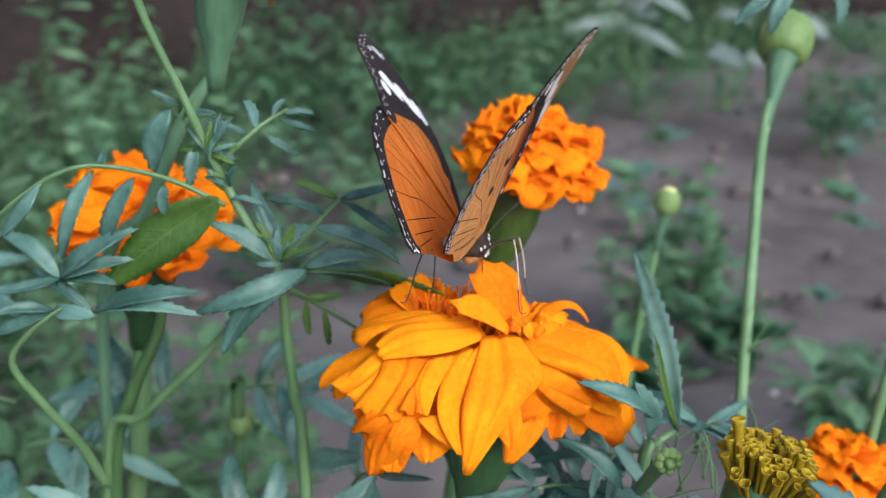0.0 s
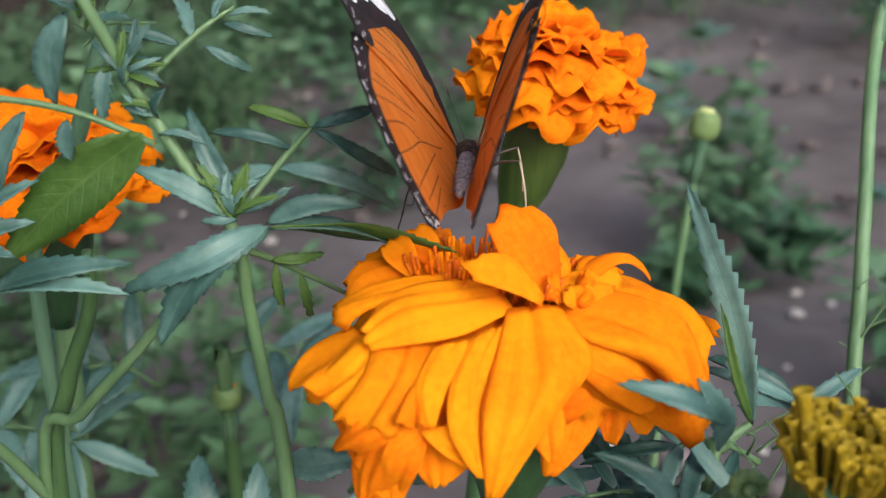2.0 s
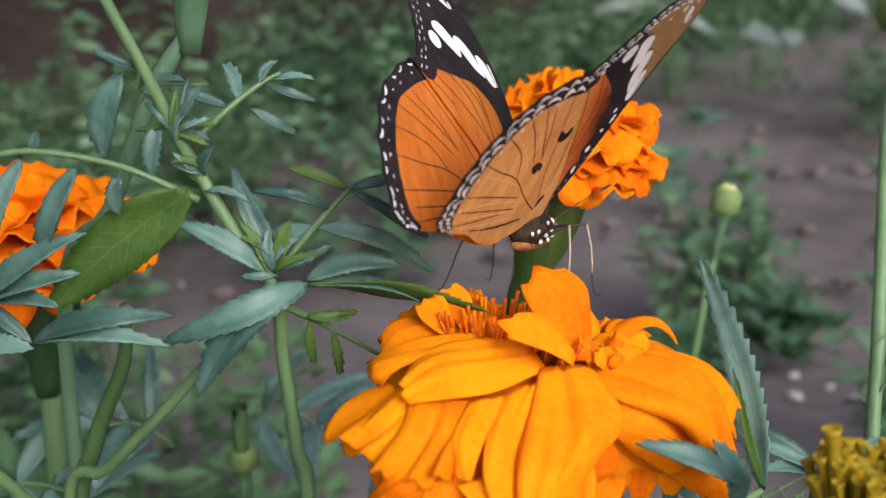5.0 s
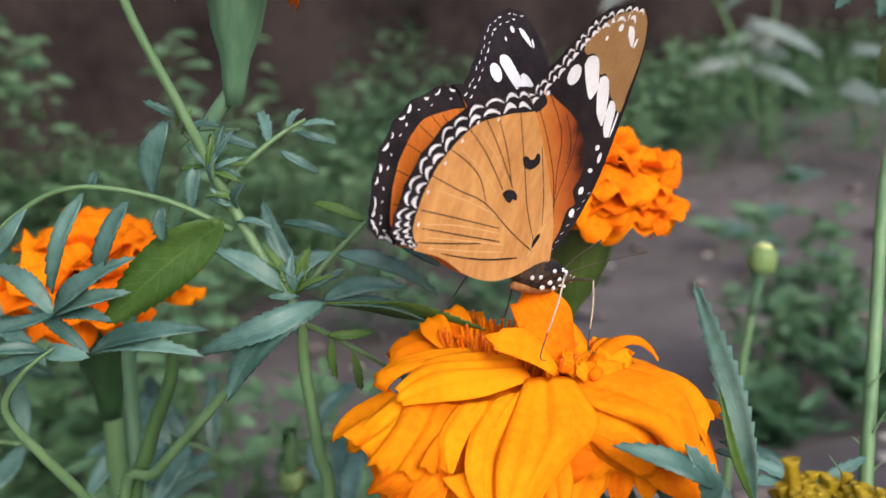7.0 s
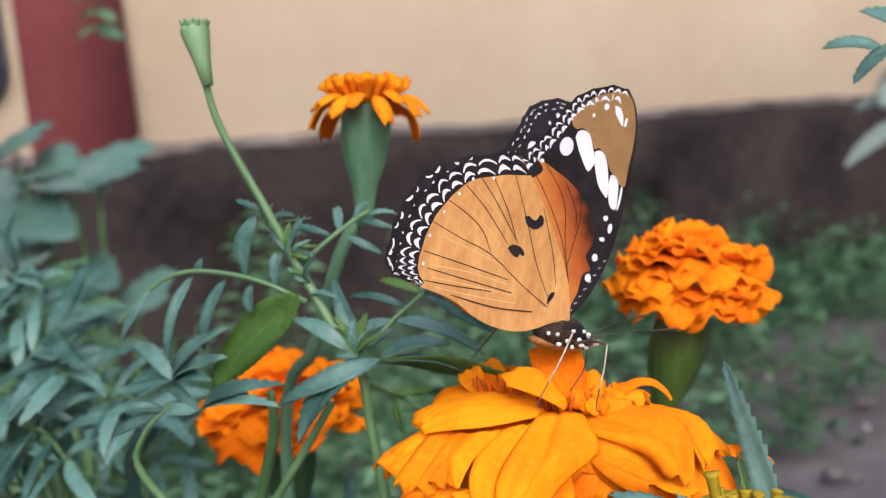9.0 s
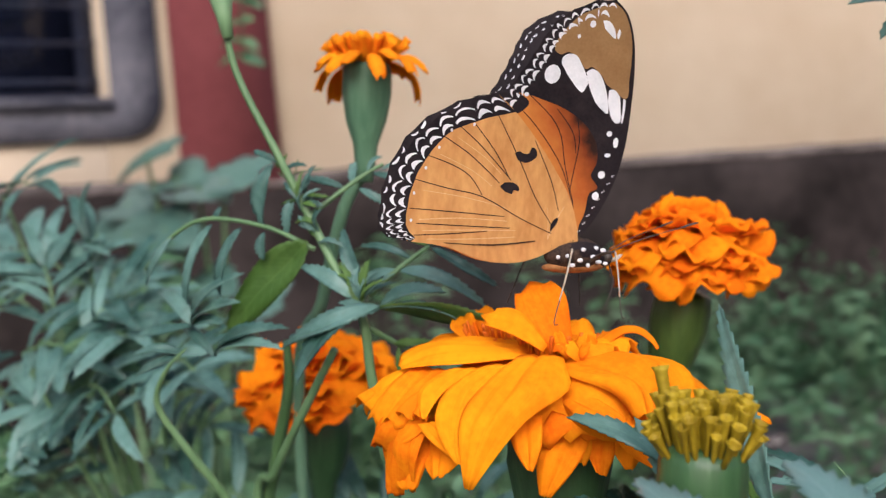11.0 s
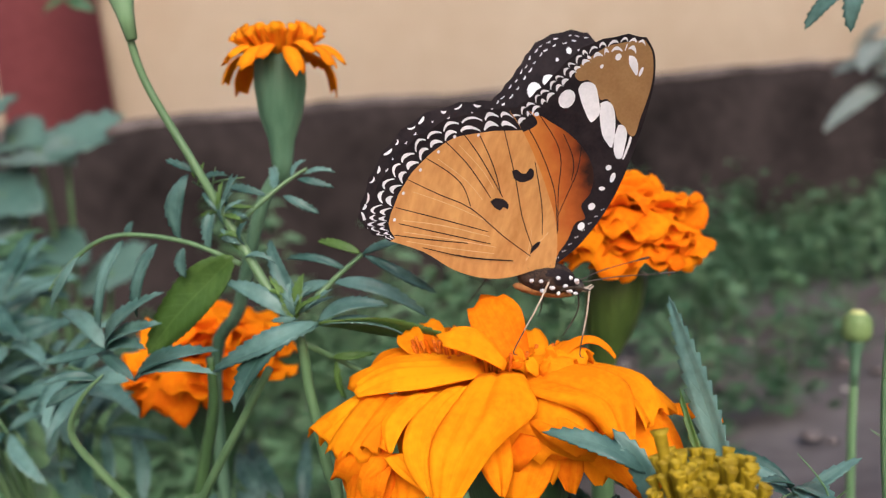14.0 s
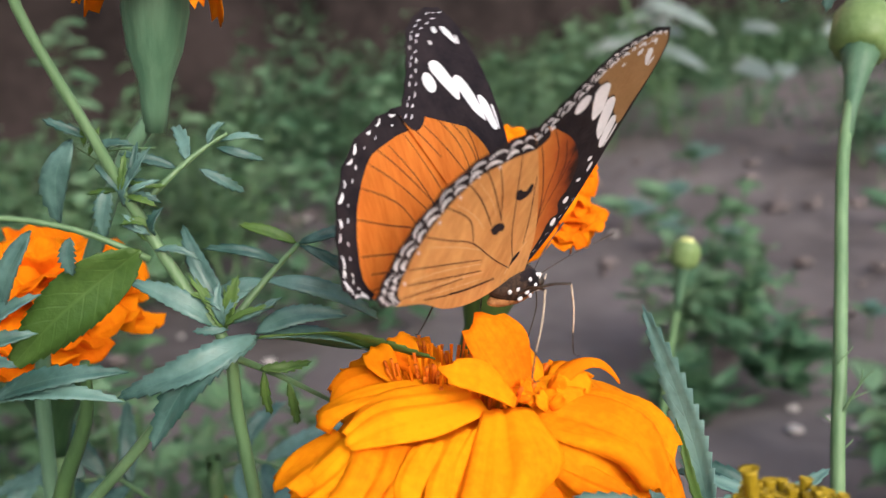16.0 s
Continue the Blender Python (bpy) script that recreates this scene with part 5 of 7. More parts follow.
def side_bush():
    """A thick bush beside the bed: layers of narrow leaflets."""
    root = Vector((-0.165, 0.075, 0.0))
    plant = thing("marigold_foliage_plant", root, "dense marigold bush with layers of narrow blue-green leaflets", "plant")
    rng = random.Random(88)
    fork = root + Vector((0, 0, 0.20))
    part("stem", tube(bmesh.new(), [root - Vector((0, 0, 0.07)), root + Vector((0.004, 0, 0.1)), fork], 0.003, 0.002, 8), M_STEM_DARK, plant)
    for i, (r, a, reach) in enumerate((((-0.2237, 0.0600, 0.3325), 0.2, 0.022), ((-0.1933, 0.0500, 0.3008), 1.9, 0.018), ((-0.1866, 0.0600, 0.3076), 1.4, 0.020), ((-0.1830, 0.0400, 0.2843), 0.1, 0.024), ((-0.1669, 0.0500, 0.2874), 0.3, 0.024), ((-0.1601, 0.0400, 0.2737), -0.2, 0.026), ((-0.1402, 0.0500, 0.2819), 0.1, 0.022), ((-0.1972, 0.0500, 0.2610), 0.6, 0.020), ((-0.1854, 0.0600, 0.2495), 2.6, 0.022), ((-0.1574, 0.0700, 0.2575), 0.5, 0.020), ((-0.1923, 0.0400, 0.2472), 1.2, 0.022), ((-0.2319, 0.0500, 0.2926), 0.2, 0.026), ((-0.2328, 0.0500, 0.2659), 0.1, 0.026), ((-0.1713, 0.0500, 0.2927), 0.9, 0.022), ((-0.1632, 0.0600, 0.2719), 0.3, 0.024), ((-0.1791, 0.0500, 0.2664), 0.5, 0.022))):
        r = Vector(r)
        d = Vector((math.cos(a), rng.uniform(-0.5, 0.1), math.sin(a) * 0.8)) * reach
        q = r - d * 0.4
        part("branch", tube(bmesh.new(), [fork, fork.lerp(q, 0.55) + Vector((0, 0, -0.004)), q], 0.0011, 0.0006, 6, 4), M_STEM, plant)
        compound_leaf(plant, [q, q + d * 0.5 + Vector((0, 0, 0.003)), q + d], 4, 0.019, 0.0046, 360 + i, M_LEAF, (rng.uniform(-0.2, 0.4), -0.6, 0.8), 6, start=0.15)
    return plant


def lower_foliage():
    plant = thing("marigold_foliage_plant", (0.012, 0.03, 0.0), "low marigold leaves below the golden flower", "plant")
    part("stem", tube(bmesh.new(), [(0.012, 0.03, -0.07), (0.014, 0.03, 0.12), (0.0171, 0.0250, 0.2541)], 0.003, 0.0016, 8), M_STEM, plant)
    rng = random.Random(18)
    spots = ((-0.0308, 0.0300, 0.2486), (0.0183, 0.0180, 0.2612), (0.0221, 0.0100, 0.2639), (0.0356, 0.0160, 0.2702), (0.0423, 0.0240, 0.2721), (0.0324, 0.0060, 0.2678))
    for i, r in enumerate(spots):
        r = Vector(r)
        a = rng.uniform(0, 6.28)
        d = Vector((math.cos(a), -0.3, 0.25 + 0.3 * math.sin(a))) * rng.uniform(0.010, 0.018)
        compound_leaf(plant, [r, r + d * 0.5 + Vector((0, 0, 0.002)), r + d], 3, 0.014, 0.0030, 90 + i, M_LEAF, (0, -0.5, 0.85), 6)
    return plant


def side_leaves():
    """The upright leaf and its small companions beside the golden flower."""
    plant = thing("marigold_shoot", (0.026, 0.02, 0.0), "young marigold shoot with one tall upright saw-edged leaf", "plant")
    part("stem", tube(bmesh.new(), [(0.024, 0.02, -0.07), (0.025, 0.016, 0.15), (0.0254, 0.0100, 0.2644), (0.0276, 0.0120, 0.2739), (0.0316, 0.0140, 0.2772)], [0.0025, 0.002, 0.0014, 0.0010, 0.0007], 0, 8), M_STEM, plant)
    part("leaflet", leaflet((0.0325, 0.0160, 0.2760), (0.0182, 0.0240, 0.3108), 0.0058, (-0.35, -0.9, 0.2), 11, 0.06, 0.16, 3, saw=0.36), M_LEAF, plant)
    part("leaflet", leaflet((0.0227, -0.0060, 0.2837), (0.0185, -0.0100, 0.2954), 0.0045, (0.2, -0.8, 0.6), 6, 0.1, 0.1, 4), M_LEAF, plant)
    part("leaflet", leaflet((0.0224, -0.0080, 0.2888), (0.0084, -0.0120, 0.2958), 0.0042, (0, -0.6, 0.8), 8, 0.16, 0.1, 5), M_LEAF, plant)
    part("leaflet", leaflet((0.0318, 0.0140, 0.2773), (0.0246, 0.0100, 0.2973), 0.0018, (0, -0.8, 0.6), 6, 0.1, 0.2, 6), M_LEAF_OLIVE, plant)
    part("leaflet", leaflet((0.0197, -0.0050, 0.2727), (0.0069, -0.0060, 0.2819), 0.0040, (0, -0.6, 0.8), 7, 0.1, 0.1, 7), M_LEAF, plant)
    rng = random.Random(4)
    for i in range(16):
        q = Vector((0.0335, 0.0080, 0.2693)) + Vector((rng.uniform(-0.006, 0.016), rng.uniform(-0.005, 0.01), rng.uniform(-0.004, 0.006)))
        d = Vector((rng.uniform(-0.5, 0.8), rng.uniform(-0.2, 0.2), rng.uniform(0.2, 1))).normalized() * rng.uniform(0.008, 0.016)
        part("filament_leaf", tube(bmesh.new(), [q, q + d * 0.5 + Vector((0.001, 0, 0.001)), q + d], 0.00028, 0.0001, 5, 3), M_STEM, plant)
    # round knobbly bud
    c = Vector((0.0249, -0.0140, 0.2839))
    part("branch", tube(bmesh.new(), [(0.0230, -0.0040, 0.2725), (0.0237, -0.0100, 0.2792), c], 0.0012, 0.0014, 8), M_STEM, plant)
    for i in range(9):
        a = i * 0.698
        o = Vector((math.cos(a) * 0.0016, -0.0006, math.sin(a) * 0.0016)) if i < 8 else Vector((0, -0.0016, 0))
        part("bud_scale", blob(bmesh.new(), c + o, 0.0010, 0.0011, 0.0010, 8, 6), M_BUD, plant)
    return plant


def front_leaves():
    """Leaf at the front of the bed, with long pale saw-edged leaflets."""
    hub = Vector((0.0539, -0.0460, 0.2865))
    plant = thing("marigold_shoot", (0.046, -0.03, 0.0), "marigold leaf with long pale saw-edged leaflets", "plant")
    part("leaf_stalk", tube(bmesh.new(), [(0.046, -0.03, -0.07), (0.05, -0.036, 0.18), hub], [0.002, 0.0016, 0.0010], 0, 8), M_STEM, plant)
    up = (0.3, -0.7, 0.75)
    part("leaflet", leaflet(hub, (0.0277, -0.0360, 0.2927), 0.0062, up, 10, 0.05, 0.08, 2, saw=0.34), M_LEAF_PALE, plant)
    part("leaflet", leaflet(hub, (0.0015, -0.0400, 0.2808), 0.0056, up, 13, 0.06, 0.08, 3, saw=0.34), M_LEAF_PALE, plant)
    part("leaflet", leaflet((0.0596, -0.0460, 0.2846), (0.0460, -0.0340, 0.2961), 0.0080, up, 9, 0.05, 0.08, 4, saw=0.34), M_LEAF_PALE, plant)
    part("leaflet", leaflet((0.0659, -0.0460, 0.2850), (0.0712, -0.0400, 0.2950), 0.0072, up, 7, 0.05, 0.08, 5, saw=0.34), M_LEAF_PALE, plant)
    part("leaflet", leaflet(hub, (0.0359, -0.0440, 0.2829), 0.0050, up, 8, 0.05, 0.08, 6, saw=0.34), M_LEAF_PALE, plant)
    part("leaflet", leaflet((0.0273, -0.0360, 0.2799), (0.0104, -0.0340, 0.2797), 0.0040, up, 7, 0.05, 0.08, 7, saw=0.34), M_LEAF_PALE, plant)
    return plant


def edge_fronds():
    plant = thing("marigold_shoot", (0.062, 0.01, 0.0), "tall marigold shoot with narrow sharply toothed leaflets", "plant")
    part("stem", tube(bmesh.new(), [(0.062, 0.01, -0.07), (0.060, 0.006, 0.2), (0.0771, -0.0100, 0.3090), (0.0741, -0.0100, 0.3363), (0.0733, -0.0100, 0.3493)], 0.0022, 0.001, 8), M_STEM, plant)
    up = (0.3, -0.6, 0.8)
    for i, (b, t, w) in enumerate((((0.0742, -0.0100, 0.3269), (0.0603, -0.0160, 0.3330), 0.0040), ((0.0743, -0.0100, 0.3190), (0.0627, -0.0160, 0.3264), 0.0034), ((0.0741, -0.0100, 0.3377), (0.0584, -0.0140, 0.3414), 0.0030), ((0.0741, -0.0100, 0.3406), (0.0562, -0.0140, 0.3455), 0.0034), ((0.0750, -0.0100, 0.3161), (0.0670, -0.0160, 0.3188), 0.0024), ((0.0734, -0.0100, 0.3385), (0.0665, -0.0100, 0.3465), 0.0044), ((0.0743, -0.0100, 0.3241), (0.0691, -0.0120, 0.3302), 0.0050))):
        # the fourth leaflet is pale all over: a whitish glint put into its colour
        part("leaflet", leaflet(b, t, w * 0.8, up, 8, 0.05, 0.15, 20 + i, saw=0.85), M_LEAF_PALE if i == 3 else M_FROND, plant)
    return plant


def buds():
    tall = bud("tall green marigold bud on a long pale stem", (0.052, 0.05, 0), [Vector((0.0574, 0.0420, 0.2373)) * Vector((1, 1, 0)), Vector((0.0574, 0.0420, 0.2373)) * Vector((1, 1, 0.5)), (0.0574, 0.0420, 0.2373), (0.0560, 0.0510, 0.2803), (0.0570, 0.0630, 0.3002), (0.0590, 0.0820, 0.3269), (0.0635, 0.0960, 0.3444)], 0.0013, 0.0068, 0.015, M_BUD, M_STEM_PALE)
    small = bud("small yellow-green marigold bud on a slender stem", (0.06, 0.20, 0), [(0.058, 0.200, -0.07), (0.0530, 0.1850, 0.05), (0.0490, 0.1740, 0.15), (0.0472, 0.1690, 0.215), (0.0475, 0.1688, 0.245), (0.0482, 0.1688, 0.2622), (0.0490, 0.1688, 0.2762)], 0.0012, 0.0042, 0.0095, M_BUD, M_STEM_PALE, M_YELLOW_HEAD)
    bud("small yellow bud low among the leaves", (-0.05, 0.10, 0), [(-0.05, 0.10, -0.07), (-0.0669, 0.0800, 0.2273), (-0.0672, 0.0800, 0.2339)], 0.0018, 0.0036, 0.006, M_BUD, M_STEM_DARK, M_PETAL_OLD)
    twig = part("twig", tube(bmesh.new(), [(0.0560, 0.0510, 0.2803), (0.0572, 0.0500, 0.2849), (0.0589, 0.0490, 0.2898), (0.0604, 0.0490, 0.2914)], 0.0003, 0.0001, 5, 3), M_STEM_PALE, tall)
    for q, w in (((0.0572, 0.0500, 0.2849), (0.0600, 0.0490, 0.2871)), ((0.0583, 0.0500, 0.2873), (0.0584, 0.0500, 0.2913)), ((0.0552, 0.0540, 0.2904), (0.0576, 0.0540, 0.2941)), ((0.0561, 0.0510, 0.2774), (0.0529, 0.0510, 0.2810)), ((0.0564, 0.0500, 0.2735), (0.0590, 0.0500, 0.2771))):
        part("filament_leaf", tube(bmesh.new(), [q, Vector(q).lerp(Vector(w), 0.5) + Vector((0.0004, 0, 0.0004)), w], 0.0002, 0.0001, 5, 3), M_STEM_PALE, tall)
    return tall, small


def round_leaf(base, tip, width, up, seed=0, th=0.0008, lobes=5, cup=0.10):
    """A broad, shallow-lobed leaf."""
    rng = random.Random(seed)
    base, tip, up = Vector(base), Vector(tip), Vector(up)
    d = tip - base
    length = d.length
    d.normalize()
    c = up.cross(d)
    c = c.normalized() if c.length > 1e-6 else d.orthogonal().normalized()
    nn = d.cross(c).normalized()
    ph = rng.uniform(0, 6)
    grid = []
    for i in range(13):
        s = i / 12
        w = width * max(0.03, math.sin(math.pi * min(1, 0.10 + 0.9 * s) ** 0.8) ** 0.7) * (1 + 0.13 * math.sin(lobes * 2 * math.pi * s + ph))
        row = []
        for j in range(9):
            q = j / 4 - 1
            back = -0.16 * length * q * q * (1 - s) ** 2
            h = cup * w * q * q - 0.25 * length * s * s + 0.03 * width * math.sin(6 * q + 5 * s + ph) - 0.02 * width * math.exp(-(q / 0.12) ** 2)
            row.append(base + d * (s * length + back) + c * q * w / 2 + nn * h)
        grid.append(row)
    return sheet(bmesh.new(), grid, th)


def weeds():
    """Low weeds that spread over the bed up to the wall."""
    rng = random.Random(77)
    protos = []
    for k in range(7):
        h = (0.10, 0.15, 0.20, 0.26, 0.13, 0.28, 0.18)[k]
        w = thing("weed", (0, 0, 0), ("low soft-leaved green weed growing on the soil", "leafy grey-green weed with feathered leaves on the soil")[k % 2], "weed", "weeds")
        for b in range(3 if k % 2 else 4):
            a = b * 2.1 + k
            top = Vector((math.cos(a) * h * 0.35, math.sin(a) * h * 0.35, h * rng.uniform(0.75, 1)))
            pts = [(0, 0, -0.02), top * 0.5 + Vector((0, 0, h * 0.08)), top]
            st = part("stem", tube(bmesh.new(), pts, 0.0022, 0.0010, 6, 4), M_STEM, w)
            line = spline(pts, 5)
            for i in range(3, len(line)):
                for sg in (-1, 1):
                    q = line[i]
                    ang = a + sg * rng.uniform(0.7, 1.5) + i
                    d = Vector((math.cos(ang), math.sin(ang), rng.uniform(-0.1, 0.6))).normalized() * rng.uniform(0.025, 0.05)
                    part("leaf", leaflet(q, q + d, rng.uniform(0.010, 0.022), (0, 0, 1), 4, 0.08, 0.12, k * 100 + i * 3 + sg, saw=0.12, th=0.0004), M_WEED if k % 3 else M_WEED_PALE, st)
        protos.append(w)
    used = [False] * 7

    def put(k, x, y, turn):
        m = pose(x, y, 0, 0, 0, turn)
        if not used[k]:
            protos[k].matrix_basis = m
            used[k] = True
        else:
            copy_thing(protos[k], m)

    # a belt along the wall, then looser growth towards the bare ground
    a = radians(WALL_TURN)
    for i in range(30):
        s, gap = 0.1 + 4.2 * i / 29 + rng.uniform(-0.06, 0.06), rng.uniform(0.10, 0.5)
        put(rng.randrange(7), s * math.cos(a) - (2.23 - gap) * math.sin(a), s * math.sin(a) + (2.23 - gap) * math.cos(a), rng.uniform(0, 360))
    for i in range(18):
        put(rng.randrange(7), rng.uniform(-1.15, -0.42), rng.uniform(0.75, 1.6), rng.uniform(0, 360))
    for x, y, k in ((0.12, 0.80, 0), (0.19, 0.86, 0), (0.24, 0.50, 0), (0.84, 2.15, 3), (0.95, 2.5, 5), (-0.10, 1.25, 1), (-0.22, 1.45, 2), (0.05, 1.75, 3), (0.16, 2.25, 5), (0.34, 2.30, 3), (-0.05, 2.1, 5), (0.62, 1.9, 1), (0.75, 2.4, 5), (0.55, 2.9, 3)):
        put(k, x, y, rng.uniform(0, 360))


OPEN_TUFTS = ((0.15, 0.82, 0.08, 0.15), (0.21, 0.76, 0.05, 0.08), (0.10, 0.70, 0.04, 0.06), (0.70, 2.1, 0.14, 0.2), (0.86, 2.35, 0.16, 0.25), (0.5, 2.3, 0.14, 0.16), (1.05, 2.6, 0.16, 0.25), (0.16, 2.30, 0.20, 0.22), (0.36, 2.35, 0.16, 0.16), (-0.1, 2.1, 0.15, 0.2), (-0.12, 1.25, 0.09, 0.12), (-0.26, 1.45, 0.10, 0.14), (-0.2, 1.05, 0.07, 0.10), (-0.30, 1.0, 0.08, 0.14), (-0.05, 1.6, 0.10, 0.12), (0.62, 1.85, 0.12, 0.12), (0.26, 0.48, 0.03, 0.05), (0.30, 0.58, 0.03, 0.04))


def weed_carpet():
    """Soft small-leaved growth that covers part of the bed, too fine to count."""
    rng = random.Random(51)
    verts, faces = [], []

    def clump(x, y, r, h, n, size):
        if off_wall(x, y) < r + 0.03:
            return
        lobes = [(rng.uniform(-0.6, 0.6) * r, rng.uniform(-0.6, 0.6) * r, rng.uniform(0.6, 1.0)) for _ in range(4)]
        for _ in range(n):
            cx, cy, ch = rng.choice(lobes)
            a, q = rng.uniform(0, 6.283), 0.55 * r * math.sqrt(rng.random())
            px_, py_ = x + cx + q * math.cos(a), y + cy + q * math.sin(a)
            z = h * ch * (0.15 + 0.85 * rng.random()) * (1 - 0.5 * (q / r) ** 2)
            b = rng.uniform(0, 6.283)
            d = Vector((math.cos(b), math.sin(b), rng.uniform(-0.2, 0.7))).normalized() * size * rng.uniform(0.6, 1.3)
            s = Vector((-d.y, d.x, rng.uniform(-0.3, 0.3) * size)).normalized() * d.length * rng.uniform(0.16, 0.3)
            lift = Vector((0, 0, d.length * 0.1))
            p0 = Vector((px_, py_, z))
            i = len(verts)
            verts.extend([p0, p0 + d * 0.4 + s, p0 + d * 0.45 - lift, p0 + d * 0.4 - s, p0 + d * 0.8 + s * 0.6, p0 + d * 0.8 - s * 0.6, p0 + d])
            faces.extend([(i, i + 2, i + 1), (i, i + 3, i + 2), (i + 1, i + 2, i + 4), (i + 2, i + 3, i + 5), (i + 2, i + 5, i + 6), (i + 2, i + 6, i + 4)])

    def finish(name, material, label):
        me = bpy.data.meshes.new(name)
        me.from_pydata([tuple(v) for v in verts], [], faces)
        me.materials.append(material)
        tagged(new(name, me), label, "weeds", kind="stuff")
        verts.clear()
        faces.clear()

    a = radians(WALL_TURN)
    for i in range(44):
        s, gap = rng.uniform(-0.4, 4.6), rng.uniform(0.16, 0.6)
        clump(s * math.cos(a) - (2.23 - gap) * math.sin(a), s * math.sin(a) + (2.23 - gap) * math.cos(a), rng.uniform(0.08, 0.13), rng.uniform(0.08, 0.24), 110, 0.036)
    for i in range(26):
        clump(rng.uniform(-1.2, -0.4), rng.uniform(0.7, 1.9), rng.uniform(0.06, 0.13), rng.uniform(0.08, 0.2), 85, rng.uniform(0.03, 0.05))
    for i in range(17):
        clump(rng.uniform(-0.46, -0.15), rng.uniform(0.12, 0.5), rng.uniform(0.035, 0.06), rng.uniform(0.12, 0.25), 100, 0.022)
    for i in range(34):
        clump(rng.uniform(-1.4, -0.38), rng.uniform(0.10, 0.9), rng.uniform(0.06, 0.12), rng.uniform(0.12, 0.28), 110, 0.034)
    for i in range(4):
        clump(rng.uniform(-0.17, -0.10), rng.uniform(0.12, 0.3), rng.uniform(0.025, 0.04), rng.uniform(0.08, 0.16), 60, 0.02)
    finish("weed_carpet", M_WEED, "dense soft green weeds covering the garden bed")
    for i in range(34):
        s, gap = rng.uniform(1.9, 5.2), rng.uniform(0.14, 1.0)
        clump(s * math.cos(a) - (2.23 - gap) * math.sin(a), s * math.sin(a) + (2.23 - gap) * math.cos(a), rng.uniform(0.07, 0.12), rng.uniform(0.06, 0.2), 90, 0.036)
    finish("weed_tufts", M_WEED_PALE, "loose tufts of pale green weeds by the wall")
    for i in range(46):
        s, gap = rng.uniform(2.3, 4.4), rng.uniform(0.12, 0.75)
        clump(s * math.cos(a) - (2.23 - gap) * math.sin(a), s * math.sin(a) + (2.23 - gap) * math.cos(a), rng.uniform(0.09, 0.15), rng.uniform(0.14, 0.36), 130, 0.042)
    finish("weed_belt", M_WEED, "dense green weeds growing before the plinth")
    for x, y, r, h in ((-0.65, 2.28, 0.09, 0.44), (-0.4, 1.77, 0.09, 0.44), (-0.5, 2.49, 0.09, 0.41), (-0.36, 2.26, 0.09, 0.4), (-0.31, 2.33, 0.09, 0.35), (-0.49, 2.07, 0.09, 0.31), (-0.33, 1.86, 0.09, 0.29), (-0.55, 1.99, 0.09, 0.28), (-0.39, 1.78, 0.09, 0.24), (-0.37, 2.25, 0.09, 0.22), (-0.3, 2.77, 0.09, 0.36), (-0.24, 2.0, 0.09, 0.25)):
        clump(x, y, r, h, 150, 0.036)
    for x, y, r, h in OPEN_TUFTS:
        clump(x, y, r, h, 120, 0.03)
    finish("weed_tufts", M_WEED_PALE, "loose tufts of pale green weeds on the open soil")


def seedlings():
    """Broad-leaved seedlings dotted over the open soil."""
    rng = random.Random(41)
    for x, y, size, n in ((0.70, 2.0, 0.085, 4), (0.60, 1.74, 0.05, 4), (0.50, 1.36, 0.045, 5), (0.47, 1.24, 0.034, 4), (0.13, 1.45, 0.055, 5), (0.20, 1.52, 0.055, 5), (0.17, 1.30, 0.045, 4), (0.25, 1.26, 0.040, 4), (0.33, 0.92, 0.026, 4), (0.42, 0.80, 0.022, 4), (0.88, 2.5, 0.08, 4), (0.30, 1.9, 0.06, 4)):
        plant = thing("seedling", (x, y, 0), "young weed with a few broad pale green leaves on bare soil", "weed", "seedlings")
        stem = part("stem", tube(bmesh.new(), [(x, y, -0.02), (x + 0.1 * size, y, size * 0.4), (x, y, size * 0.8)], size * 0.035, size * 0.02, 6, 4), M_STEM, plant)
        for i in range(n):
            a = i * 2.4 + rng.uniform(-0.4, 0.4)
            q = Vector((x, y, size * (0.45 + 0.35 * i / n)))
            d = Vector((math.cos(a), math.sin(a), rng.uniform(0.0, 0.7))).normalized() * size * rng.uniform(0.75, 1.1)
            part("leaf", round_leaf(q, q + d, size * rng.uniform(0.38, 0.55), (rng.uniform(-0.3, 0.3), -0.4, 0.9), 200 + i, th=0.0006), M_WEED_PALE if i % 3 else M_LEAF_BROAD, stem)


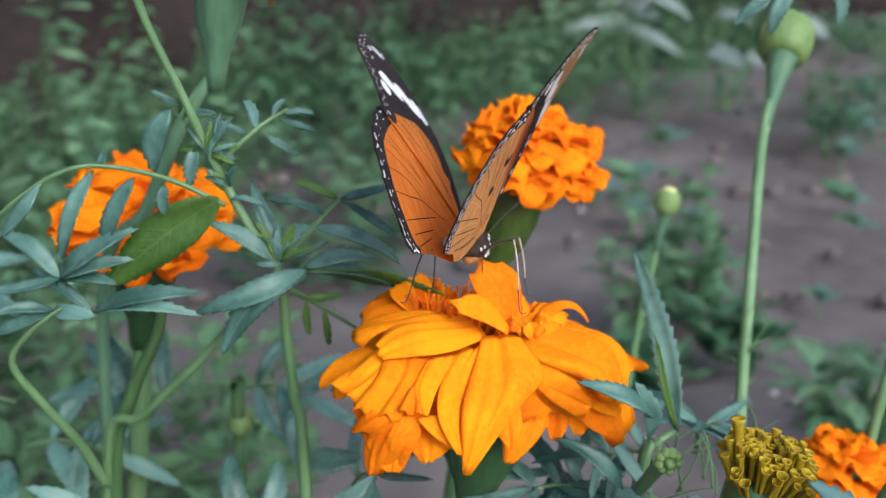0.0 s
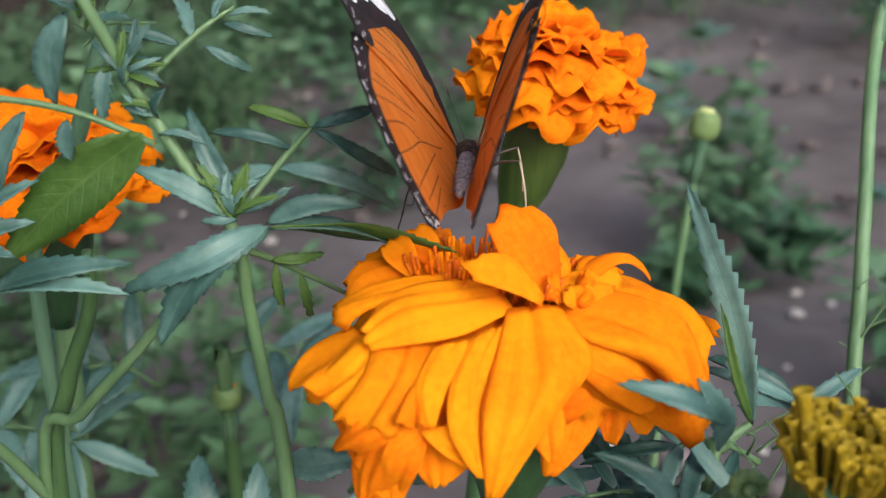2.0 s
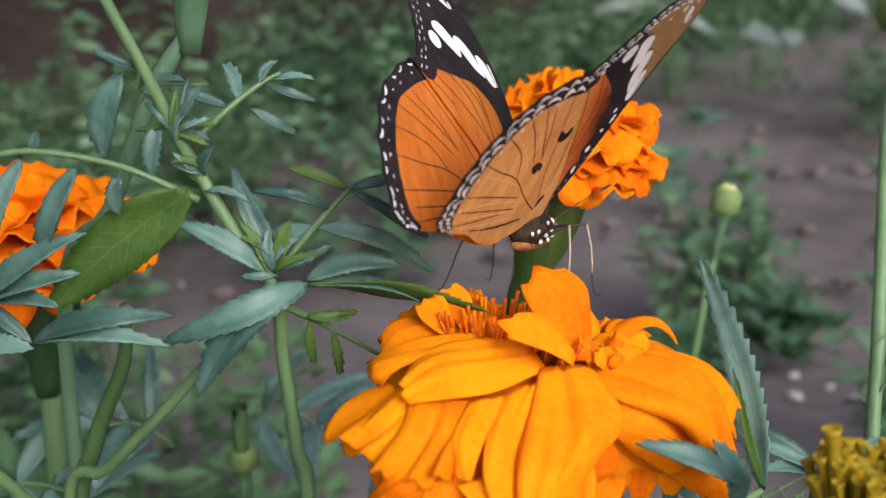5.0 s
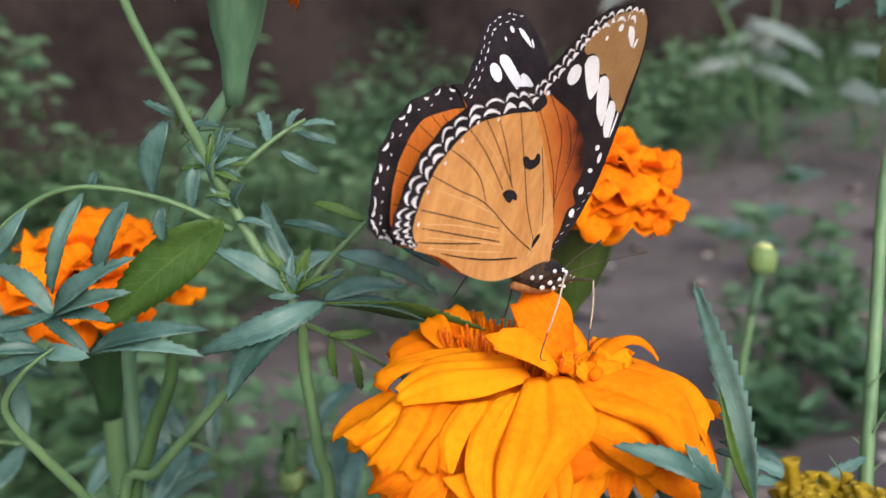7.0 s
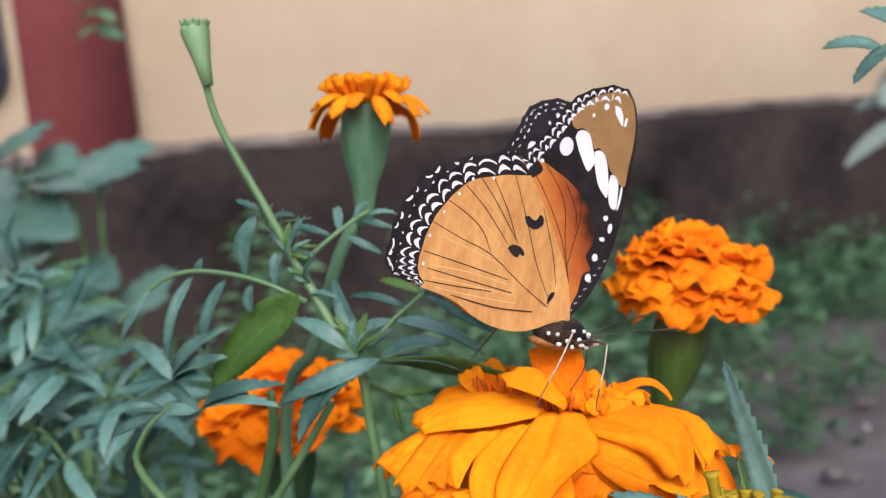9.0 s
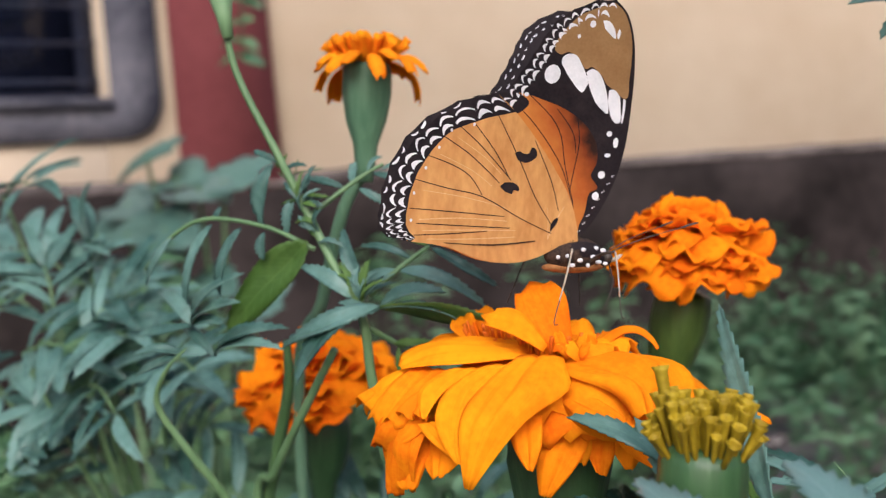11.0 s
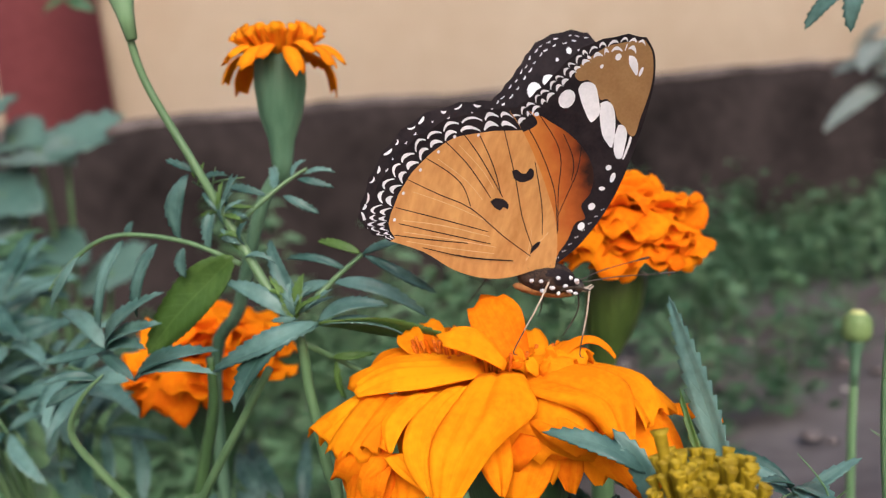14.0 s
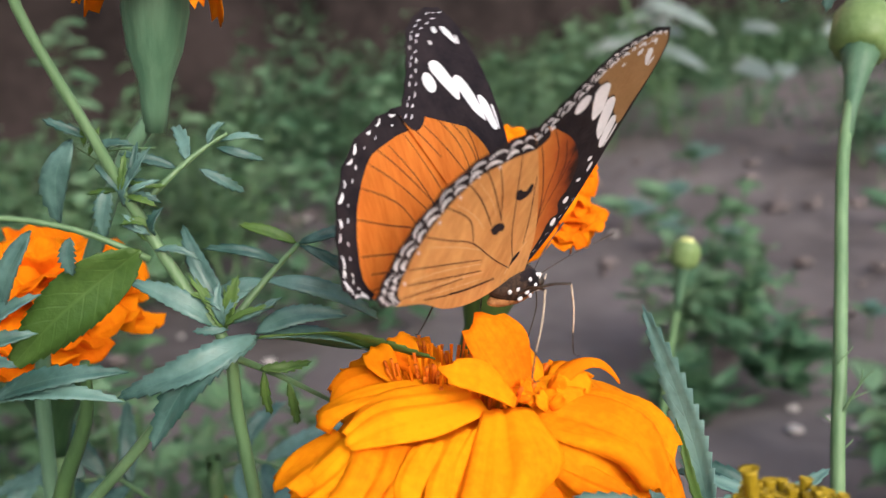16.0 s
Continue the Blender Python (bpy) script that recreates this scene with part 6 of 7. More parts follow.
def pale_weed():
    """A tall plant by the wall with large whitish leaves, and a low one beside it."""
    plant = thing("broadleaf_plant", (0.33, 2.52, 0), "tall broad-leaved plant with large whitish leaves and one round yellow head", "plant", "broad-leaved plants")
    rng = random.Random(9)
    for k, top in enumerate(((0.30, 2.50, 0.30), (0.37, 2.58, 0.44), (0.08, 2.38, 0.56))):
        st = part("stem", tube(bmesh.new(), [(0.33, 2.52, -0.02), (0.33 + (top[0] - 0.33) * 0.4, (top[1] + 2.52) / 2, top[2] * 0.6), top], 0.006, 0.003, 8), M_STEM, plant)
        for i in range(7 if k != 1 else 3):
            a = i * 2.4 + k
            q = Vector(top) + Vector((rng.uniform(-0.02, 0.02), rng.uniform(-0.02, 0.02), -0.02 * i + 0.02))
            d = Vector((math.cos(a) * 1.2, math.sin(a) * 0.6 - 0.2, rng.uniform(-0.5, 0.25))) * rng.uniform(0.09, 0.14)
            part("leaf", round_leaf(q, q + d, rng.uniform(0.05, 0.075), (rng.uniform(-0.4, 0.4), -0.6, 0.8), i + 10 * k), M_LEAF_WHITE if k != 1 else M_LEAF_FAR, st)
    part("flower_head", blob(bmesh.new(), (0.36, 2.58, 0.462), 0.034, 0.034, 0.036, 14, 10, 0.06, 4), M_YELLOW_HEAD, plant, "round pale yellow head")
    for x, z in ((0.155, 0.57), (0.19, 0.60)):
        part("blossom", blob(bmesh.new(), (x, 2.36, z), 0.028, 0.024, 0.024, 12, 8, 0.15, 5), M_BLOSSOM, plant, "dusty pink blossom")
    low = thing("broadleaf_plant", (0.56, 2.60, 0), "low plant with broad whitish leaves near the wall", "plant", "broad-leaved plants")
    for i, (q, d, w) in enumerate((((0.52, 2.58, 0.15), (0.07, -0.07, -0.02), 0.06), ((0.54, 2.60, 0.24), (0.07, -0.05, 0.0), 0.04), ((0.74, 2.60, 0.22), (0.07, -0.05, -0.03), 0.05), ((0.62, 2.58, 0.12), (0.06, 0.05, 0.02), 0.05))):
        st = part("stem", tube(bmesh.new(), [(0.56, 2.60, -0.02), ((q[0] + 0.56) / 2, 2.60, q[2] * 0.7), q], 0.004, 0.002, 7), M_STEM, low)
        part("leaf", round_leaf(q, Vector(q) + Vector(d), w, (0.1, -0.75, 0.7), 30 + i), M_LEAF_WHITE, st)
    return plant


def broad_vine():
    """Big soft leaves of a creeper beside the bed, before the red pilaster."""
    plant = thing("broadleaf_plant", (-0.64, 0.52, 0), "leafy creeper with large rounded blue-green leaves on tall stalks", "plant", "broad-leaved plants")
    rng = random.Random(19)
    spots = ((-0.565, 0.50, 0.432), (-0.625, 0.50, 0.468), (-0.59, 0.48, 0.400), (-0.62, 0.49, 0.375), (-0.612, 0.52, 0.450), (-0.545, 0.51, 0.436), (-0.71, 0.55, 0.440), (-0.66, 0.50, 0.405), (-0.75, 0.54, 0.415), (-0.69, 0.49, 0.365), (-0.57, 0.50, 0.350), (-0.63, 0.47, 0.335), (-0.78, 0.56, 0.37), (-0.53, 0.52, 0.325))
    for i, c in enumerate(spots):
        c = Vector(c)
        st = part("stem", tube(bmesh.new(), [(-0.64 + rng.uniform(-0.03, 0.03), 0.52, -0.02), (c.x * 0.6 - 0.64 * 0.4, 0.53, c.z * 0.6), c], 0.003, 0.0015, 6, 4), M_STEM, plant)
        a = rng.uniform(-0.5, 0.5) + (3.14 if i % 2 else 0)
        d = Vector((math.cos(a), -0.35, rng.uniform(-0.25, 0.1))).normalized() * rng.uniform(0.055, 0.085)
        part("leaf", round_leaf(c - d * 0.4, c + d * 0.6, d.length * rng.uniform(0.75, 1.0), (rng.uniform(-0.3, 0.5), -0.55, 0.8), 60 + i), M_LEAF_BROAD if i % 3 else M_LEAF_FAR, st)


def leafy_clumps():
    """Soft leafy clumps between the bed and the wall."""
    rng = random.Random(61)
    spots = ((-0.90, 1.20, 0.42, 0.055), (-0.62, 1.20, 0.37, 0.05), (-0.82, 1.25, 0.40, 0.05), (-0.56, 1.25, 0.36, 0.05), (-1.05, 1.0, 0.36, 0.05), (-0.75, 0.85, 0.30, 0.045), (-0.48, 0.95, 0.27, 0.04), (-0.40, 0.70, 0.25, 0.035), (-0.69, 1.50, 0.25, 0.05), (-0.80, 1.5, 0.18, 0.05), (-0.50, 1.55, 0.28, 0.05), (-0.24, 1.60, 0.25, 0.045), (-0.10, 1.75, 0.26, 0.045), (-0.35, 1.30, 0.20, 0.04), (-0.18, 1.15, 0.16, 0.035), (0.15, 0.82, 0.17, 0.032), (0.18, 2.30, 0.30, 0.05), (0.05, 2.2, 0.26, 0.05), (-0.30, 0.50, 0.24, 0.03), (-0.22, 0.36, 0.22, 0.025))
    for n, (x, y, h, size) in enumerate(spots):
        plant = thing("broadleaf_weed", (x, y, 0), "soft green weed with small leaves on several stalks", "weed", "weeds")
        for k in range(3):
            end = Vector((x + rng.uniform(-1, 1) * size * 1.3, y + rng.uniform(-1, 1) * size, h * (1 - (0.4 * rng.random() if k else 0))))
            st = part("stem", tube(bmesh.new(), [(x, y, -0.01), (x + (end.x - x) * 0.4, end.y, end.z * 0.6), end], 0.0014, 0.0007, 6, 4), M_STEM_DARK, plant)
            for i in range(9):
                q = end + Vector((rng.uniform(-0.3, 0.3) * size, rng.uniform(-0.3, 0.3) * size, -size * 0.22 * i))
                a = i * 2.4 + k
                d = Vector((math.cos(a), math.sin(a) * 0.7, rng.uniform(-0.35, 0.3))) * size * rng.uniform(0.6, 1.05)
                part("leaf", leaflet(q, q + d, size * rng.uniform(0.28, 0.5), (rng.uniform(-0.4, 0.4), -0.5, 0.8), 5, 0.12, 0.08, 500 + i + k * 30, saw=0.2, th=0.0005), M_WEED_PALE if n % 3 else M_WEED, st)


def overhanging_twig():
    """A shrub beside the bed whose twig hangs into view before the red pilaster."""
    tip = Vector((-0.9450, 1.0000, 0.7050))
    root = Vector((-1.62, 0.6, 0.0))
    plant = thing("shrub", root, "tall shrub with a thin leafy twig hanging from its arching branch", "shrub")
    part("trunk", tube(bmesh.new(), [(root.x, root.y, -0.02), (root.x + 0.05, root.y, 0.6), (root.x + 0.2, root.y, 1.05)], [0.016, 0.013, 0.009], 0, 8), M_STEM_DARK, plant)
    twig = [Vector((root.x + 0.2, root.y, 1.05)), Vector(((root.x + tip.x) / 2 + 0.2, tip.y, 1.12)), Vector((tip.x + 0.02, tip.y, tip.z + 0.25)), tip]
    br = part("branch", tube(bmesh.new(), twig, [0.008, 0.005, 0.003, 0.0012], 0, 7), M_STEM_DARK, plant)
    rng = random.Random(15)
    line = spline(twig, 8)
    for i, q in enumerate(line[9:]):
        for sg in (-1, 1):
            d = Vector((sg * rng.uniform(0.5, 1), rng.uniform(-0.5, 0.3), rng.uniform(-0.8, 0.1))).normalized() * rng.uniform(0.03, 0.05)
            part("leaf", leaflet(q, q + d, rng.uniform(0.016, 0.024), (0, -0.8, 0.6), 5, 0.1, 0.1, 40 + i * 2 + sg, saw=0.06, th=0.0005), M_WEED, br)


def corner_shoot():
    """A leaf spray that dips into view beside the far stem."""
    p = Vector((0.0460, 0.0560, 0.3630))
    plant = thing("marigold_shoot", (0.088, 0.07, 0.0), "slender marigold shoot with one drooping spray of leaflets", "plant")
    st = part("stem", tube(bmesh.new(), [(0.088, 0.07, -0.07), (0.094, 0.066, 0.2), (0.092, 0.060, 0.345), (0.076, 0.056, 0.372), (0.055, 0.054, 0.371), p], [0.0018, 0.0015, 0.0009, 0.0007, 0.0005, 0.0003], 0, 7), M_STEM_PALE, plant)
    for i, (b, d, w) in enumerate((((0.0470, 0.056, 0.3640), (-0.0110, -0.002, 0.0017), 0.0040), ((0.0490, 0.056, 0.3650), (-0.0076, -0.002, -0.0068), 0.0040), ((0.0530, 0.056, 0.3670), (-0.0034, -0.002, -0.0102), 0.0044), ((0.0530, 0.056, 0.3670), (-0.0102, 0.001, 0.0059), 0.0040), ((0.0610, 0.057, 0.3710), (0.0034, -0.002, -0.0110), 0.0044), ((0.0660, 0.057, 0.3720), (-0.0034, 0.002, 0.0085), 0.0038))):
        part("leaflet", leaflet(b, Vector(b) + Vector(d), w, (0, -0.8, 0.6), 6, 0.1, 0.1, 80 + i), M_LEAF, st)


# ---- butterfly ----
WING_Z = 0.00012


def camber(bm, side):
    """Cut a wing layer into strips and bow them, so that the wing is not quite flat."""
    for k in range(1, 11):
        bmesh.ops.bisect_plane(bm, geom=bm.verts[:] + bm.edges[:] + bm.faces[:], plane_co=(0, side * 0.004 * k, 0), plane_no=(0, 1, 0))
    for v in bm.verts:
        s = min(1.0, max(0.0, side * v.co.y / 0.042))
        v.co.z += 0.0016 * math.sin(math.pi * s)


def ngon(bm, pts, side, z):
    f = bm.faces.new([bm.verts.new((u, side * v, z)) for u, v in pts])
    return f


def flat(name, polys, material, parent, side, z):
    """Flat scale pattern lying on a wing."""
    bm = bmesh.new()
    for pts in polys:
        ngon(bm, pts, side, z)
    bmesh.ops.triangulate(bm, faces=bm.faces[:])
    camber(bm, side)
    me = bpy.data.meshes.new(name)
    bm.to_mesh(me)
    bm.free()
    me.materials.append(material)
    ob = new(name, me)
    ob.parent = parent
    return ob


def margin(a, b, material, parent, side, z):
    """The dark band between two lines along a wing's edge."""
    bm = bmesh.new()
    va = [bm.verts.new((u, side * v, z)) for u, v in a]
    vb = [bm.verts.new((u, side * v, z)) for u, v in b]
    for i in range(len(a) - 1):
        bm.faces.new((va[i], va[i + 1], vb[i + 1], vb[i]))
    camber(bm, side)
    me = bpy.data.meshes.new("dark_margin")
    bm.to_mesh(me)
    bm.free()
    me.materials.append(material)
    ob = new("dark_margin", me)
    ob.parent = parent
    return ob


def oval(u, v, a, b, lean=0.0, n=12):
    c, s = math.cos(lean), math.sin(lean)
    return [(u + a * math.cos(t) * c - b * math.sin(t) * s, v + a * math.cos(t) * s + b * math.sin(t) * c) for t in [2 * math.pi * i / n for i in range(n)]]


def thread(pts, w):
    """A fine line of dark scales through some points."""
    line = smooth2(pts, 3)
    n = len(line)
    a, b = [], []
    for i, (u, v) in enumerate(line):
        p, q = line[max(0, i - 1)], line[min(n - 1, i + 1)]
        du, dv = q[0] - p[0], q[1] - p[1]
        l = math.hypot(du, dv) or 1
        k = w * (0.5 + 0.5 * math.sin(math.pi * (0.15 + 0.7 * i / (n - 1))))
        a.append((u - dv / l * k, v + du / l * k))
        b.append((u + dv / l * k, v - du / l * k))
    return [[a[i], a[i + 1], b[i + 1], b[i]] for i in range(n - 1)]


def smooth2(pts, k=4):
    return [(p.x, p.y) for p in spline([(u, v, 0) for u, v in pts], k)]


def inset(line, depth, inner=None):
    """A band of the given depth inside a margin line."""
    n = len(line)
    out = []
    for i, (u, v) in enumerate(line):
        a, b = line[max(0, i - 1)], line[min(n - 1, i + 1)]
        du, dv = b[0] - a[0], b[1] - a[1]
        l = math.hypot(du, dv) or 1
        d = depth * (0.55 + 0.45 * math.sin(math.pi * min(1, max(0, i / (n - 1))))) if inner is None else inner
        out.append((u - dv / l * d, v + du / l * d))
    return line + out[::-1], out


def crescent(u, v, a, b, lean, hollow):
    """A half-moon fleck, round on one side and nearly straight on the other."""
    c, s = math.cos(lean), math.sin(lean)
    arc = [(a * math.cos(math.pi * i / 6), b * math.sin(math.pi * i / 6) - b * 0.3) for i in range(7)]
    back = [(a * math.cos(math.pi * i / 6) * 0.9, b * hollow * math.sin(math.pi * i / 6) - b * 0.45) for i in range(5, 0, -1)]
    return [(u + x * c - y * s, v + x * s + y * c) for x, y in arc + back]


def along(line, depth, count, a, b, start=0.03, end=0.97):
    """Little pale crescents in a row inside a margin line."""
    out = []
    n = len(line)
    for i in range(count):
        s = start + (end - start) * i / (count - 1)
        j = min(n - 2, int(s * (n - 1)))
        du, dv = line[j + 1][0] - line[j][0], line[j + 1][1] - line[j][1]
        l = math.hypot(du, dv) or 1
        u, v = line[j][0] - dv / l * depth, line[j][1] + du / l * depth
        out.append(crescent(u, v, a * (1 + 0.2 * math.sin(i * 2.3)), b, math.atan2(dv, du), 0.35 + 0.25 * math.sin(i * 1.7)))
    return out


def between(outer, inner, k):
    """The line that lies a share k of the way from one line to another."""
    n = len(outer)
    out = []
    for i, (u, v) in enumerate(outer):
        x = i / (n - 1) * (len(inner) - 1)
        j = min(len(inner) - 2, int(x))
        a, b = inner[j], inner[j + 1]
        p = (a[0] + (b[0] - a[0]) * (x - j), a[1] + (b[1] - a[1]) * (x - j))
        out.append((u + (p[0] - u) * k, v + (p[1] - v) * k))
    return out


def lunules(outer, inner, k, count, a, b, start=0.02):
    """Half-moons in a row between the two edges of a dark margin, in pairs between the veins."""
    line = between(outer, inner, k)
    n = len(line)
    out = []
    for i in range(count):
        s = start + (1 - 2 * start) * (i + 0.5 + (0.12 if i % 2 else -0.12)) / count
        j = min(n - 2, int(s * (n - 1)))
        f = s * (n - 1) - j
        p, q = line[max(0, j - 1)], line[min(n - 1, j + 2)]
        u, v = line[j][0] + (line[j + 1][0] - line[j][0]) * f, line[j][1] + (line[j + 1][1] - line[j][1]) * f
        lean = math.atan2(q[1] - p[1], q[0] - p[0]) + (0.28 if i % 2 else -0.28)
        out.append(crescent(u, v, a * (0.85 + 0.25 * math.sin(i * 2.3)), b, lean, 0.3 + 0.25 * math.sin(i * 1.7)))
    return out


def cells(outer, inner, k0, k1, count, gap=0.16, hollow=0.35, start=0.0, end=1.0):
    """Pale half-moons side by side between two edges of a dark margin, leaning in pairs, with dark lines left between them."""
    n = len(outer)

    def at(s, k):
        x = min(max(s, 0.0), 1.0) * (n - 1)
        j = min(n - 2, int(x))
        o = (outer[j][0] + (outer[j + 1][0] - outer[j][0]) * (x - j), outer[j][1] + (outer[j + 1][1] - outer[j][1]) * (x - j))
        y = x / (n - 1) * (len(inner) - 1)
        j = min(len(inner) - 2, int(y))
        p = (inner[j][0] + (inner[j + 1][0] - inner[j][0]) * (y - j), inner[j][1] + (inner[j + 1][1] - inner[j][1]) * (y - j))
        return (o[0] + (p[0] - o[0]) * k, o[1] + (p[1] - o[1]) * k)

    out = []
    for i in range(count):
        d = k1 - k0
        s0, s1 = start + (end - start) * (i + gap * 0.5) / count, start + (end - start) * (i + 1 - gap * 0.5) / count
        lean = (0.16 if i % 2 else -0.16) * d
        small = 1 - 0.14 * (1 + math.sin(i * 2.3))
        top, low = [], []
        for j in range(7):
            f = j / 6
            e = 2 * f - 1
            s = (s0 + s1) / 2 + (s1 - s0) / 2 * e * (0.86 + 0.14 * small)
            top.append(at(s, k0 + d * (0.62 * e * e + 0.10 * (1 - small)) + lean * e))
            low.append(at(s, k1 - d * hollow * (1 - e * e) * small - 0.12 * d * abs(e) + lean * e))
        out.append(top + low[::-1])
    return out


def scallop(line, depth, waves):
    n = len(line)
    out = []
    for i, (u, v) in enumerate(line):
        a, b = line[max(0, i - 1)], line[min(n - 1, i + 1)]
        du, dv = b[0] - a[0], b[1] - a[1]
        l = math.hypot(du, dv) or 1
        d = depth * abs(math.sin(math.pi * waves * i / (n - 1)))
        out.append((u - dv / l * d, v + du / l * d))
    return out


def wing_body(name, outline, up_mat, low_mat, parent, side, z, dark):
    bm = bmesh.new()
    t = ngon(bm, outline, side, z + WING_Z / 2)
    b = ngon(bm, outline, side, z - WING_Z / 2)
    tv, bv = list(t.verts), list(b.verts)
    for i in range(len(tv)):
        j = (i + 1) % len(tv)
        bm.faces.new((tv[i], tv[j], bv[j], bv[i])).material_index = 2 if dark[0] <= i < dark[1] else 0
    b.material_index = 1
    bmesh.ops.triangulate(bm, faces=[t, b])
    camber(bm, side)
    me = bpy.data.meshes.new(name)
    bm.to_mesh(me)
    bm.free()
    me.materials.append(up_mat)
    me.materials.append(low_mat)
    me.materials.append(M_BLACK)
    ob = new(name, me)
    ob.parent = parent
    return ob


def wing_pair(parent, side, which):
    e = 0.00003
    mm = 0.0000893
    # forewing
    costa = smooth2([(0.00410, 0.00051), (0.00749, 0.00445), (0.01030, 0.01021), (0.01173, 0.01623), (0.01203, 0.02307), (0.01173, 0.02892), (0.01078, 0.03412), (0.00901, 0.03818), (0.00653, 0.04045)])
    outer = scallop(smooth2([(0.00653, 0.04045), (0.00340, 0.04027), (-0.00032, 0.03862), (-0.00311, 0.03656), (-0.00480, 0.03392), (-0.00613, 0.03133), (-0.00785, 0.02848), (-0.00955, 0.02602), (-0.01127, 0.02375)], 6), 2.5 * mm, 8)
    inner = smooth2([(-0.01127, 0.02375), (-0.00783, 0.01761), (-0.00267, 0.00977), (0.00176, 0.00388), (0.00410, 0.00051)])
    out = costa + outer[1:] + inner[1:-1]
    fore = wing_body(which + "_forewing", out, M_ORANGE, M_RUST, parent, side, 0.0002, (0, len(costa) + len(outer) - 1))
    up, lo = 0.0002 + WING_Z / 2, 0.0002 - WING_Z / 2
    dark = inset(costa, 0, -0.8 * mm)[1] + inset(outer, 0, -0.8 * mm)[1][1:] + smooth2([(-0.01295, 0.02471), (-0.01013, 0.02513), (-0.00679, 0.02497), (-0.00357, 0.02401), (-0.00041, 0.02292), (0.00257, 0.02130), (0.00496, 0.01928), (0.00658, 0.01676), (0.00696, 0.01384), (0.00603, 0.01146), (0.00743, 0.00941), (0.00593, 0.00837), (0.00539, 0.00522), (0.00446, 0.00306)])
    flat("dark_tip", [dark], M_BLACK, fore, side, up + e)
    flat("dark_tip", [dark], M_BLACK, fore, side, lo - e)
    notch = smooth2([(-0.0114, 0.0240), (-0.0101, 0.0219), (-0.0082, 0.0215), (-0.0060, 0.0234), (-0.0078, 0.0250), (-0.0096, 0.0255)])
    flat("dark_corner", [notch], M_BLACK, fore, side, up + e * 1.4)
    flat("dark_corner", [notch], M_BLACK, fore, side, lo - e * 1.4)
    brown = smooth2([(0.00641, 0.04004), (0.00831, 0.03863), (0.00982, 0.03599), (0.01064, 0.03332), (0.01098, 0.03035), (0.01105, 0.02761), (0.01126, 0.02490), (0.01042, 0.02454), (0.00891, 0.02565), (0.00714, 0.02680), (0.00600, 0.02826), (0.00420, 0.02960), (0.00298, 0.02928), (0.00157, 0.03098), (-0.00022, 0.03192), (-0.00153, 0.03149), (-0.00269, 0.03225), (-0.00242, 0.03396), (-0.00093, 0.03598), (0.00095, 0.03787), (0.00382, 0.03917)])
    flat("brown_tip", [brown], M_BROWN, fore, side, lo - 2 * e)
    whites = [smooth2([(-0.00128, 0.03007), (-0.00110, 0.03118), (-0.00003, 0.03166), (0.00122, 0.03140), (0.00233, 0.02994), (0.00375, 0.02737), (0.00356, 0.02636), (0.00289, 0.02536), (0.00163, 0.02640), (0.00007, 0.02817)], 2), smooth2([(0.00325, 0.02874), (0.00417, 0.02930), (0.00551, 0.02876), (0.00680, 0.02674), (0.00772, 0.02405), (0.00801, 0.02194), (0.00701, 0.02245), (0.00552, 0.02376), (0.00402, 0.02644)], 2), smooth2([(0.00767, 0.02582), (0.00857, 0.02598), (0.00975, 0.02482), (0.01021, 0.02253), (0.01042, 0.02061), (0.00940, 0.02042), (0.00843, 0.02172), (0.00772, 0.02405)], 2), smooth2([(0.01045, 0.02445), (0.01087, 0.02423), (0.01101, 0.02258), (0.01086, 0.02069), (0.01057, 0.02044), (0.01054, 0.02259)], 2), smooth2([(0.00483, 0.03712), (0.00590, 0.03712), (0.00699, 0.03605), (0.00756, 0.03431), (0.00661, 0.03482), (0.00540, 0.03586)], 2),
              ]
    whites += [oval(*(-0.00258, 0.02828), 15.6 * mm, 17.5 * mm), oval(*(0.00321, 0.03653), 5.8 * mm, 6.5 * mm), oval(*(0.00795, 0.03506), 3.2 * mm, 9.1 * mm), oval(*(0.00112, 0.03450), 3.2 * mm, 3.9 * mm), oval(*(0.00867, 0.01856), 5.8 * mm, 5.2 * mm), oval(*(0.00999, 0.01706), 5.2 * mm, 9.7 * mm), oval(*(0.00872, 0.01492), 6.5 * mm, 3.9 * mm), oval(*(0.00791, 0.01161), 7.1 * mm, 7.1 * mm), oval(*(0.00710, 0.00800), 7.1 * mm, 7.8 * mm), oval(*(-0.00665, 0.02490), 4.5 * mm, 3.9 * mm)]
    band = inset(outer, 0, 31 * mm)[1]
    rows = cells(outer, band, 0.09, 0.46, 17, 0.16, 0.60, 0.0, 0.98) + cells(outer, band, 0.51, 0.93, 16, 0.20, 0.45, 0.04, 0.97)
    flat("white_marking", whites + rows, M_WHITE, fore, side, lo - 3 * e)
    flat("white_marking", whites[:9] + along(outer, 9 * mm, 15, 5 * mm, 2.5 * mm) + along(outer, 20 * mm, 12, 5 * mm, 3 * mm, 0.12, 0.95), M_WHITE, fore, side, up + 3 * e)
    dots = [oval(*((12 + 9 * i) * 0.000089 + 0.0032, (14 + 14 * i) * 0.000096 + 0.0006), 1.4 * mm, 1.4 * mm, 0, 6) for i in range(8)] + [oval(*((16 + 9 * i) * 0.000089 + 0.0032, (16 + 14 * i) * 0.000096 + 0.0006), 1.2 * mm, 1.2 * mm, 0, 6) for i in range(8)]
    flat("white_marking", dots, M_WHITE, fore, side, lo - 4 * e)
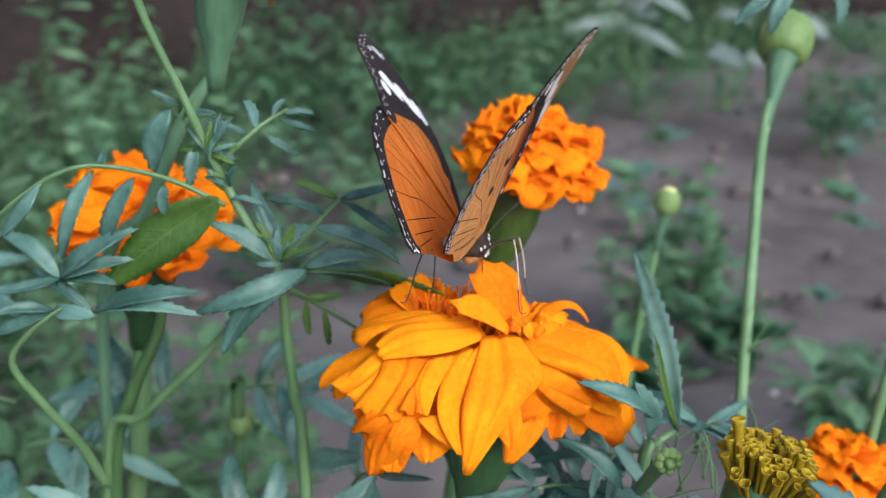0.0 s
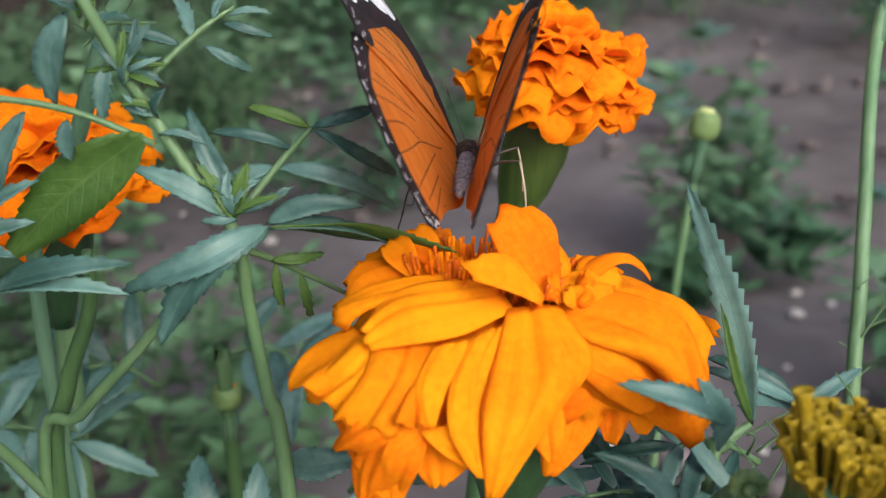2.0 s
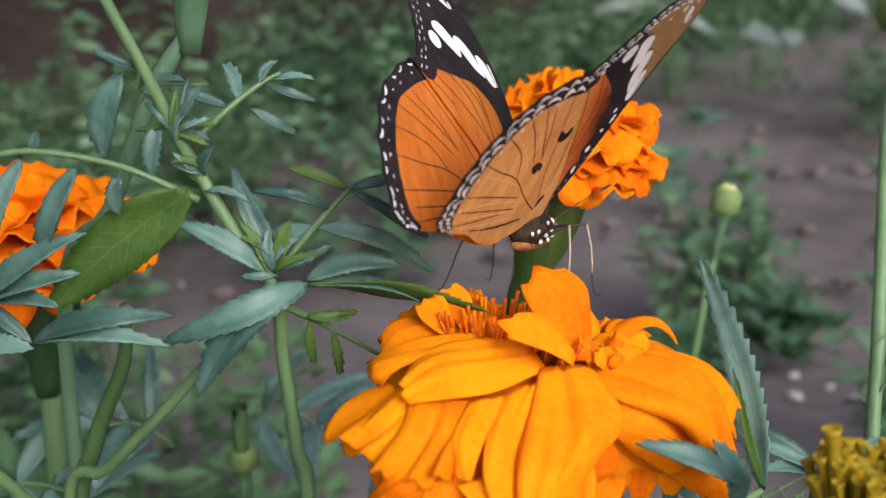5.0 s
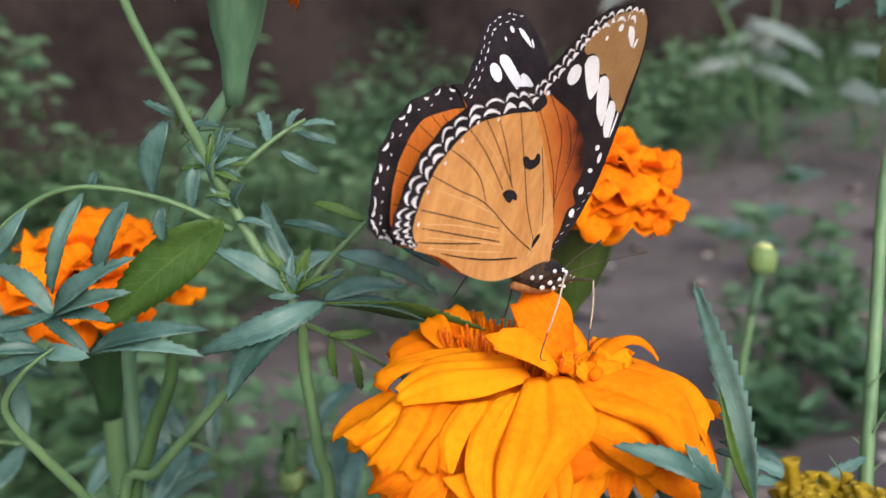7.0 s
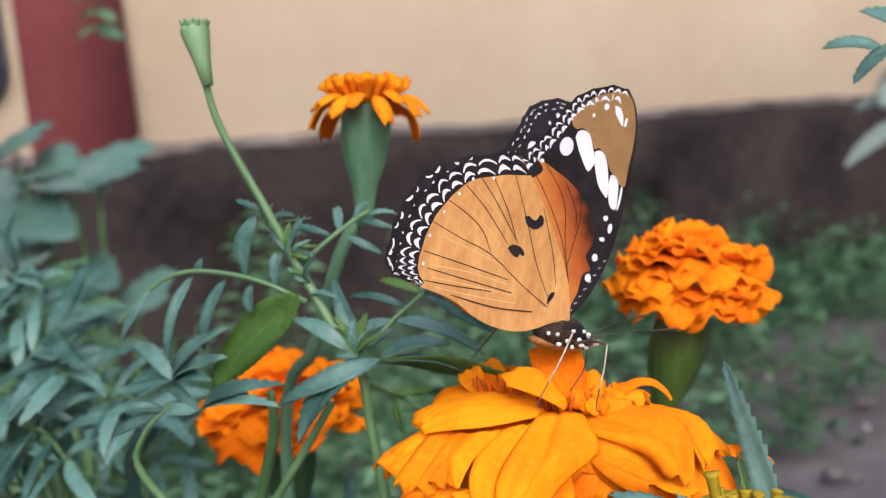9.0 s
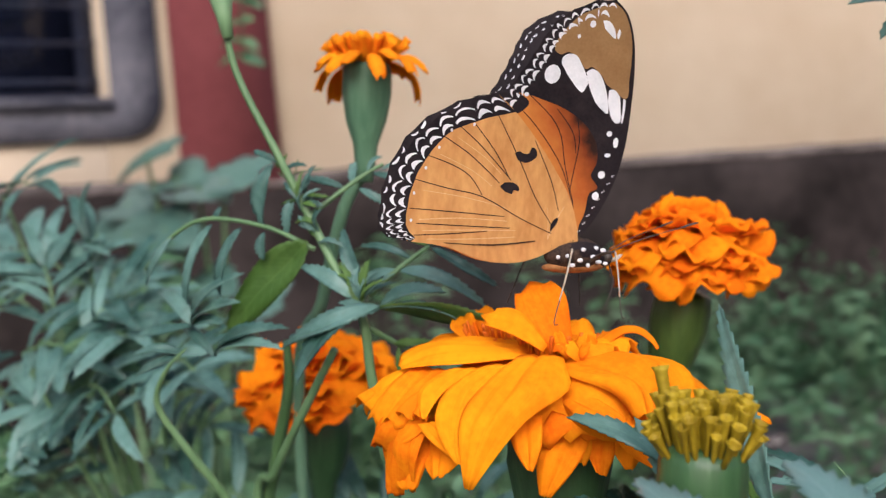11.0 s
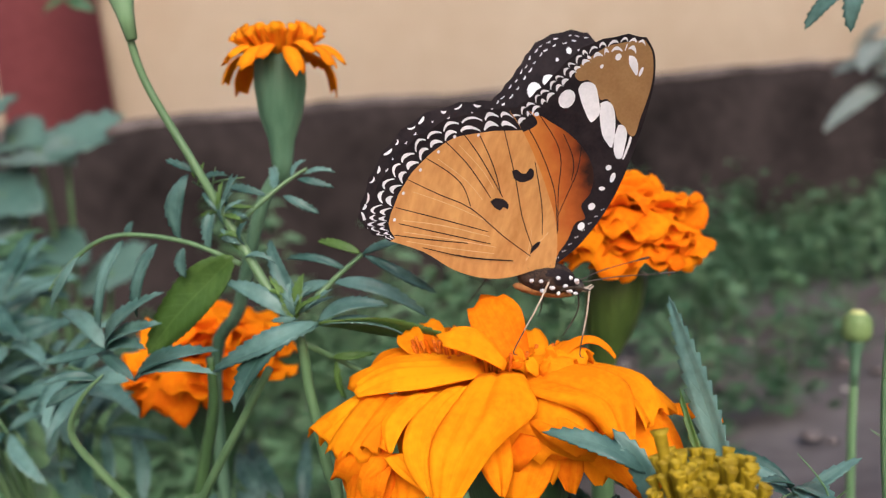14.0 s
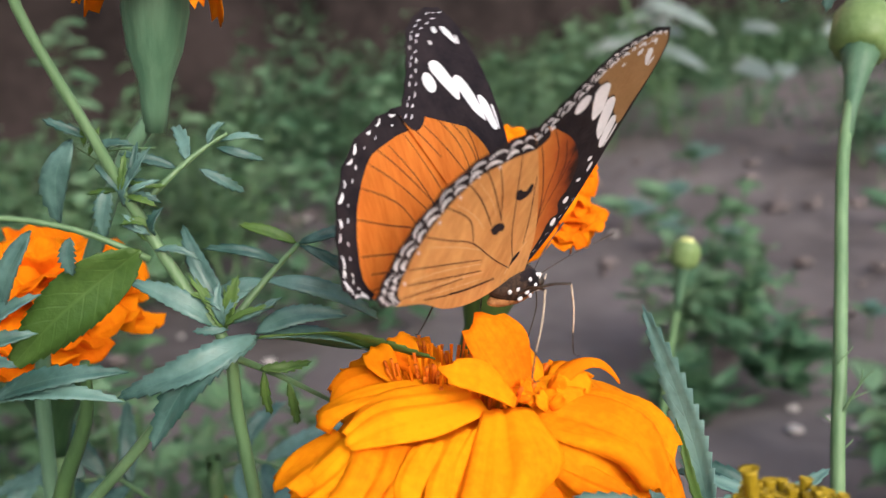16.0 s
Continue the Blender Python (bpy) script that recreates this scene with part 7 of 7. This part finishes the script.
    veins = [*thread([(-0.00942, 0.02429), (-0.00544, 0.02075), (-0.00178, 0.01649), (0.00104, 0.01212), (0.00329, 0.00598)], 0.95 * mm), *thread([(-0.00105, 0.02261), (0.00138, 0.01984), (0.00257, 0.01762), (0.00294, 0.01527)], 0.95 * mm), *thread([(-0.00604, 0.02482), (-0.00188, 0.02121), (0.00017, 0.01789), (0.00118, 0.01331), (0.00322, 0.00663)], 0.95 * mm), *thread([(0.00274, 0.02114), (0.00344, 0.01709), (0.00297, 0.01295), (0.00237, 0.00877)], 0.95 * mm), *thread([(-0.01176, 0.02424), (-0.00841, 0.02097), (-0.00510, 0.01735)], 0.95 * mm)]
    flat("vein", veins, M_BLACK, fore, side, lo - e)
    flat("vein", veins, M_BLACK, fore, side, up + e)
    # hindwing
    lead = smooth2([(0.00433, 0.00055), (0.0036, 0.0045), (0.0020, 0.0085), (-0.0002, 0.0120), (-0.0027, 0.0155), (-0.0060, 0.0196), (-0.0094, 0.0231), (-0.01186, 0.02501)])
    rim = scallop(smooth2([(-0.01186, 0.02501), (-0.01556, 0.02394), (-0.02100, 0.02119), (-0.02471, 0.01776), (-0.02734, 0.01355), (-0.02885, 0.00924), (-0.02948, 0.00518), (-0.02951, 0.00292), (-0.02789, 0.00145), (-0.02488, 0.00083)], 6), 3.5 * mm, 9)
    inside = smooth2([(-0.0070, 0.0210), (-0.0120, 0.0200), (-0.01792, 0.01805), (-0.02081, 0.01507), (-0.02295, 0.01163), (-0.02404, 0.00837), (-0.02450, 0.00542), (-0.02448, 0.00385), (-0.02425, 0.00271), (-0.02393, 0.00159)], 6)
    tail = smooth2([(-0.02488, 0.00083), (-0.01892, -0.00016), (-0.01315, -0.00245), (-0.00766, -0.00322), (-0.00303, -0.00240), (0.0012, -0.0004), (0.00443, 0.00018)])
    hind = wing_body(which + "_hindwing", lead + rim[1:] + tail[1:-1], M_ORANGE, M_TAN, parent, side, -0.0002, (len(lead) - 1, len(lead) + len(rim) - 2))
    up, lo = -0.0002 + WING_Z / 2, -0.0002 - WING_Z / 2
    lip = inset(rim, 0, -1.0 * mm)[1]
    inside = between(rim, inside, 0.74)
    margin(lip, inside, M_BLACK, hind, side, lo - e)
    margin(lip, inside, M_BLACK, hind, side, up + e)
    flat("white_marking", cells(rim, inside, 0.08, 0.46, 16, 0.12, 0.66) + cells(rim, inside, 0.50, 0.92, 16, 0.18, 0.50, 0.02, 1.0), M_WHITE, hind, side, lo - 2 * e)
    flat("white_marking", lunules(rim, inside, 0.16, 15, 9 * mm, 5 * mm) + lunules(rim, inside, 0.52, 13, 3.5 * mm, 3 * mm, 0.06), M_WHITE, hind, side, up + 2 * e)
    flat("white_marking", [oval(*q, 2.6 * mm, 3.2 * mm) for q in ((-0.01516, 0.01992), (-0.01887, 0.01895), (-0.02077, 0.01615), (-0.02284, 0.01283), (-0.02462, 0.00875), (-0.02498, 0.00434))], M_WHITE, hind, side, lo - 3 * e)
    spots = [smooth2([(-0.00794, 0.01526), (-0.00713, 0.01562), (-0.00634, 0.01519), (-0.00545, 0.01527), (-0.00508, 0.01620), (-0.00431, 0.01595), (-0.00403, 0.01484), (-0.00487, 0.01401), (-0.00604, 0.01368), (-0.00729, 0.01412)], 2), smooth2([(-0.01013, 0.00970), (-0.00940, 0.01042), (-0.00787, 0.01041), (-0.00686, 0.00972), (-0.00687, 0.00894), (-0.00763, 0.00918), (-0.00803, 0.00852), (-0.00919, 0.00889)], 2), smooth2([(-0.00078, 0.00204), (-0.00086, 0.00317), (-0.00032, 0.00414), (0.00041, 0.00448), (0.00031, 0.00360), (-0.00046, 0.00258)], 2)]
    flat("dark_spot", spots, M_BLACK, hind, side, lo - 3 * e)
    veins = [*thread([(-0.01845, 0.02039), (-0.01439, 0.01705), (-0.01074, 0.01344), (-0.00821, 0.01075)], 0.95 * mm),
             *thread([(-0.02068, 0.01832), (-0.01602, 0.01538), (-0.01240, 0.01234), (-0.01018, 0.01028)], 0.95 * mm),
             *thread([(-0.02312, 0.01503), (-0.01847, 0.01335), (-0.01527, 0.01141), (-0.01313, 0.00838)], 0.95 * mm),
             *thread([(-0.02486, 0.01107), (-0.01886, 0.00946), (-0.01305, 0.00810), (-0.00641, 0.00448), (-0.00059, 0.00179)], 0.95 * mm),
             *thread([(-0.02523, 0.00627), (-0.01855, 0.00569), (-0.00906, 0.00475)], 0.95 * mm),
             *thread([(-0.02412, 0.00382), (-0.01696, 0.00335), (-0.00804, 0.00281)], 0.95 * mm),
             *thread([(-0.02447, 0.00188), (-0.01827, 0.00202), (-0.01197, 0.00236)], 0.95 * mm),
             *thread([(-0.01933, 0.00054), (-0.01107, -0.00000), (-0.00341, 0.00054)], 0.95 * mm),
             *thread([(-0.01494, 0.01996), (-0.01117, 0.01541), (-0.00851, 0.01099)], 0.95 * mm),
             *thread([(-0.01124, 0.02151), (-0.00698, 0.01418), (-0.00392, 0.00806), (-0.00064, 0.00322)], 0.95 * mm),
             *thread([(-0.00451, 0.01736), (-0.00119, 0.01073), (0.00044, 0.00562)], 0.95 * mm)]
    flat("vein", veins, M_BLACK, hind, side, lo - e)
    flat("vein", veins, M_BLACK, hind, side, up + 0.6 * e)
    folds = [*thread([(-0.0232, 0.0092), (-0.0160, 0.0080), (-0.0090, 0.0062)], 0.72 * mm), *thread([(-0.0236, 0.0044), (-0.0170, 0.0046), (-0.0086, 0.0040)], 0.90 * mm), *thread([(-0.0230, 0.0026), (-0.0160, 0.0026), (-0.0070, 0.0024)], 0.78 * mm), *thread([(-0.0222, 0.0012), (-0.0150, 0.0011), (-0.0070, 0.0013)], 0.90 * mm), *thread([(-0.0012, 0.0008), (-0.0002, 0.0034), (0.0014, 0.0062)], 0.96 * mm), *thread([(-0.0012, 0.0008), (-0.0013, 0.0036), (-0.0016, 0.0062)], 0.60 * mm), *thread([(-0.0205, 0.0150), (-0.0150, 0.0124), (-0.0115, 0.0098)], 0.60 * mm), *thread([(-0.0178, 0.0178), (-0.0130, 0.0146), (-0.0100, 0.0118)], 0.60 * mm)]
    flat("pale_fold", folds, M_PALE_SCALES, hind, side, lo - 0.6 * e)
    for w in (fore, hind):
        w.location = (0, side * 0.0015, 0)
    return fore, hind


def build_butterfly():
    fly = thing("butterfly", (0, 0, 0), "orange butterfly with black, white-spotted wing tips on the golden marigold", "butterfly")
    bm = blob(bmesh.new(), (0.0042, 0, -0.0012), 0.0054, 0.0027, 0.0029, 16, 12)
    thorax = part("thorax", bm, M_FUR, fly, "furry thorax")
    rng = random.Random(2)
    bm = bmesh.new()
    for i in range(170):
        a, b = rng.uniform(0, 6.28), rng.uniform(-0.9, 0.9)
        r = math.sqrt(1 - b * b)
        p0 = Vector((0.0042 + 0.0048 * b, 0.0025 * r * math.cos(a), -0.0012 + 0.0026 * r * math.sin(a)))
        d = Vector((-0.6, math.cos(a) * 0.8, math.sin(a) * 0.8)).normalized() * rng.uniform(0.0006, 0.0012)
        tube(bm, [p0, p0 + d], 0.00006, 0.00002, 3, 1)
    part("hair", bm, M_FUR, thorax)
    part("belly", blob(bmesh.new(), (0.0042, 0, -0.0034), 0.0058, 0.0017, 0.0011, 14, 8), M_ABDOMEN, thorax, "orange-brown underside")
    bm = tube(bmesh.new(), [(0.0010, 0, 0.0002), (-0.004, 0, 0.0010), (-0.010, 0, 0.0014), (-0.0150, 0, 0.0018), (-0.0170, 0, 0.0018)], [0.0013, 0.0012, 0.0011, 0.0008, 0.0003], 0, 14)
    abdomen = part("abdomen", bm, M_SPECK, fly, "dark grey abdomen dusted with white")
    bm = bmesh.new()
    for i in range(150):
        x, a = rng.uniform(-0.017, 0.006), rng.uniform(-0.5, 3.64)
        r = 0.0011 if x > -0.012 else 0.0007
        p0 = Vector((x, r * math.cos(a), r * math.sin(a) + 0.0006 - 0.07 * x))
        d = Vector((-0.7, math.cos(a), math.sin(a))).normalized() * rng.uniform(0.0004, 0.0009)
        tube(bm, [p0, p0 + d], 0.00005, 0.00002, 3, 1)
    part("hair", bm, M_SPECK, abdomen)
    head = part("head", blob(bmesh.new(), (0.0098, 0, -0.0020), 0.0016, 0.0015, 0.0015, 12, 8), M_BLACK, fly, "small black head with white dots")
    for sg in (-1, 1):
        part("white_dot", blob(bmesh.new(), (0.0094, sg * 0.0013, -0.0010), 0.0004, 0.0003, 0.0003, 8, 6), M_WHITE, head)
        part("white_dot", blob(bmesh.new(), (0.0096, sg * 0.0013, -0.0029), 0.0005, 0.0003, 0.0003, 8, 6), M_WHITE, head)
        part("eye", blob(bmesh.new(), (0.0101, sg * 0.0011, -0.0018), 0.0009, 0.0007, 0.0009, 10, 8), M_LEGDARK, head)
        part("palp", tube(bmesh.new(), [(0.0106, sg * 0.0006, -0.0024), (0.0122, sg * 0.0005, -0.0022), (0.0132, sg * 0.0004, -0.0014)], 0.0004, 0.0001, 6, 3), M_LEG, head)
        ant = part("antenna", tube(bmesh.new(), [(0.0108, sg * 0.0006, -0.0010), (0.0160, sg * 0.0022, 0.0012), (0.0235, sg * 0.0042, 0.0034)], 0.00010, 0.00008, 6, 4), M_LEGDARK, fly)
        part("club", tube(bmesh.new(), [(0.0225, sg * 0.0039, 0.0031), (0.0240, sg * 0.0043, 0.0036), (0.0255, sg * 0.0047, 0.0040)], [0.0001, 0.00022, 0.00015], 0, 6, 3), M_LEGDARK, ant)
        for i, (x, y, z) in enumerate(((0.0075, 0.0021, -0.0002), (0.0068, 0.0024, -0.0016), (0.0050, 0.0026, -0.0004), (0.0044, 0.0026, -0.0022), (0.0022, 0.0024, -0.0014), (0.0090, 0.0016, -0.0006), (0.0006, 0.0021, -0.0016), (0.0030, 0.0024, -0.0030), (0.0060, 0.0022, -0.0031), (0.0082, 0.0017, -0.0026))):
            part("white_dot", blob(bmesh.new(), (x, sg * y, z), 0.00050 + 0.00014 * math.sin(3 * i), 0.00024, 0.00036, 8, 6), M_WHITE, thorax)
    for sg in (-1, 1):
        part("dark_patch", blob(bmesh.new(), (0.0048, sg * 0.0013, -0.0009), 0.0042, 0.0014, 0.0020, 12, 8), M_BLACK, thorax)
    for i, (sg, x0, knee, foot) in enumerate((
            (-1, 0.0030, (0.0008, -0.0078, 0.0000), (-0.0030, -0.0092, -0.0118)), (-1, 0.0060, (0.0086, -0.0074, -0.0006), (0.0092, -0.0086, -0.0112)),
            (1, 0.0030, (-0.0010, 0.0072, -0.0006), (-0.0040, 0.0105, -0.0100)), (1, 0.0060, (0.0084, 0.0072, -0.0006), (0.0094, 0.0092, -0.0105)))):
        leg = part("leg", tube(bmesh.new(), [(x0, sg * 0.0012, -0.0030), ((x0 + knee[0]) / 2, knee[1] * 0.6, knee[2] - 0.0006), knee], 0.00030, 0.00020, 6, 4), M_LEGDARK, fly, "dark upper leg")
        k, f = Vector(knee), Vector(foot)
        shin = part("shin", tube(bmesh.new(), [k, k.lerp(f, 0.35) + Vector((0, sg * 0.0003, 0)), k.lerp(f, 0.7)], 0.00017, 0.00013, 6, 3), M_LEG if sg < 0 else M_LEGDARK, leg)
        part("foot", tube(bmesh.new(), [k.lerp(f, 0.7), f, f + Vector((0.0003, sg * 0.0010, -0.0002))], 0.00012, 0.00008, 6, 3), M_LEGDARK, leg)
    part("tongue", tube(bmesh.new(), [(0.0108, 0, -0.0030), (0.0116, 0, -0.0065), (0.0100, 0, -0.0110)], 0.00014, 0.0001, 6, 4), M_LEGDARK, fly)
    for ob in fly.children:
        ob.location.z -= 0.0007
    right = wing_pair(fly, -1, "right")
    left = wing_pair(fly, 1, "left")
    return fly, right, left


build_ground()
build_wall()
weeds()
weed_carpet()
seedlings()
pale_weed()
leafy_clumps()
broad_vine()
overhanging_twig()
MAIN = main_marigold()
BACK = back_marigold()
LEFT_FLOWER = left_marigold()
low_marigold()
RAGGED = ragged_marigold()
OPENING = opening_marigold()
TALL, SMALL = buds()
near_foliage()
left_foliage()
far_foliage()
side_bush()
lower_foliage()
SIDE = side_leaves()
front_leaves()
edge_fronds()
corner_shoot()
FLY, RIGHT, LEFT = build_butterfly()
for ob in scene.objects:
    if ob.parent is None and ob.type == "EMPTY" and ob.name.startswith("marigold") and ob not in (BACK, LEFT_FLOWER, RAGGED, OPENING, TALL, SMALL, SIDE):
        ob.matrix_basis = LEAN @ Matrix.Translation(ob.location)


def sway(plant, height, rows):
    """A plant that leans in the breeze: seconds and the shift of its head in metres."""
    o = Vector(plant.location)
    rows = ([(0, *rows[0][1:])] if rows[0][0] > 0 else []) + rows + ([(16, *rows[-1][1:])] if rows[-1][0] < 16 else [])
    walk(plant, [(t, LEAN @ pose(o.x, o.y, o.z + dz, -math.degrees(math.atan(dy / height)), math.degrees(math.atan(dx / height)), 0)) for t, dx, dy, dz in rows])


def motions():
    # seconds, place, heading, pitch, roll, and how far the right and left wings are raised
    rows = [
        (0, -0.0060, -0.0058, 0.3206, 80.2, -6.6, -1.9, 58.6, 62.9),
        (0.5, -0.0052, -0.0078, 0.3192, 80.8, -10.2, -0.7, 79.7, 81.8),
        (1, -0.0053, -0.0056, 0.3199, 80.4, -11.5, -0.8, 80.4, 78.4),
        (1.5, -0.0085, 0.0108, 0.3190, 93.1, 3.6, 3.8, 55.7, 55.6),
        (2, -0.0097, 0.0185, 0.3164, 90.1, 5.3, 3.6, 66.3, 57.2),
        (2.5, -0.0106, 0.0198, 0.3166, 89.9, 4.0, 5.0, 65.0, 63.0),
        (3, -0.0094, 0.0164, 0.3164, 90.3, 3.7, 5.6, 66.5, 70.4),
        (3.5, -0.0112, 0.0158, 0.3171, 91.2, 1.7, 2.8, 67.9, 67.0),
        (6, -0.0043, 0.0104, 0.3180, 51.3, -11.4, -0.9, 44.1, 63.3),
        (6.5, -0.0045, 0.0050, 0.3175, 52.1, -10.8, 3.2, 73.0, 72.0),
        (7, -0.0039, 0.0015, 0.3186, 55.5, -13.8, 6.8, 79.6, 69.3),
        (7.5, -0.0024, 0.0013, 0.3180, 60.1, -11.1, 15.5, 94.5, 67.6),
        (8, -0.0016, 0.0028, 0.3189, 51.6, -2.2, 11.8, 87.9, 54.3),
        (8.5, -0.0009, -0.0003, 0.3167, 54.1, -15.0, 18.1, 104.6, 61.6),
        (9, 0.0000, -0.0049, 0.3175, 56.0, -18.3, 15.8, 96.4, 64.7),
        (11.5, 0.0030, 0.0040, 0.3191, 46.7, -2.6, 5.3, 73.6, 88.0),
        (12, 0.0047, 0.0001, 0.3187, 49.0, -9.3, 5.2, 75.0, 89.0),
        (12.5, 0.0040, -0.0004, 0.3189, 54.4, -5.4, 5.9, 72.2, 91.0),
        (13, 0.0067, -0.0063, 0.3181, 57.0, -13.5, 6.2, 78.7, 88.0),
        (13.5, 0.0048, 0.0063, 0.3166, 51.8, -16.8, 15.3, 76.7, 78.6),
        (14, 0.0044, 0.0062, 0.3173, 44.7, -16.9, 17.3, 80.1, 74.0),
        (14.5, 0.0035, 0.0041, 0.3169, 49.4, -16.7, 17.7, 80.9, 68.5),
        (15, 0.0027, 0.0025, 0.3174, 49.6, -18.9, 23.1, 83.6, 63.0),
        (15.5, 0.0012, 0.0036, 0.3163, 47.4, -21.3, 19.7, 84.8, 75.0),
        (16, -0.0010, 0.0065, 0.3184, 57.2, -4.7, 7.2, 63.0, 64.2),
    ]
    walk(FLY, [(t, pose(x, y, z, 0, 0, h) @ pose(0, 0, 0, 0, -p, 0) @ pose(0, 0, 0, r, 0, 0)) for t, x, y, z, h, p, r, a, b in rows])
    for w in RIGHT:
        walk(w, [(row[0], pose(0, -0.0015, 0, -row[7], 0, 0)) for row in rows])
    for w in LEFT:
        walk(w, [(row[0], pose(0, 0.0015, 0, row[8], 0, 0)) for row in rows])
    sway(BACK, 0.31, [(0, 0.0017, 0.0000, 0.0031), (0.5, 0.0023, -0.0000, 0.0017), (1, 0.0019, 0.0000, 0.0011), (1.5, 0.0007, -0.0000, 0.0009), (2, -0.0001, -0.0001, -0.0004), (2.5, -0.0009, -0.0001, -0.0004), (3, -0.0011, -0.0000, -0.0002), (3.5, -0.0015, 0.0000, 0.0006), (7, 0.0007, 0.0002, 0.0006), (8, 0.0027, -0.0000, -0.0000), (8.5, 0.0037, -0.0000, -0.0026), (9, 0.0055, -0.0000, -0.0018), (11.5, -0.0021, -0.0000, -0.0031), (12, 0.0006, -0.0000, -0.0013), (13, 0.0023, -0.0000, -0.0000), (13.5, -0.0002, 0.0008, -0.0006), (14, 0.0012, 0.0011, -0.0005), (14.5, 0.0002, 0.0007, 0.0008), (15, 0.0003, 0.0009, 0.0015), (15.5, -0.0013, 0.0003, 0.0001), (16, -0.0039, -0.0005, -0.0013)])
    sway(RAGGED, 0.36, [(7.5, -0.0051, -0.0000, -0.0000), (8, -0.0053, -0.0000, -0.0016), (8.5, -0.0014, -0.0000, -0.0012), (9, 0.0047, -0.0000, -0.0029), (11.5, -0.0024, -0.0000, -0.0023), (12, 0.0004, -0.0000, -0.0006), (12.5, 0.0011, -0.0000, -0.0018), (13, 0.0009, -0.0000, -0.0011), (13.5, -0.0004, -0.0000, -0.0022), (14, -0.0010, -0.0000, -0.0022), (14.5, -0.0019, -0.0000, -0.0022), (15, -0.0015, -0.0000, -0.0019), (15.5, -0.0032, -0.0000, -0.0023)])
    sway(OPENING, 0.3, [(0, 0.0061, 0.0036, -0.0029), (1, 0.0036, 0.0036, -0.0025), (2, -0.0026, 0.0036, 0.0007), (3, -0.0031, 0.0036, 0.0018), (3.5, -0.0057, 0.0036, 0.0059), (7, 0.0001, 0.0036, -0.0010), (7.5, -0.0017, 0.0036, 0.0029), (8, -0.0021, 0.0036, -0.0032), (8.5, -0.0031, 0.0036, 0.0025), (9, -0.0027, 0.0036, -0.0038), (11.5, -0.0019, 0.0036, 0.0009), (12.5, -0.0017, 0.0036, -0.0012), (13.5, -0.0012, 0.0036, -0.0004), (14, -0.0010, 0.0036, -0.0037), (15, -0.0026, 0.0036, -0.0040), (16, -0.0037, 0.0036, 0.0023)])
    sway(SIDE, 0.3, [(0, 0.0039, 0.0000, 0.0024), (1, 0.0032, 0.0000, 0.0020), (2, 0.0012, 0.0000, 0.0006), (3, -0.0015, 0.0000, -0.0001), (3.5, -0.0019, 0.0000, 0.0024), (6, 0.0002, 0.0000, -0.0007), (6.5, -0.0015, 0.0000, 0.0024), (7, 0.0005, 0.0000, 0.0003), (7.5, -0.0039, 0.0000, 0.0020), (8, -0.0013, 0.0000, -0.0007), (8.5, -0.0033, 0.0000, 0.0006), (9, 0.0011, 0.0000, -0.0045), (11.5, -0.0000, 0.0000, -0.0020), (12.5, 0.0002, 0.0000, -0.0020), (13.5, -0.0027, 0.0000, 0.0001), (14, 0.0007, 0.0000, -0.0008), (14.5, -0.0030, 0.0000, 0.0005), (15, -0.0012, 0.0000, 0.0002), (16, -0.0004, 0.0000, -0.0016)])
    sway(TALL, 0.33, [(0, 0.0003, 0.0002, 0.0025), (0.5, 0.0004, -0.0013, 0.0006), (1.5, 0.0026, -0.0021, -0.0052), (3, 0.0049, 0.0015, 0.0008), (3.5, 0.0059, 0.0016, 0.0015), (6.5, 0.0021, -0.0012, -0.0036), (12.5, 0.0021, -0.0030, 0.0035), (13.5, -0.0007, 0.0010, -0.0001), (15.5, 0.0061, 0.0028, 0.0020), (16, 0.0056, 0.0012, 0.0014)])
    sway(SMALL, 0.28, [(0, 0.0044, 0.0000, 0.0122), (0.5, 0.0046, -0.0000, 0.0123), (1, 0.0020, 0.0000, 0.0109), (3, -0.0022, -0.0000, 0.0044), (3.5, -0.0008, 0.0000, 0.0061), (6, 0.0018, 0.0000, 0.0071), (6.5, 0.0018, 0.0000, 0.0044), (7, 0.0013, 0.0000, 0.0030), (7.5, 0.0020, 0.0000, -0.0005), (14.5, -0.0012, -0.0000, -0.0002), (16, -0.0008, 0.0000, 0.0024)])
    sway(LEFT_FLOWER, 0.28, [(0, 0.0080, 0.0000, 0.0115), (1.5, 0.0016, 0.0000, 0.0092), (7, -0.0112, 0.0000, 0.0042), (7.5, -0.0111, 0.0000, 0.0050), (8, -0.0118, 0.0000, 0.0021), (8.5, -0.0083, 0.0000, 0.0026), (9, -0.0000, 0.0000, -0.0040), (11.5, -0.0019, -0.0000, -0.0077), (12, -0.0077, 0.0000, -0.0091), (13, -0.0053, 0.0000, -0.0075), (14.5, -0.0073, 0.0000, 0.0030), (15.5, -0.0027, -0.0008, 0.0038), (16, -0.0014, 0.0006, 0.0048)])


motions()
